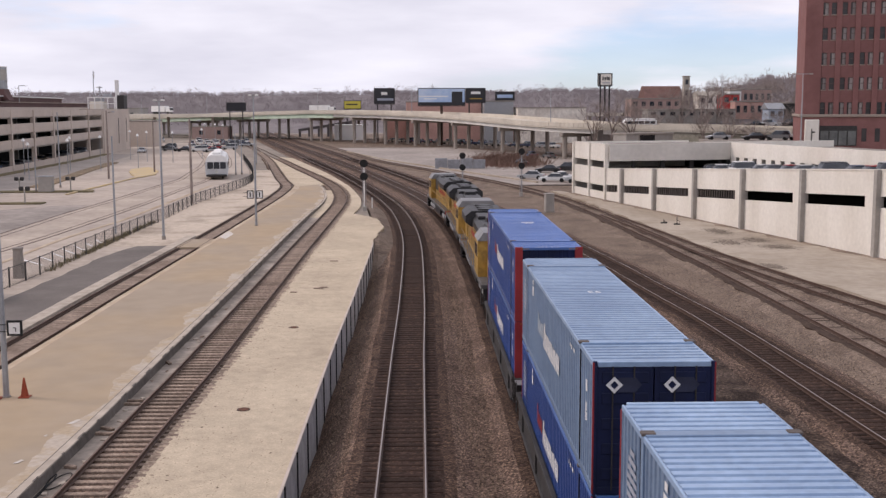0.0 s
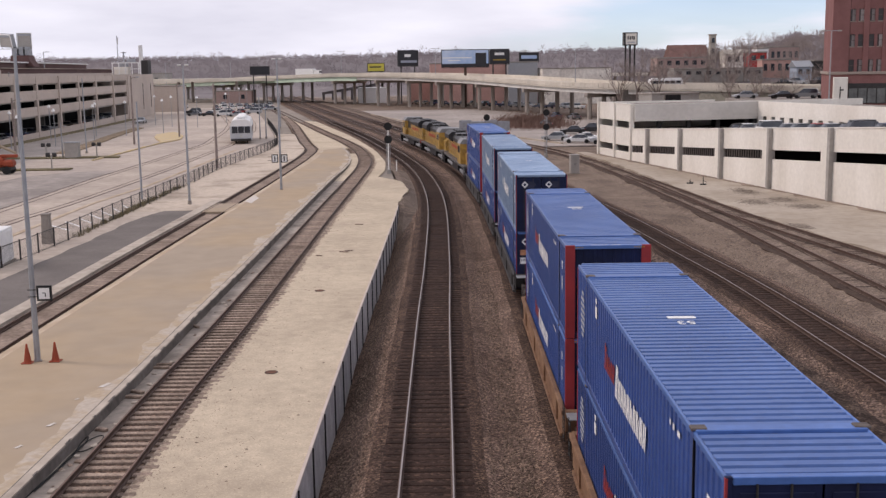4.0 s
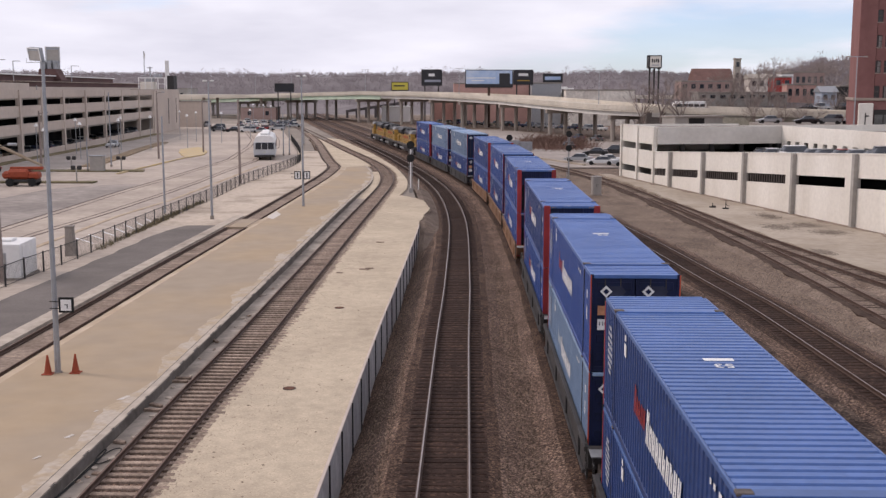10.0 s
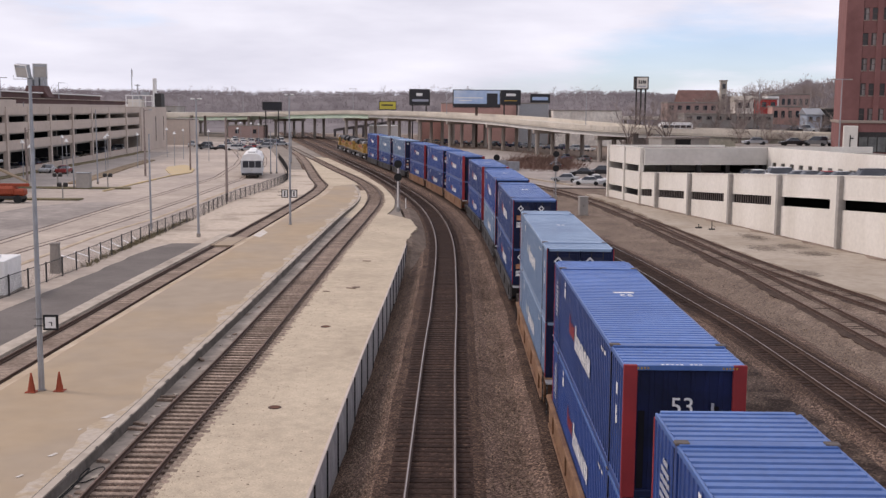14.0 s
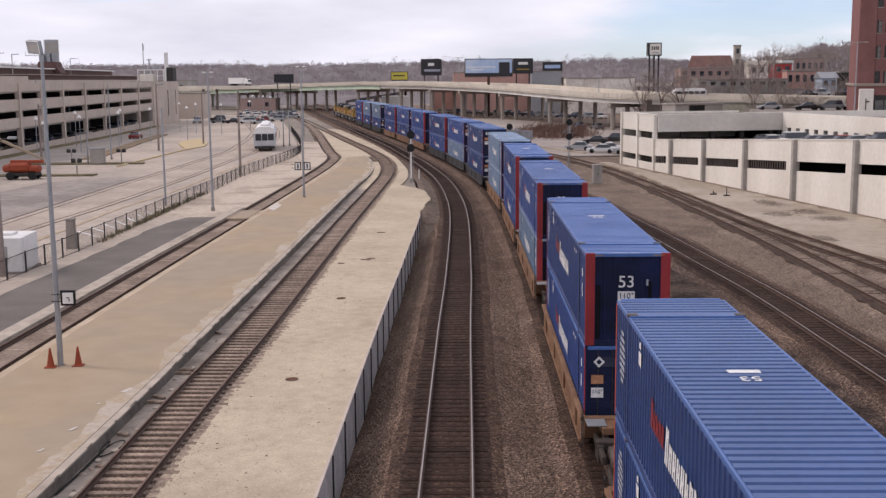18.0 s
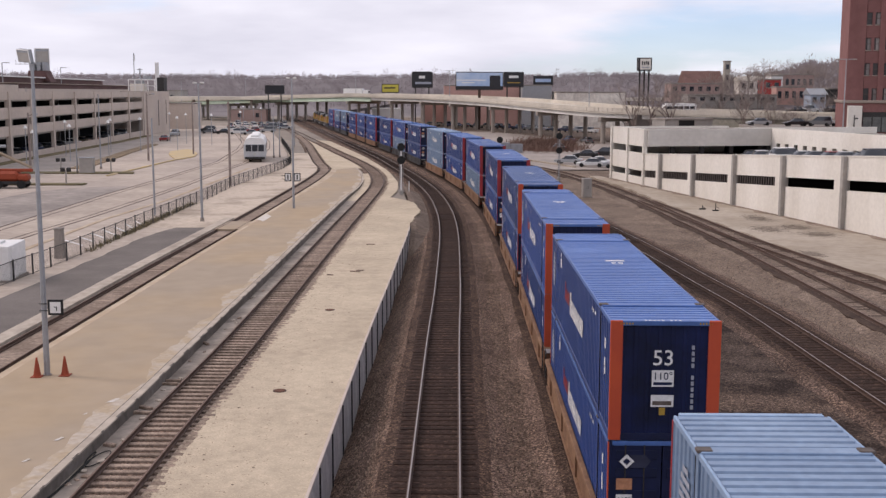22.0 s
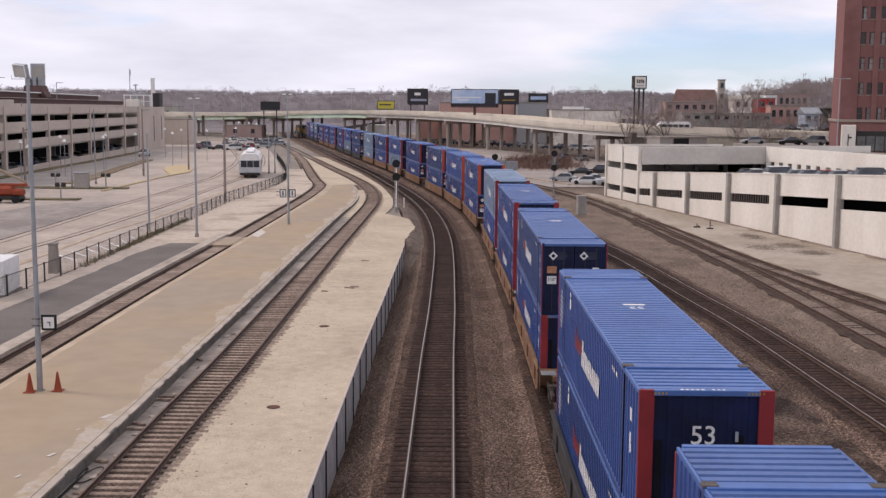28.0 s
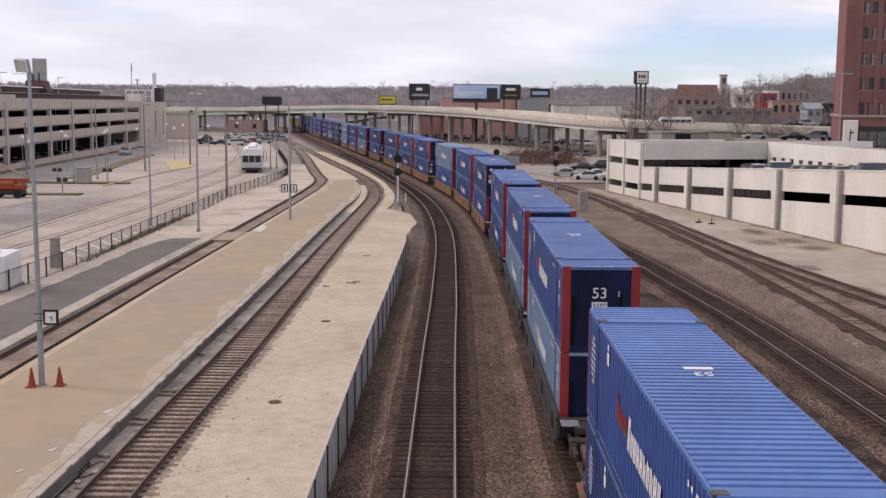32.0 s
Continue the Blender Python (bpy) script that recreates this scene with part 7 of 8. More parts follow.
for x, y, turn, l in ((-5.0, 67.5, 70, 0.32), (-4.72, 67.9, 100, 0.26), (-4.74, 79.8, 85, 0.3), (-6.4, 66.2, 75, 0.2)):
    sc = thing("wood_scrap", "dark weathered scrap of wood on the gravel", "scrap", "wood scraps", m=pose(x, y, rise(y) - 0.182, 0, 0, turn))
    part("plank", boxes((-0.07, 0.07, -l, l, 0.0, 0.06), bevel=0.012), M["tie_old"], sc)
    part("splinter", boxes((0.05, 0.16, -l * 0.3, l * 0.5, 0.0, 0.035), bevel=0.008), M["rust"], sc)
cab = thing("cable", "loose black cable loop beside the track", "cable", m=pose(-10.05, 31.5, rise(30) - 0.15))
cu = bpy.data.curves.new("cable_run", "CURVE")
cu.dimensions, cu.bevel_depth, cu.bevel_resolution = "3D", 0.018, 2
sp = cu.splines.new("NURBS")
pts = [(-0.65, -5.0, 0.03), (-0.6, -3.6, 0.03), (-0.45, -2.2, 0.03), (-0.4, -0.6, 0.03), (-0.35, 0.9, 0.04), (0.05, 1.5, 0.06), (0.2, 0.9, 0.05), (0.0, 0.1, 0.03), (-0.3, -0.3, 0.05), (-0.45, 0.5, 0.05), (-0.4, 1.6, 0.03), (-0.25, 0.6, 0.06), (-0.35, -1.4, 0.04), (-0.5, -3.2, 0.03)]
sp.points.add(len(pts) - 1)
for p, q in zip(sp.points, pts):
    p.co = (*q, 1)
sp.use_endpoint_u, sp.order_u = True, 4
tmp = bpy.data.objects.new("cable_run", cu)
scene.collection.objects.link(tmp)
bpy.context.view_layer.update()
run_mesh = bpy.data.meshes.new_from_object(tmp)
bpy.data.objects.remove(tmp)
run_mesh.materials.clear()
run_mesh.materials.append(M["black"])
part("cable_run", run_mesh, None, cab)
for x, y, turn, half in ((-10.02, 41.15, 90, 0.3), (-10.06, 40.7, 86, 0.32), (-10.12, 37.5, 62, 0.27), (-10.1, 36.9, 78, 0.3), (-10.2, 33.4, 70, 0.2), (-10.1, 47.5, 35, 0.25)):
    w = thing("timber", "old loose timber lying in the track trough", "timber", "loose timbers", m=pose(x, y, rise(y) - 0.15, 0, 0, turn))
    part("plank", boxes((-0.08, 0.08, -half, half, 0, 0.1), bevel=0.015), M["tie_old"], w)
r = random.Random(12)
for k in range(34):
    y = 27 + 50 * r.random() ** 1.3
    x = curb.x_of(y) + r.uniform(0.1, 0.6)
    rb = thing("rubble", "small broken piece of concrete in the track trough", "rubble", "rubble in the trough", m=pose(x, y, rise(y) - 0.152, r.uniform(-10, 10), r.uniform(-10, 10), r.uniform(0, 180)))
    a = r.uniform(0.03, 0.09)
    part("chunk", boxes((-a, a, -a * 1.5, a * 1.5, -0.01, a * 0.8), bevel=a * 0.3), M["dusty"] if k % 3 else M["tie_old"], rb)
for x, y, w, l in ((-11.18, 37.3, 0.13, 0.3), (-11.65, 35.7, 0.05, 0.1), (-11.62, 33.0, 0.09, 0.2), (-11.9, 31.0, 0.07, 0.15)):
    pt = thing("paint_mark", "chipped white paint mark on the platform edge", "paint mark", "paint marks", m=pose(x, y, plat(y) - 0.008, 0, 0, -12))
    part("paint", plain("paint", [(-w, -l, 0.012), (w * 0.5, -l * 0.7, 0.012), (w, l * 0.8, 0.012), (-w * 0.4, l, 0.012)], [(0, 1, 2, 3)], M["worn_white"]), None, pt)
# painted bays and weeds by the fence
for k in range(7):
    p, q, z = Vector((-27.5 + 0.3 * k, 81.2 + 2.1 * k)), Vector((-25.3 + 0.22 * k, 78.4 + 1.95 * k)), rise(80) - 0.085
    tagged(new("bay_line", plain("bay_line", [(p.x, p.y, z), (q.x, q.y, z), (q.x, q.y + 0.3, z), (p.x, p.y + 0.3, z)], [(0, 1, 2, 3)], M["white"])), "worn white parking bay line", "paint", kind="structure")
r = random.Random(91)
v, f = [], []
for k in range(1500):
    y = r.uniform(75, 108) if k % 3 else r.uniform(84, 98)
    x = -23.75 + r.gauss(0, 0.16)
    h, t = r.uniform(0.12, 0.45), r.uniform(0, 6.28)
    o, dx, dy = len(v), math.cos(t) * 0.12, math.sin(t) * 0.12
    v += [(x - 0.02, y, rise(y) - 0.12), (x + 0.02, y, rise(y) - 0.12), (x + dx + 0.015, y + dy, rise(y) - 0.1 + h * 0.7), (x + dx * 1.6, y + dy * 1.6, rise(y) - 0.1 + h)]
    f.append((o, o + 1, o + 2, o + 3))
tagged(new("weeds", plain("weeds", v, f, M["dry_grass"])), "dry weeds along the foot of the fence", "weeds", kind="stuff")
eq = thing("rooftop_equipment", "pale and dark machinery boxes on the stair tower roof", "rooftop equipment", m=pose(-87.0, 330, 11.5))
for i in range(5):
    part("frame_post", boxes((-3.2 + 1.9 * i, -3.0 + 1.9 * i, -2.2, -2.0, 0, 3.2)), M["white"], eq, "white steel frame post")
part("frame_beam", boxes((-3.3, 5.0, -2.25, -1.95, 3.2, 3.45), (-3.3, 5.0, -2.25, -1.95, 1.5, 1.65)), M["white"], eq)
part("pale_box", boxes((-2.8, 1.2, -1.6, 2, 0, 2.2), bevel=0.06), M["garage_white"], eq)
part("cooling_unit", boxes((-1.6, 0.6, -1.4, 1.6, 2.2, 3.6), (1.0, 3.0, -1.4, 1.2, 3.46, 4.4), bevel=0.06), M["galv"], eq, "grey cooling unit")
part("dark_box", boxes((5.2, 7.2, -2, 2, -1.0, 4.0), bevel=0.06), M["steel_dark"], eq, "dark louvred stack")
part("stack", tubes(((-0.2, 0, 3.6), (-0.2, 0, 6.6), 0.2), ((-1.0, 0, 6.3), (0.6, 0, 6.3), 0.12), seg=10), M["galv"], eq)

r = random.Random(17)
for i in range(12):
    y = 172 + 9.6 * i + r.uniform(-1.5, 1.5)
    put_car(r.choice((0, 1, 2, 3, 5, 5, 6)), r.choice(("sedan", "suv", "sedan")), -66.9 - 0.077 * (y - 168) - 4.2, y, 0.37, 85 + r.uniform(-3, 3))

# ---- far: hills, woods, buildings, billboards ----
def hill_height(x, y):
    far = min(1.0, max(0.0, (y - 520) / 420))
    far = far * far * (3 - 2 * far)
    a = x / max(y, 1.0)
    base = 22.5 + 3.0 * noise.noise((x * 0.004, y * 0.003, 0.3)) + 1.5 * noise.noise((x * 0.011, 0.2, 4.0))
    z = far * base
    r = min(1.0, max(0.0, (a - 0.17) / 0.12))
    r = r * r * (3 - 2 * r)
    near = min(1.0, max(0.0, (y - 230) / 40))
    back = min(1.0, max(0.0, (y - 310) / 170))
    return z * (1 - 0.75 * r) + r * (near * 10.0 + back * (3.5 + 8.5 * max(0.0, min(1.0, (a - 0.285) / 0.05)))) - 0.25


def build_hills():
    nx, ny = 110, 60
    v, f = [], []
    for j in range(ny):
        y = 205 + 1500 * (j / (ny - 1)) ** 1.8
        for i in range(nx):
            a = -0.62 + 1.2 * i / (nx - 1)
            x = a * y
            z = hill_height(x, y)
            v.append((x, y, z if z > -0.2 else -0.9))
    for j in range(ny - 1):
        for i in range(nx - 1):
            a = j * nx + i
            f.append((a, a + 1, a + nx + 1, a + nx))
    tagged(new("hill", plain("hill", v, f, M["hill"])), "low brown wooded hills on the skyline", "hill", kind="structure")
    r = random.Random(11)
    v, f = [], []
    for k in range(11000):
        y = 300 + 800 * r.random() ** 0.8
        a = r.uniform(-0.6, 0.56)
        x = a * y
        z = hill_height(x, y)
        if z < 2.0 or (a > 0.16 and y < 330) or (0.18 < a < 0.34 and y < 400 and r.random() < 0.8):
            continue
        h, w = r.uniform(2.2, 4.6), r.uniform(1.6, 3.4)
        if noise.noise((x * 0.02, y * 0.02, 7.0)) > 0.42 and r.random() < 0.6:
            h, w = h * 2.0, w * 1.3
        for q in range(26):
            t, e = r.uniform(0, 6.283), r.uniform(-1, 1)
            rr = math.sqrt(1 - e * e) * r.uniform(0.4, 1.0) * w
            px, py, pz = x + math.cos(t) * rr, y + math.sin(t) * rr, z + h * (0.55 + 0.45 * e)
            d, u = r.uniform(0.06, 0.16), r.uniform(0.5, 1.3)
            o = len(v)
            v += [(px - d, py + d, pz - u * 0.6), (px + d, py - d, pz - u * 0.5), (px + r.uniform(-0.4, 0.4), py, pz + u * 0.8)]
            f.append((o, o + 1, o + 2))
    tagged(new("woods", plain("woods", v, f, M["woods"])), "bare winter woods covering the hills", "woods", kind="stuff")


build_hills()


# ---- bare trees ----
def tree_meshes(seed, height):
    r = random.Random(seed)
    trunk, crown = bmesh.new(), bmesh.new()

    def grow(bm, a, d, length, rad, depth):
        b = a + d * length
        tube(bm, a, b, rad, rad * 0.62, seg=5 if depth < 2 else 3)
        if depth >= 5:
            return
        for _ in range(3 if depth else 5):
            n = (d + Vector((r.uniform(-1, 1), r.uniform(-1, 1), r.uniform(-0.25, 0.7))) * 0.85).normalized()
            grow(crown, a + d * length * r.uniform(0.55, 1.0), n, length * r.uniform(0.55, 0.8), rad * 0.55, depth + 1)

    grow(trunk, Vector((0, 0, -0.3)), Vector((0.04, 0.02, 1)).normalized(), height * 0.3, height * 0.013, 0)
    return mesh_of(trunk, "trunk", M["bark"]), mesh_of(crown, "crown", M["bark"])


TREES = [tree_meshes(3, 9), tree_meshes(8, 10)]
r = random.Random(31)
spots = [(43, 243, 2.3), (50, 236, 2.2), (66, 219, 1.9), (46.5, 240, 2.5), (62, 221, 1.9), (70, 213, 1.6), (54, 385, 2.1), (58, 392, 1.9), (46, 420, 1.5), (38, 345, 0.9)]
spots += [(r.uniform(0.17, 0.40) * y, y, r.uniform(1.0, 1.7)) for y in [r.uniform(236, 345) for _ in range(75)]]
spots += [(r.uniform(0.27, 0.42) * y, y, r.uniform(1.1, 1.6)) for y in [r.uniform(330, 400) for _ in range(26)]]
spots += [(r.uniform(0.19, 0.345) * y, y, r.uniform(0.45, 0.85)) for y in [r.uniform(251, 262) for _ in range(34)]]
for i, (x, y, s) in enumerate(spots):
    t = thing("tree", "bare leafless winter tree beyond the overpass", "tree", "bare trees", m=pose(x, y, max(-0.3, hill_height(x, y)) - 0.2, 0, 0, 77 * i) @ Matrix.Scale(s, 4))
    part("trunk", TREES[i % 2][0], None, t)
    part("crown", TREES[i % 2][1], None, t, "fine bare branches")


# ---- houses and sheds ----
def building(x, y, w, d, h, material, label, name="building", z0=None, turn=0.0, rows=0, cols=0, roof=None, pitched=0.0, win=M["glass_dark"]):
    z = -0.3 if z0 is None else z0
    b = thing(name, label, "building", m=pose(x, y, z, 0, 0, turn))
    part("wall", boxes((-w / 2, w / 2, 0, d, -2, h), bevel=0.05), material, b)
    if pitched:
        bm = prism(bmesh.new(), [(-0.4, h - 0.02), (d + 0.4, h - 0.02), (d / 2, h + pitched)], -w / 2 - 0.4, w / 2 + 0.4)
        bm.transform(pose(0, 0, 0, 0, 0, 90) @ Matrix.Diagonal((1, -1, 1, 1)))
        bmesh.ops.recalc_face_normals(bm, faces=bm.faces)
        part("roof", bm, roof or M["brick_hazed"], b)
    else:
        part("roof", boxes((-w / 2 - 0.15, w / 2 + 0.15, -0.15, d + 0.15, h, h + 0.35), bevel=0.04), roof or M["concrete"], b)
    for i in range(cols):
        for k in range(rows):
            cx, cz = -w / 2 + (i + 0.5) * w / cols, (k + 0.55) * h / rows
            ww, wh = min(1.4, 0.5 * w / cols), min(1.6, 0.45 * h / rows)
            win_ob = part("window", boxes((cx - ww / 2, cx + ww / 2, -0.06, 0.0, cz - wh / 2, cz + wh / 2)), win, b)
            part("sill", boxes((cx - ww / 2 - 0.08, cx + ww / 2 + 0.08, -0.12, 0.0, cz - wh / 2 - 0.1, cz - wh / 2)), M["concrete"], win_ob)
    return b


M["bright_white"] = mat("bright_white_wall", (0.86, 0.86, 0.85), 0.7, scale=0.3, var=0.08)
M["siding"] = mat("pale_blue_siding", (0.42, 0.48, 0.56), 0.8, scale=0.5, var=0.12)
M["stone_pale"] = mat("pale_stone", (0.46, 0.42, 0.36), 0.9, scale=0.2, col2=(0.33, 0.30, 0.26), fine=0.12, fscale=1.2)
M["brick_dull"] = mat("dull_mauve_brick", (0.40, 0.28, 0.25), 0.9, scale=0.15, col2=(0.32, 0.225, 0.20), fine=0.12, fscale=2)
M["stone_light"] = mat("whitewashed_stone", (0.78, 0.73, 0.65), 0.9, scale=0.25, col2=(0.55, 0.49, 0.43), fine=0.15, fscale=1.2)
M["roof_brown"] = mat("brown_shingle_roof", (0.19, 0.11, 0.095), 0.9, scale=0.4, var=0.3)
building(17, 392, 28, 22, 13.8, M["brick_hazed"], "red brick warehouse behind the overpass", )
building(26, 400, 60, 18, 8.5, M["brick_hazed"], "long low red brick warehouse behind the overpass", )
building(34.5, 380, 10, 16, 13.9, M["galv"], "grey metal-clad building beside the brick warehouse")
building(51.8, 372, 23, 14, 11.6, M["stone_light"], "long pale stone building beyond the overpass")
building(-18.6, 418, 10.6, 10, 5.3, M["bright_white"], "white low building seen under the overpass", roof=M["bright_white"])
building(-74, 440, 14, 12, 4.6, M["brick_dull"], "low red brick building beyond the car park", rows=1, cols=2)
building(-79.1, 345, 7.1, 14, 7.9, M["garage_tan"], "blank tan building beside the stair tower")
building(-150, 520, 60, 20, 12, M["garage_grey"], "long grey warehouse on the skyline", rows=2, cols=10)
# hillside on the right
building(76.7, 318, 10.4, 10, 13.9 - 11.0, M["brick_dull"], "brick church hall with a steep brown roof", z0=11.0, pitched=3.7, roof=M["roof_brown"])
building(82.6, 316, 1.7, 1.7, 20.0 - 11.0, M["stone_pale"], "pale stone church tower with a belfry opening", name="church_tower", z0=11.0, rows=3, cols=1)
building(70.1, 300, 13.6, 8, 2.6, M["brick_dull"], "low brick building among bare trees", z0=11.0, rows=1, cols=6)
building(69.9, 262, 21, 7, 1.7, M["garage_grey"], "long low grey roofed building on the slope", z0=9.0, rows=1, cols=9)
building(85.0, 300, 6.2, 6, 3.0, M["stone_light"], "cream stucco house on the slope", z0=11.6, rows=1, cols=3, pitched=1.2, roof=M["stone_pale"])
building(86.1, 285, 4.5, 5, 2.7, M["red_sign"], "small bright red flat-fronted building", z0=11.9, rows=1, cols=2)
building(88.2, 288, 3.0, 5, 3.7, M["white"], "small white building behind the red one", z0=11.9)
building(97.0, 300, 9.5, 8, 4.1, M["brick_dull"], "long low brick building with dark windows", z0=12.0, rows=1, cols=6)
building(84.5, 265, 6.7, 6, 3.6, M["brick_hazed"], "orange-red brick building on the slope", z0=9.0, rows=1, cols=4, turn=-6)
building(87.8, 255, 3.5, 5, 2.4, M["siding"], "pale blue gabled house", z0=8.6, rows=1, cols=2, pitched=1.4, roof=M["galv"])
building(92.0, 256, 3.4, 5, 3.4, M["steel_dark"], "dark shed beside the blue house", z0=8.8)
building(50.5, 221, 11, 5, 6.3, M["garage_grey"], "low concrete building with a dark doorway", z0=-0.3, turn=20)
sh = thing("dark_doorway", "dark panel drawn for the shade of the open bay", "doorway", m=pose(50.0, 220.9, 0, 0, 0, 20))
# Flat near-black panel that draws the shade inside the doorway
part("opening", boxes((-1.9, 1.7, -0.1, 0.0, 4.7, 5.95)), M["shade_in"], sh)
part("frame", boxes((-2.1, 1.9, -0.16, -0.02, 5.95, 6.1), (-2.1, -1.9, -0.16, -0.02, 4.5, 5.95)), M["concrete"], sh)
bo = thing("bus", "low white bus parked beside the overpass", "bus", m=pose(54.1, 247, 6.6, 0, 0, 4))
part("body", boxes((-3.6, 3.6, -1.2, 1.2, 0.4, 2.1), bevel=0.15), M["white"], bo)
part("roof", boxes((-3.2, 3.4, -1.0, 1.0, 2.1, 2.4), bevel=0.12), M["white"], bo)
for i in range(5):
    part("window", boxes((-3.1 + 1.3 * i, -2.0 + 1.3 * i, -1.23, -1.2, 1.2, 1.8)), M["glass_dark"], bo)

# streets behind the garage, with parked cars
strip("road", along([(56, 196), (58, 212)], 8), along([(150, 196), (150, 212)], 8), lambda y: 5.4, 6.0, M["concrete"], label="raised concrete street behind the garage", category="road")
strip("road", along([(44, 243), (44, 250)], 6), along([(110, 233), (110, 250)], 6), lambda y: 7.0, 7.5, M["asphalt"], label="upper street along the slope", category="road")
for hue, kind, x, y, z, turn in ((2, "sedan", 65.6, 202, 5.4, 88), (5, "suv", 69.6, 201, 5.4, 60), (1, "suv", 73.3, 200, 5.4, 70), (2, "sedan", 80.5, 199, 5.4, 30), (3, "suv", 84.5, 198.5, 5.4, 25), (5, "sedan", 88.5, 198, 5.4, 28), (2, "sedan", 78.5, 242, 7.0, 80), (1, "pickup", 82.0, 243, 7.0, 85), (2, "pickup", 86.8, 243, 7.0, 84), (0, "sedan", 60.0, 206, 5.4, 88)):
    put_car(hue, kind, x, y, z, turn)
# lower parking lot beyond the signals
r = random.Random(5)
for hue, kind, x, y, turn in ((2, "sedan", 27.0, 199, 80), (2, "suv", 30.6, 201, 78), (5, "sedan", 32.5, 205, 80), (0, "sedan", 21.8, 181, 70), (1, "sedan", 26.0, 178, 75), (0, "suv", 28.2, 171, 80), (1, "sedan", 24.5, 174, 75), (2, "sedan", 24.6, 223, 20), (3, "sedan", 31.5, 262, 15), (5, "sedan", 35.0, 256, 15)):
    put_car(hue, kind, x, y, -0.2, turn)
for i in range(14):
    put_car(r.choice((0, 1, 2, 2, 3, 5)), r.choice(("sedan", "suv", "pickup")), -50 - 2.9 * (i % 7) - 1.5 * (i // 7), 356 + 1.5 * (i % 7) + 22 * (i // 7), -0.2, r.uniform(-8, 8) + 15)
for i in range(16):
    put_car(r.choice((0, 1, 2, 3, 5, 6)), r.choice(("sedan", "suv", "pickup")), -2 + 3.1 * i, 385 - 4.6 * i + 3, -0.2, r.uniform(-6, 6) + 30)


# ---- billboards ----
M["ad_blue"] = mat("blue_sky_poster", (0.52, 0.60, 0.72), 0.6, scale=0.12, col2=(0.24, 0.37, 0.60))
M["ad_dark"] = mat("dark_poster", (0.035, 0.035, 0.04), 0.5, scale=0.2, var=0.3)
M["ad_yellow"] = mat("yellow_poster", (0.55, 0.47, 0.08), 0.6, scale=0.2, var=0.15)


def billboard(x, y, w, z0, z1, material, label, turn=0.0, ground=-0.3, marks=(), legs=2):
    b = thing("billboard", label, "billboard", "billboards", m=pose(x, y, 0, 0, 0, turn))
    f = part("frame", boxes((-w / 2 - 0.25, w / 2 + 0.25, 0.05, 0.5, z0 - 0.25, z1 + 0.25), bevel=0.04), M["steel_dark"], b)
    part("poster", boxes((-w / 2, w / 2, 0.0, 0.06, z0, z1)), material, f)
    for x0, x1, a, c, mm in marks:
        part("picture_patch", bar_mesh([(x0, x1, a, c)], M[mm], "picture_patch"), None, f, m=pose(0, -0.02, 0))
    part("catwalk", boxes((-w / 2, w / 2, -0.9, 0.0, z0 - 0.45, z0 - 0.35)), M["steel_dark"], b)
    for i in range(legs):
        lx = 0 if legs == 1 else -w * 0.35 + 0.7 * w * i / (legs - 1)
        part("post", tubes(((lx, 0.6, ground), (lx, 0.6, z1 - 0.5), 0.45 if legs == 1 else 0.22), seg=10), M["rail"] if legs == 1 else M["steel_dark"], b)


billboard(13.8, 352, 14.6, 12.4, 17.5, M["ad_blue"], "wide billboard with a blue and white poster", legs=1, marks=((-7.3, 2.0, 15.0, 15.3, "white"), (3.2, 6.6, 13.2, 16.6, "ad_dark"), (-7.3, 7.3, 12.4, 13.3, "ad_dark"), (-5.5, -1.5, 14.2, 14.5, "white")))
billboard(24.6, 352, 5.8, 13.3, 17.5, M["ad_dark"], "dark billboard beside the blue one", marks=((-1.5, 1.5, 15.8, 16.6, "white"), (-2.0, 2.0, 14.2, 14.5, "label_yellow")))
billboard(-4.8, 400, 7.0, 13.2, 18.4, M["ad_dark"], "dark billboard with a pale mark", turn=8, marks=((-1.2, 1.0, 16.2, 17.2, "white"), (-2.6, 3.2, 14.2, 15.0, "decal_grey")))
billboard(-17.5, 430, 6.2, 11.4, 14.2, M["ad_yellow"], "small yellow billboard above the overpass", marks=((-2.4, 2.0, 12.7, 13.2, "ad_dark"),))
billboard(38.5, 400, 6.6, 14.2, 17.0, M["ad_dark"], "small dark billboard on a frame", marks=((-2.8, 2.8, 15.0, 16.2, "ad_blue"),))
billboard(50.4, 270, 3.1, 16.9, 19.5, M["garage_white"], "tall white roadside billboard on a lattice frame", turn=-14, legs=3, ground=3.0, marks=((-0.6, -0.3, 18.0, 18.9, "ad_dark"), (-0.1, 0.25, 18.0, 18.8, "ad_dark"), (0.4, 0.7, 18.1, 18.9, "ad_dark"), (0.8, 1.15, 18.0, 18.8, "ad_dark"), (-1.5, -1.0, 16.9, 19.5, "ad_dark"), (-0.6, 1.2, 17.3, 17.5, "decal_grey")))
billboard(-62, 430, 7, 10.9, 13.6, M["ad_dark"], "dark billboard low over the overpass", turn=15)

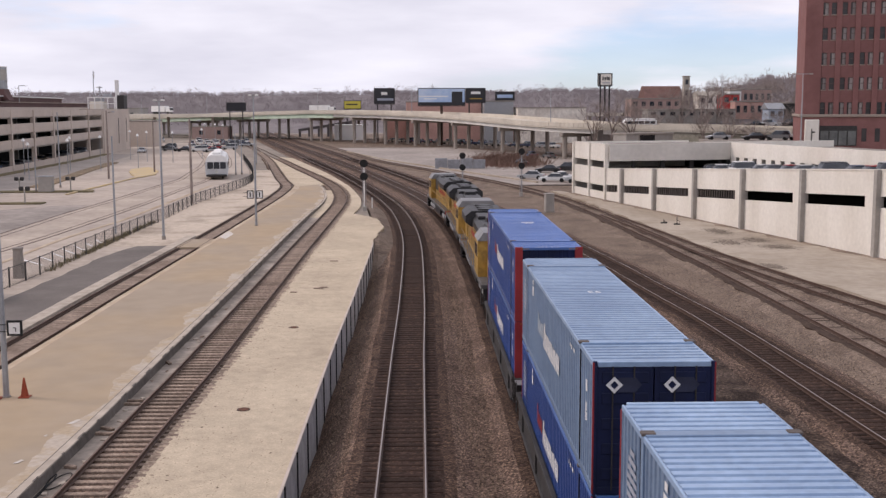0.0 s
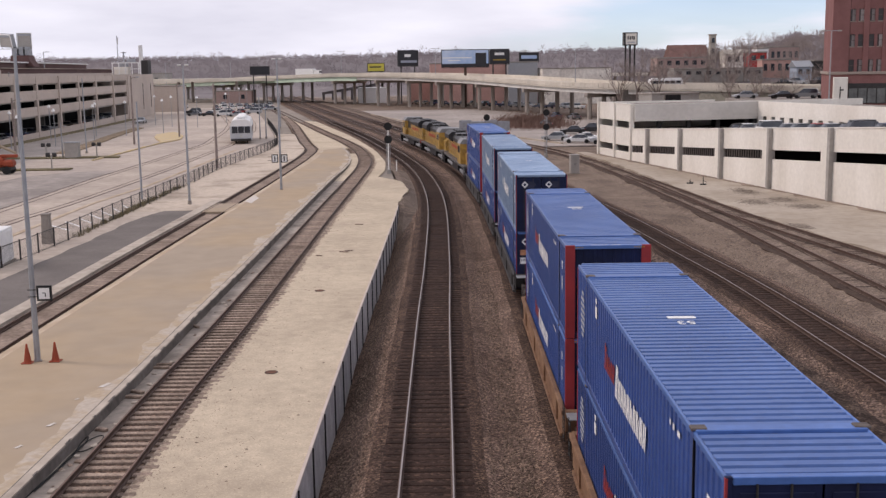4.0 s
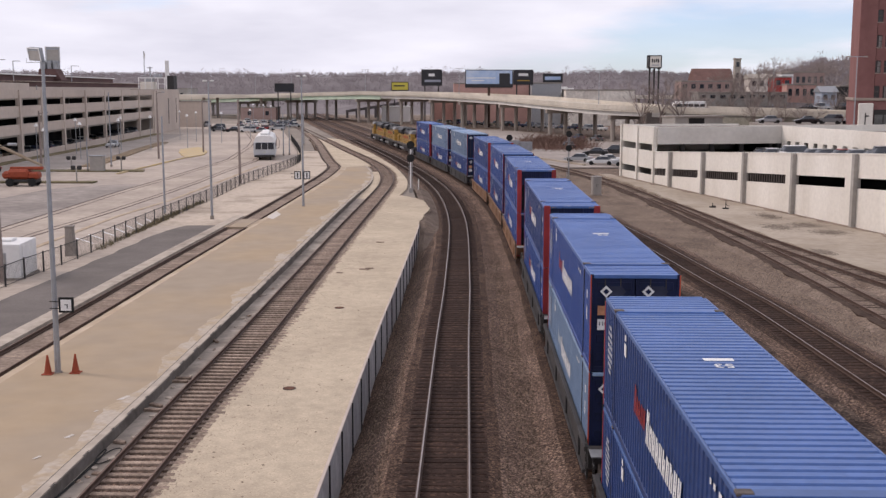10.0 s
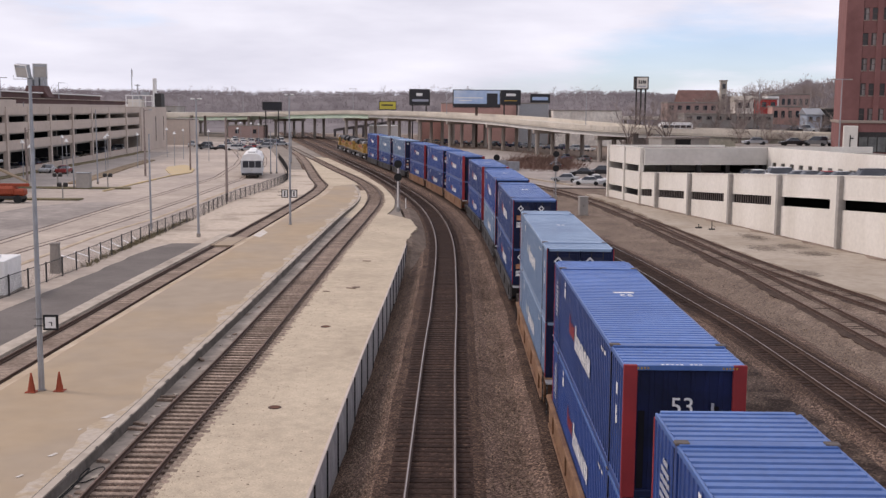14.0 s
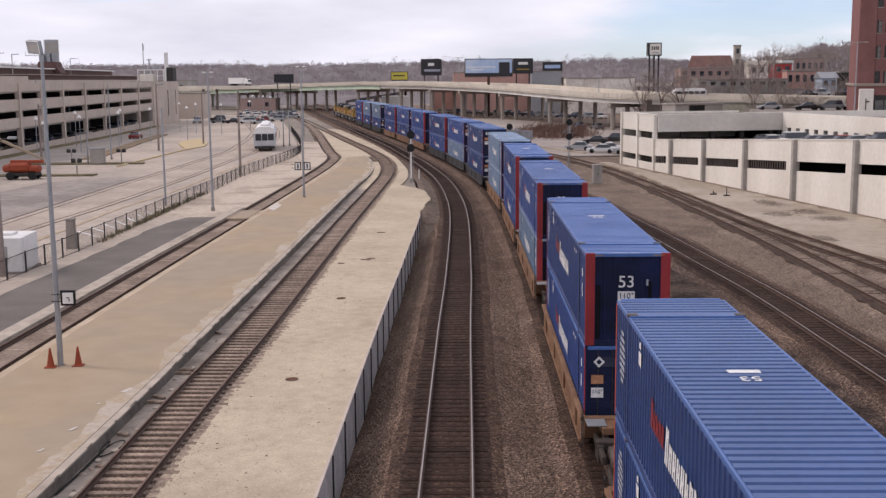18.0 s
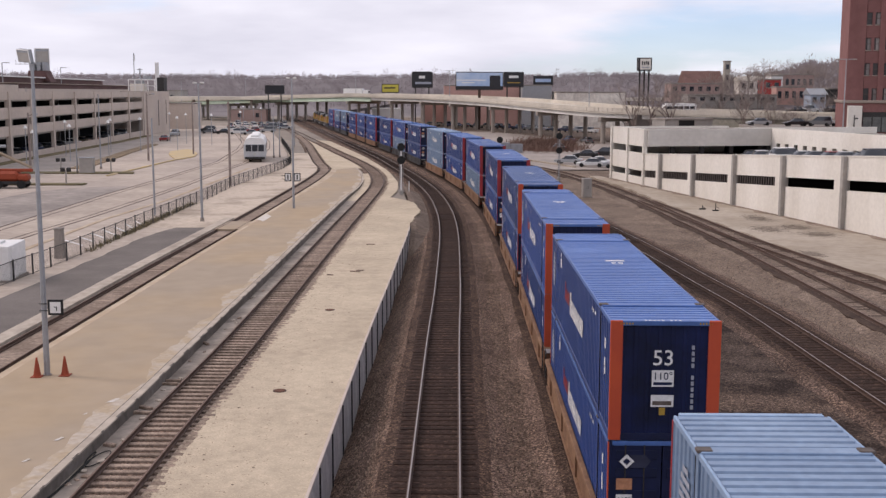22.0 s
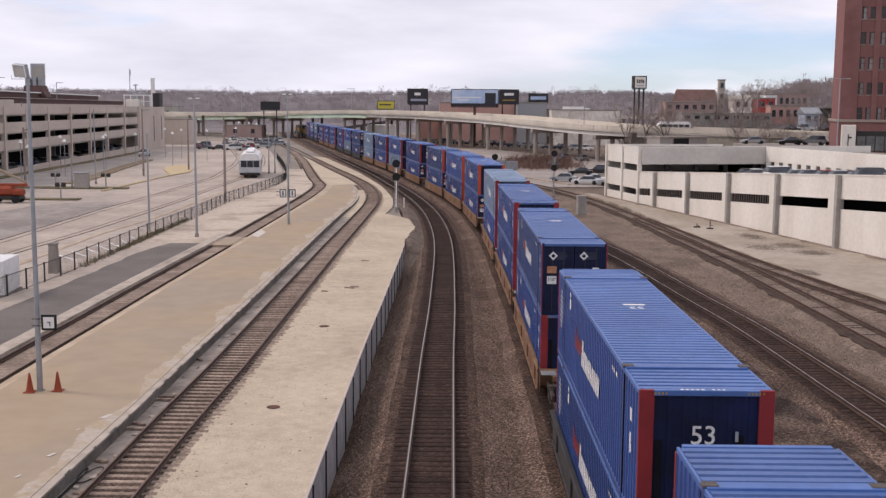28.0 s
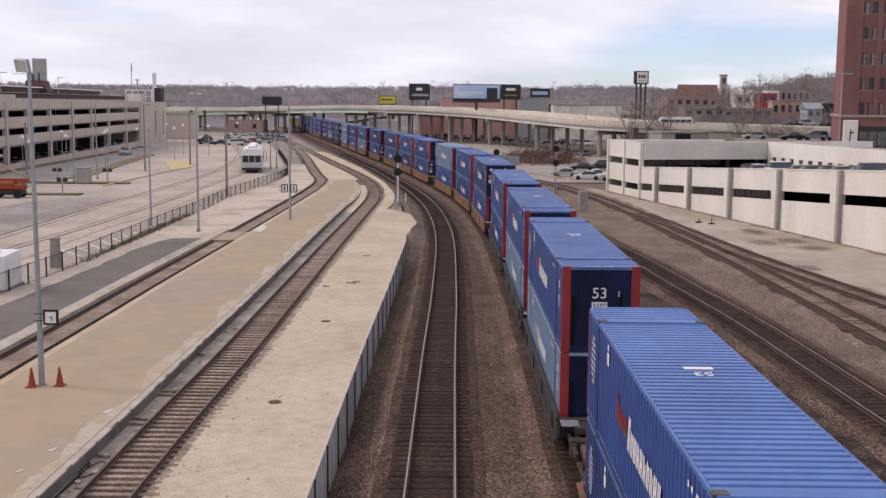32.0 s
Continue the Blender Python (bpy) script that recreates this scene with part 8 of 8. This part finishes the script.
# ---- roadside lamp posts on the overpass and beyond ----
for x, y, z0, h, arm in ((4.6, 372, 9, 9.5, 1.6), (39, 283, 7.8, 8.6, 1.5), (-29, 405, 9.6, 9, 1.6), (-80, 470, 8, 9, 1.6), (77, 262, 6, 11.5, 2.0), (63.8, 173.5, 6.4, 10.2, 2.0), (-62, 450, 8.5, 9, 1.6), (-115, 505, 7, 9, 1.6)):
    lp = thing("street_lamp", "slim grey street lamp with a flat head", "street lamp", "street lamps", m=pose(x, y, z0 - 1.0))
    part("shaft", tubes(((0, 0, 0), (0, 0, h + 1.0), 0.12, 0.07), seg=8), M["galv"], lp)
    part("arm", boxes((-arm / 2, arm / 2, -0.05, 0.05, h + 0.95, h + 1.05)), M["galv"], lp)
    for sx in (-1, 1):
        part("lamp_head", boxes((sx * arm * 0.5, sx * (arm * 0.5 + 0.6), -0.15, 0.15, h + 0.9, h + 1.08), bevel=0.03), M["garage_grey"], lp)
for x, y, h in ((-115.8, 430, 26.0), (-94.6, 380, 21.2)):
    an = thing("antenna_mast", "thin pale antenna mast on the skyline", "antenna mast", m=pose(x, y, 0))
    part("mast", tubes(((0, 0, 0), (0, 0, h), 0.22, 0.14), seg=8) if h > 24 else boxes((-0.6, 0.6, -0.5, 0.5, 0, h), bevel=0.1), M["galv"] if h > 24 else M["white"], an)
    part("antenna", tubes(((0.3, 0, h - 3), (0.3, 0, h - 0.5), 0.16), seg=8), M["white"], an)
mp = thing("marker_post", "short white post beside the signal mast", "post", m=pose(-3.0, 124.5, -0.35))
part("shaft", tubes(((0, 0, 0), (0, 0, 1.75), 0.06), seg=8), M["white"], mp)
part("cap", tubes(((0, 0, 1.75), (0, 0, 1.82), 0.08), seg=8), M["galv"], mp)
M["trestle"] = mat("dark_weathered_trestle", (0.13, 0.115, 0.115), 0.9, scale=0.2, col2=(0.08, 0.07, 0.07), fine=0.1, fscale=1)
tv = thing("rail_trestle", "dark low trestle crossing beyond the overpass", "trestle", kind="structure")
for i in range(6):
    xa, xb = -42 + 4 * i, -38 + 4 * i - 0.05
    za, zb = 1.8 + 0.6 * i, 1.8 + 0.6 * (i + 1)
    part("deck_girder", plain("deck_girder", [(xa, 470, za), (xb, 472, zb), (xb, 472, zb + 1.1), (xa, 470, za + 1.1), (xa, 475, za), (xb, 477, zb), (xb, 477, zb + 1.1), (xa, 475, za + 1.1)], [(0, 1, 2, 3), (3, 2, 6, 7), (4, 7, 6, 5), (0, 4, 5, 1), (0, 3, 7, 4), (1, 5, 6, 2)], M["trestle"]), None, tv)
    part("bent", boxes((xa, xa + 0.8, 471, 474, -0.4, za)), M["trestle"], tv)
# ---- a thicket and wall beside the main line below the overpass ----
M["block_grey"] = mat("grey_blue_blocks", (0.30, 0.305, 0.32), 0.9, scale=0.5, col2=(0.22, 0.222, 0.235), fine=0.1, fscale=2)
strip("kerb", along([(21.5, 172), (13.5, 196), (5.5, 222), (-3, 250), (-14, 300)], 20), along([(21.9, 172), (13.9, 196), (5.9, 222), (-2.6, 250), (-13.6, 300)], 20), lambda y: 0.05, 0.5, M["dust_pale"], label="low dusty concrete kerb along the tracks", category="kerb")
bw = thing("block_wall", "low grey-blue concrete block wall beside the lot", "wall", m=pose(12.0, 214.5, -0.3, 0, 0, -3))
for i in range(4):
    part("block", boxes((-4.9 + 2.45 * i, -2.5 + 2.45 * i, -0.3, 0.3, 0, 2.1 - 0.25 * (i % 2)), bevel=0.05), M["block_grey"], bw)
M["brush"] = mat("dry_brush", (0.23, 0.145, 0.115), 0.95, scale=0.6, var=0.4, island=0.3)
r = random.Random(21)
v, f = [], []
for k in range(6000):
    u = r.random()
    x, y = 22.5 + r.gauss(0, 3.2), 232 + r.gauss(0, 7)
    if x < LD.x_of(y) + 4:
        continue
    h, t = r.uniform(0.5, 2.6) * (0.6 + 0.5 * math.sin(x * 1.3) * math.sin(y * 0.4)), r.uniform(0, 6.28)
    o = len(v)
    dx, dy, w = math.cos(t) * 0.8 * h, math.sin(t) * 0.8 * h, 0.04
    v += [(x - w, y, -0.3), (x + w, y, -0.3), (x + dx + w, y + dy, h * 0.7), (x + dx * 1.3, y + dy * 1.3, h)]
    f.append((o, o + 1, o + 2, o + 3))
tagged(new("brush", plain("brush", v, f, M["brush"])), "reddish dry brush beside the parking lot", "brush", kind="stuff")


# ---- moving road vehicles ----
def build_truck(label):
    """A box lorry: y forwards, wheels at z = 0."""
    t = thing("truck", label, "truck", "trucks on the overpass")
    part("trailer", boxes((-1.2, 1.2, -5.2, 2.6, 0.9, 3.3), bevel=0.04), M["white"], t, "plain white box trailer")
    part("cab", boxes((-1.1, 1.1, 2.8, 5.0, 0.7, 2.7), bevel=0.15), M["white"], t)
    part("windscreen", boxes((-0.95, 0.95, 4.98, 5.03, 1.6, 2.45)), M["glass_dark"], t)
    part("chassis", boxes((-0.6, 0.6, -5.0, 4.8, 0.6, 0.9)), M["steel_dark"], t)
    for y in (-3.6, -2.5, 4.0):
        for sx in (-1, 1):
            part("wheel", cached("twheel", lambda: mesh_of(tubes(((-0.15, 0, 0), (0.15, 0, 0), 0.5), seg=14), "wheel", M["black"])), None, t, m=pose(sx * 1.05, y, 0.5))
    return t


HIGHWAY = Line([(-230, 575), (-170, 520), (-102, 470), (-60, 447), (-20, 433), (20, 427), (80, 427), (160, 432)], 4.0)
HIGHWAY_Z = 9.4
hw = np.linspace(0, HIGHWAY.s[-1], 60)
highway = strip("highway", [HIGHWAY.side(u, -7.0) for u in hw], [HIGHWAY.side(u, 7.0) for u in hw], lambda *_: HIGHWAY_Z, 1.2, M["deck_conc"], label="raised pale highway behind the overpass", category="road")
for u in np.arange(20.0, HIGHWAY.s[-1], 30.0):
    for off in (-4.0, 4.0):
        p = HIGHWAY.side(float(u), off)
        part("column", boxes((p[0] - 0.5, p[0] + 0.5, p[1] - 0.5, p[1] + 0.5, -0.4, HIGHWAY_Z - 1.21), bevel=0.05), M["pier"], highway)


def on_highway(s):
    c, w = HIGHWAY.at(s), HIGHWAY.way(s)
    return Matrix.Translation((c.x, c.y, HIGHWAY_Z)) @ Matrix.Rotation(math.atan2(-w.x, w.y), 4, "Z")


TRUCKS = [(build_truck("white box truck driving over the overpass"), 246.6, 16.2), (build_truck("white box truck following over the overpass"), 170.7, 15.0), (build_truck("long white truck crossing the overpass"), -76.2, 14.6)]
STREET = Line([(-57.5, 40), (-58.0, 150), (-59, 200), (-60.5, 250), (-64, 320), (-78, 400)])
CARS_RUN = [(tagged(build_car(("dark red", (0.24, 0.03, 0.03)), "sedan"), "dark red sedan driving along the street"), 11.5, 9.5, 1, -2.6),
            (tagged(build_car(("bright silver", (0.45, 0.46, 0.47)), "sedan"), "silver sedan driving along the street"), 259.0, -8.0, -1, -6.2),
            (tagged(build_car(("pale grey", (0.36, 0.37, 0.38)), "suv"), "pale grey wagon driving slowly along the street"), 360.0, -5.0, -1, -6.2)]


# ---- what moves ----
def gone(t):
    """How far the train has gone at t seconds."""
    return 13.0634 * t + 0.011094 * t * t - 0.00005 * t**3


def on_line(s, z, half, turned=1):
    """The pose of something with its two ends on the train's line."""
    a, b = LB.at(s + half), LB.at(s - half)
    d = (a - b) * turned
    c = (a + b) / 2
    return Matrix.Translation((c.x, c.y, z)) @ Matrix.Rotation(math.atan2(-d.x, d.y), 4, "Z")


def motions():
    zero = LB.s_of(0.0)
    for ob, y, z, half in TRAIN:
        walk(ob, [(t, on_line(zero + y + gone(t), z, half)) for t in range(33)])
    for ob, y, facing in LOCOS:
        walk(ob, [(t, on_line(zero + y + gone(t), 0.0, 6.4, facing)) for t in range(33)])
    for ob, start, v in TRUCKS:
        walk(ob, [(t, on_highway(min(max(start + v * t, 2.0), HIGHWAY.s[-1] - 2.0))) for t in range(33)])
    for ob, start, v, facing, off in CARS_RUN:
        rows = []
        for t in range(33):
            s = min(max(start + v * t, 2.0), STREET.s[-1] - 2.0)
            c, w = STREET.side(s, off), STREET.way(s) * facing
            rows.append((t, Matrix.Translation((c.x, c.y, rise(c.y) - 0.1)) @ Matrix.Rotation(math.atan2(-w.x, w.y), 4, "Z")))
        walk(ob, rows)


motions()
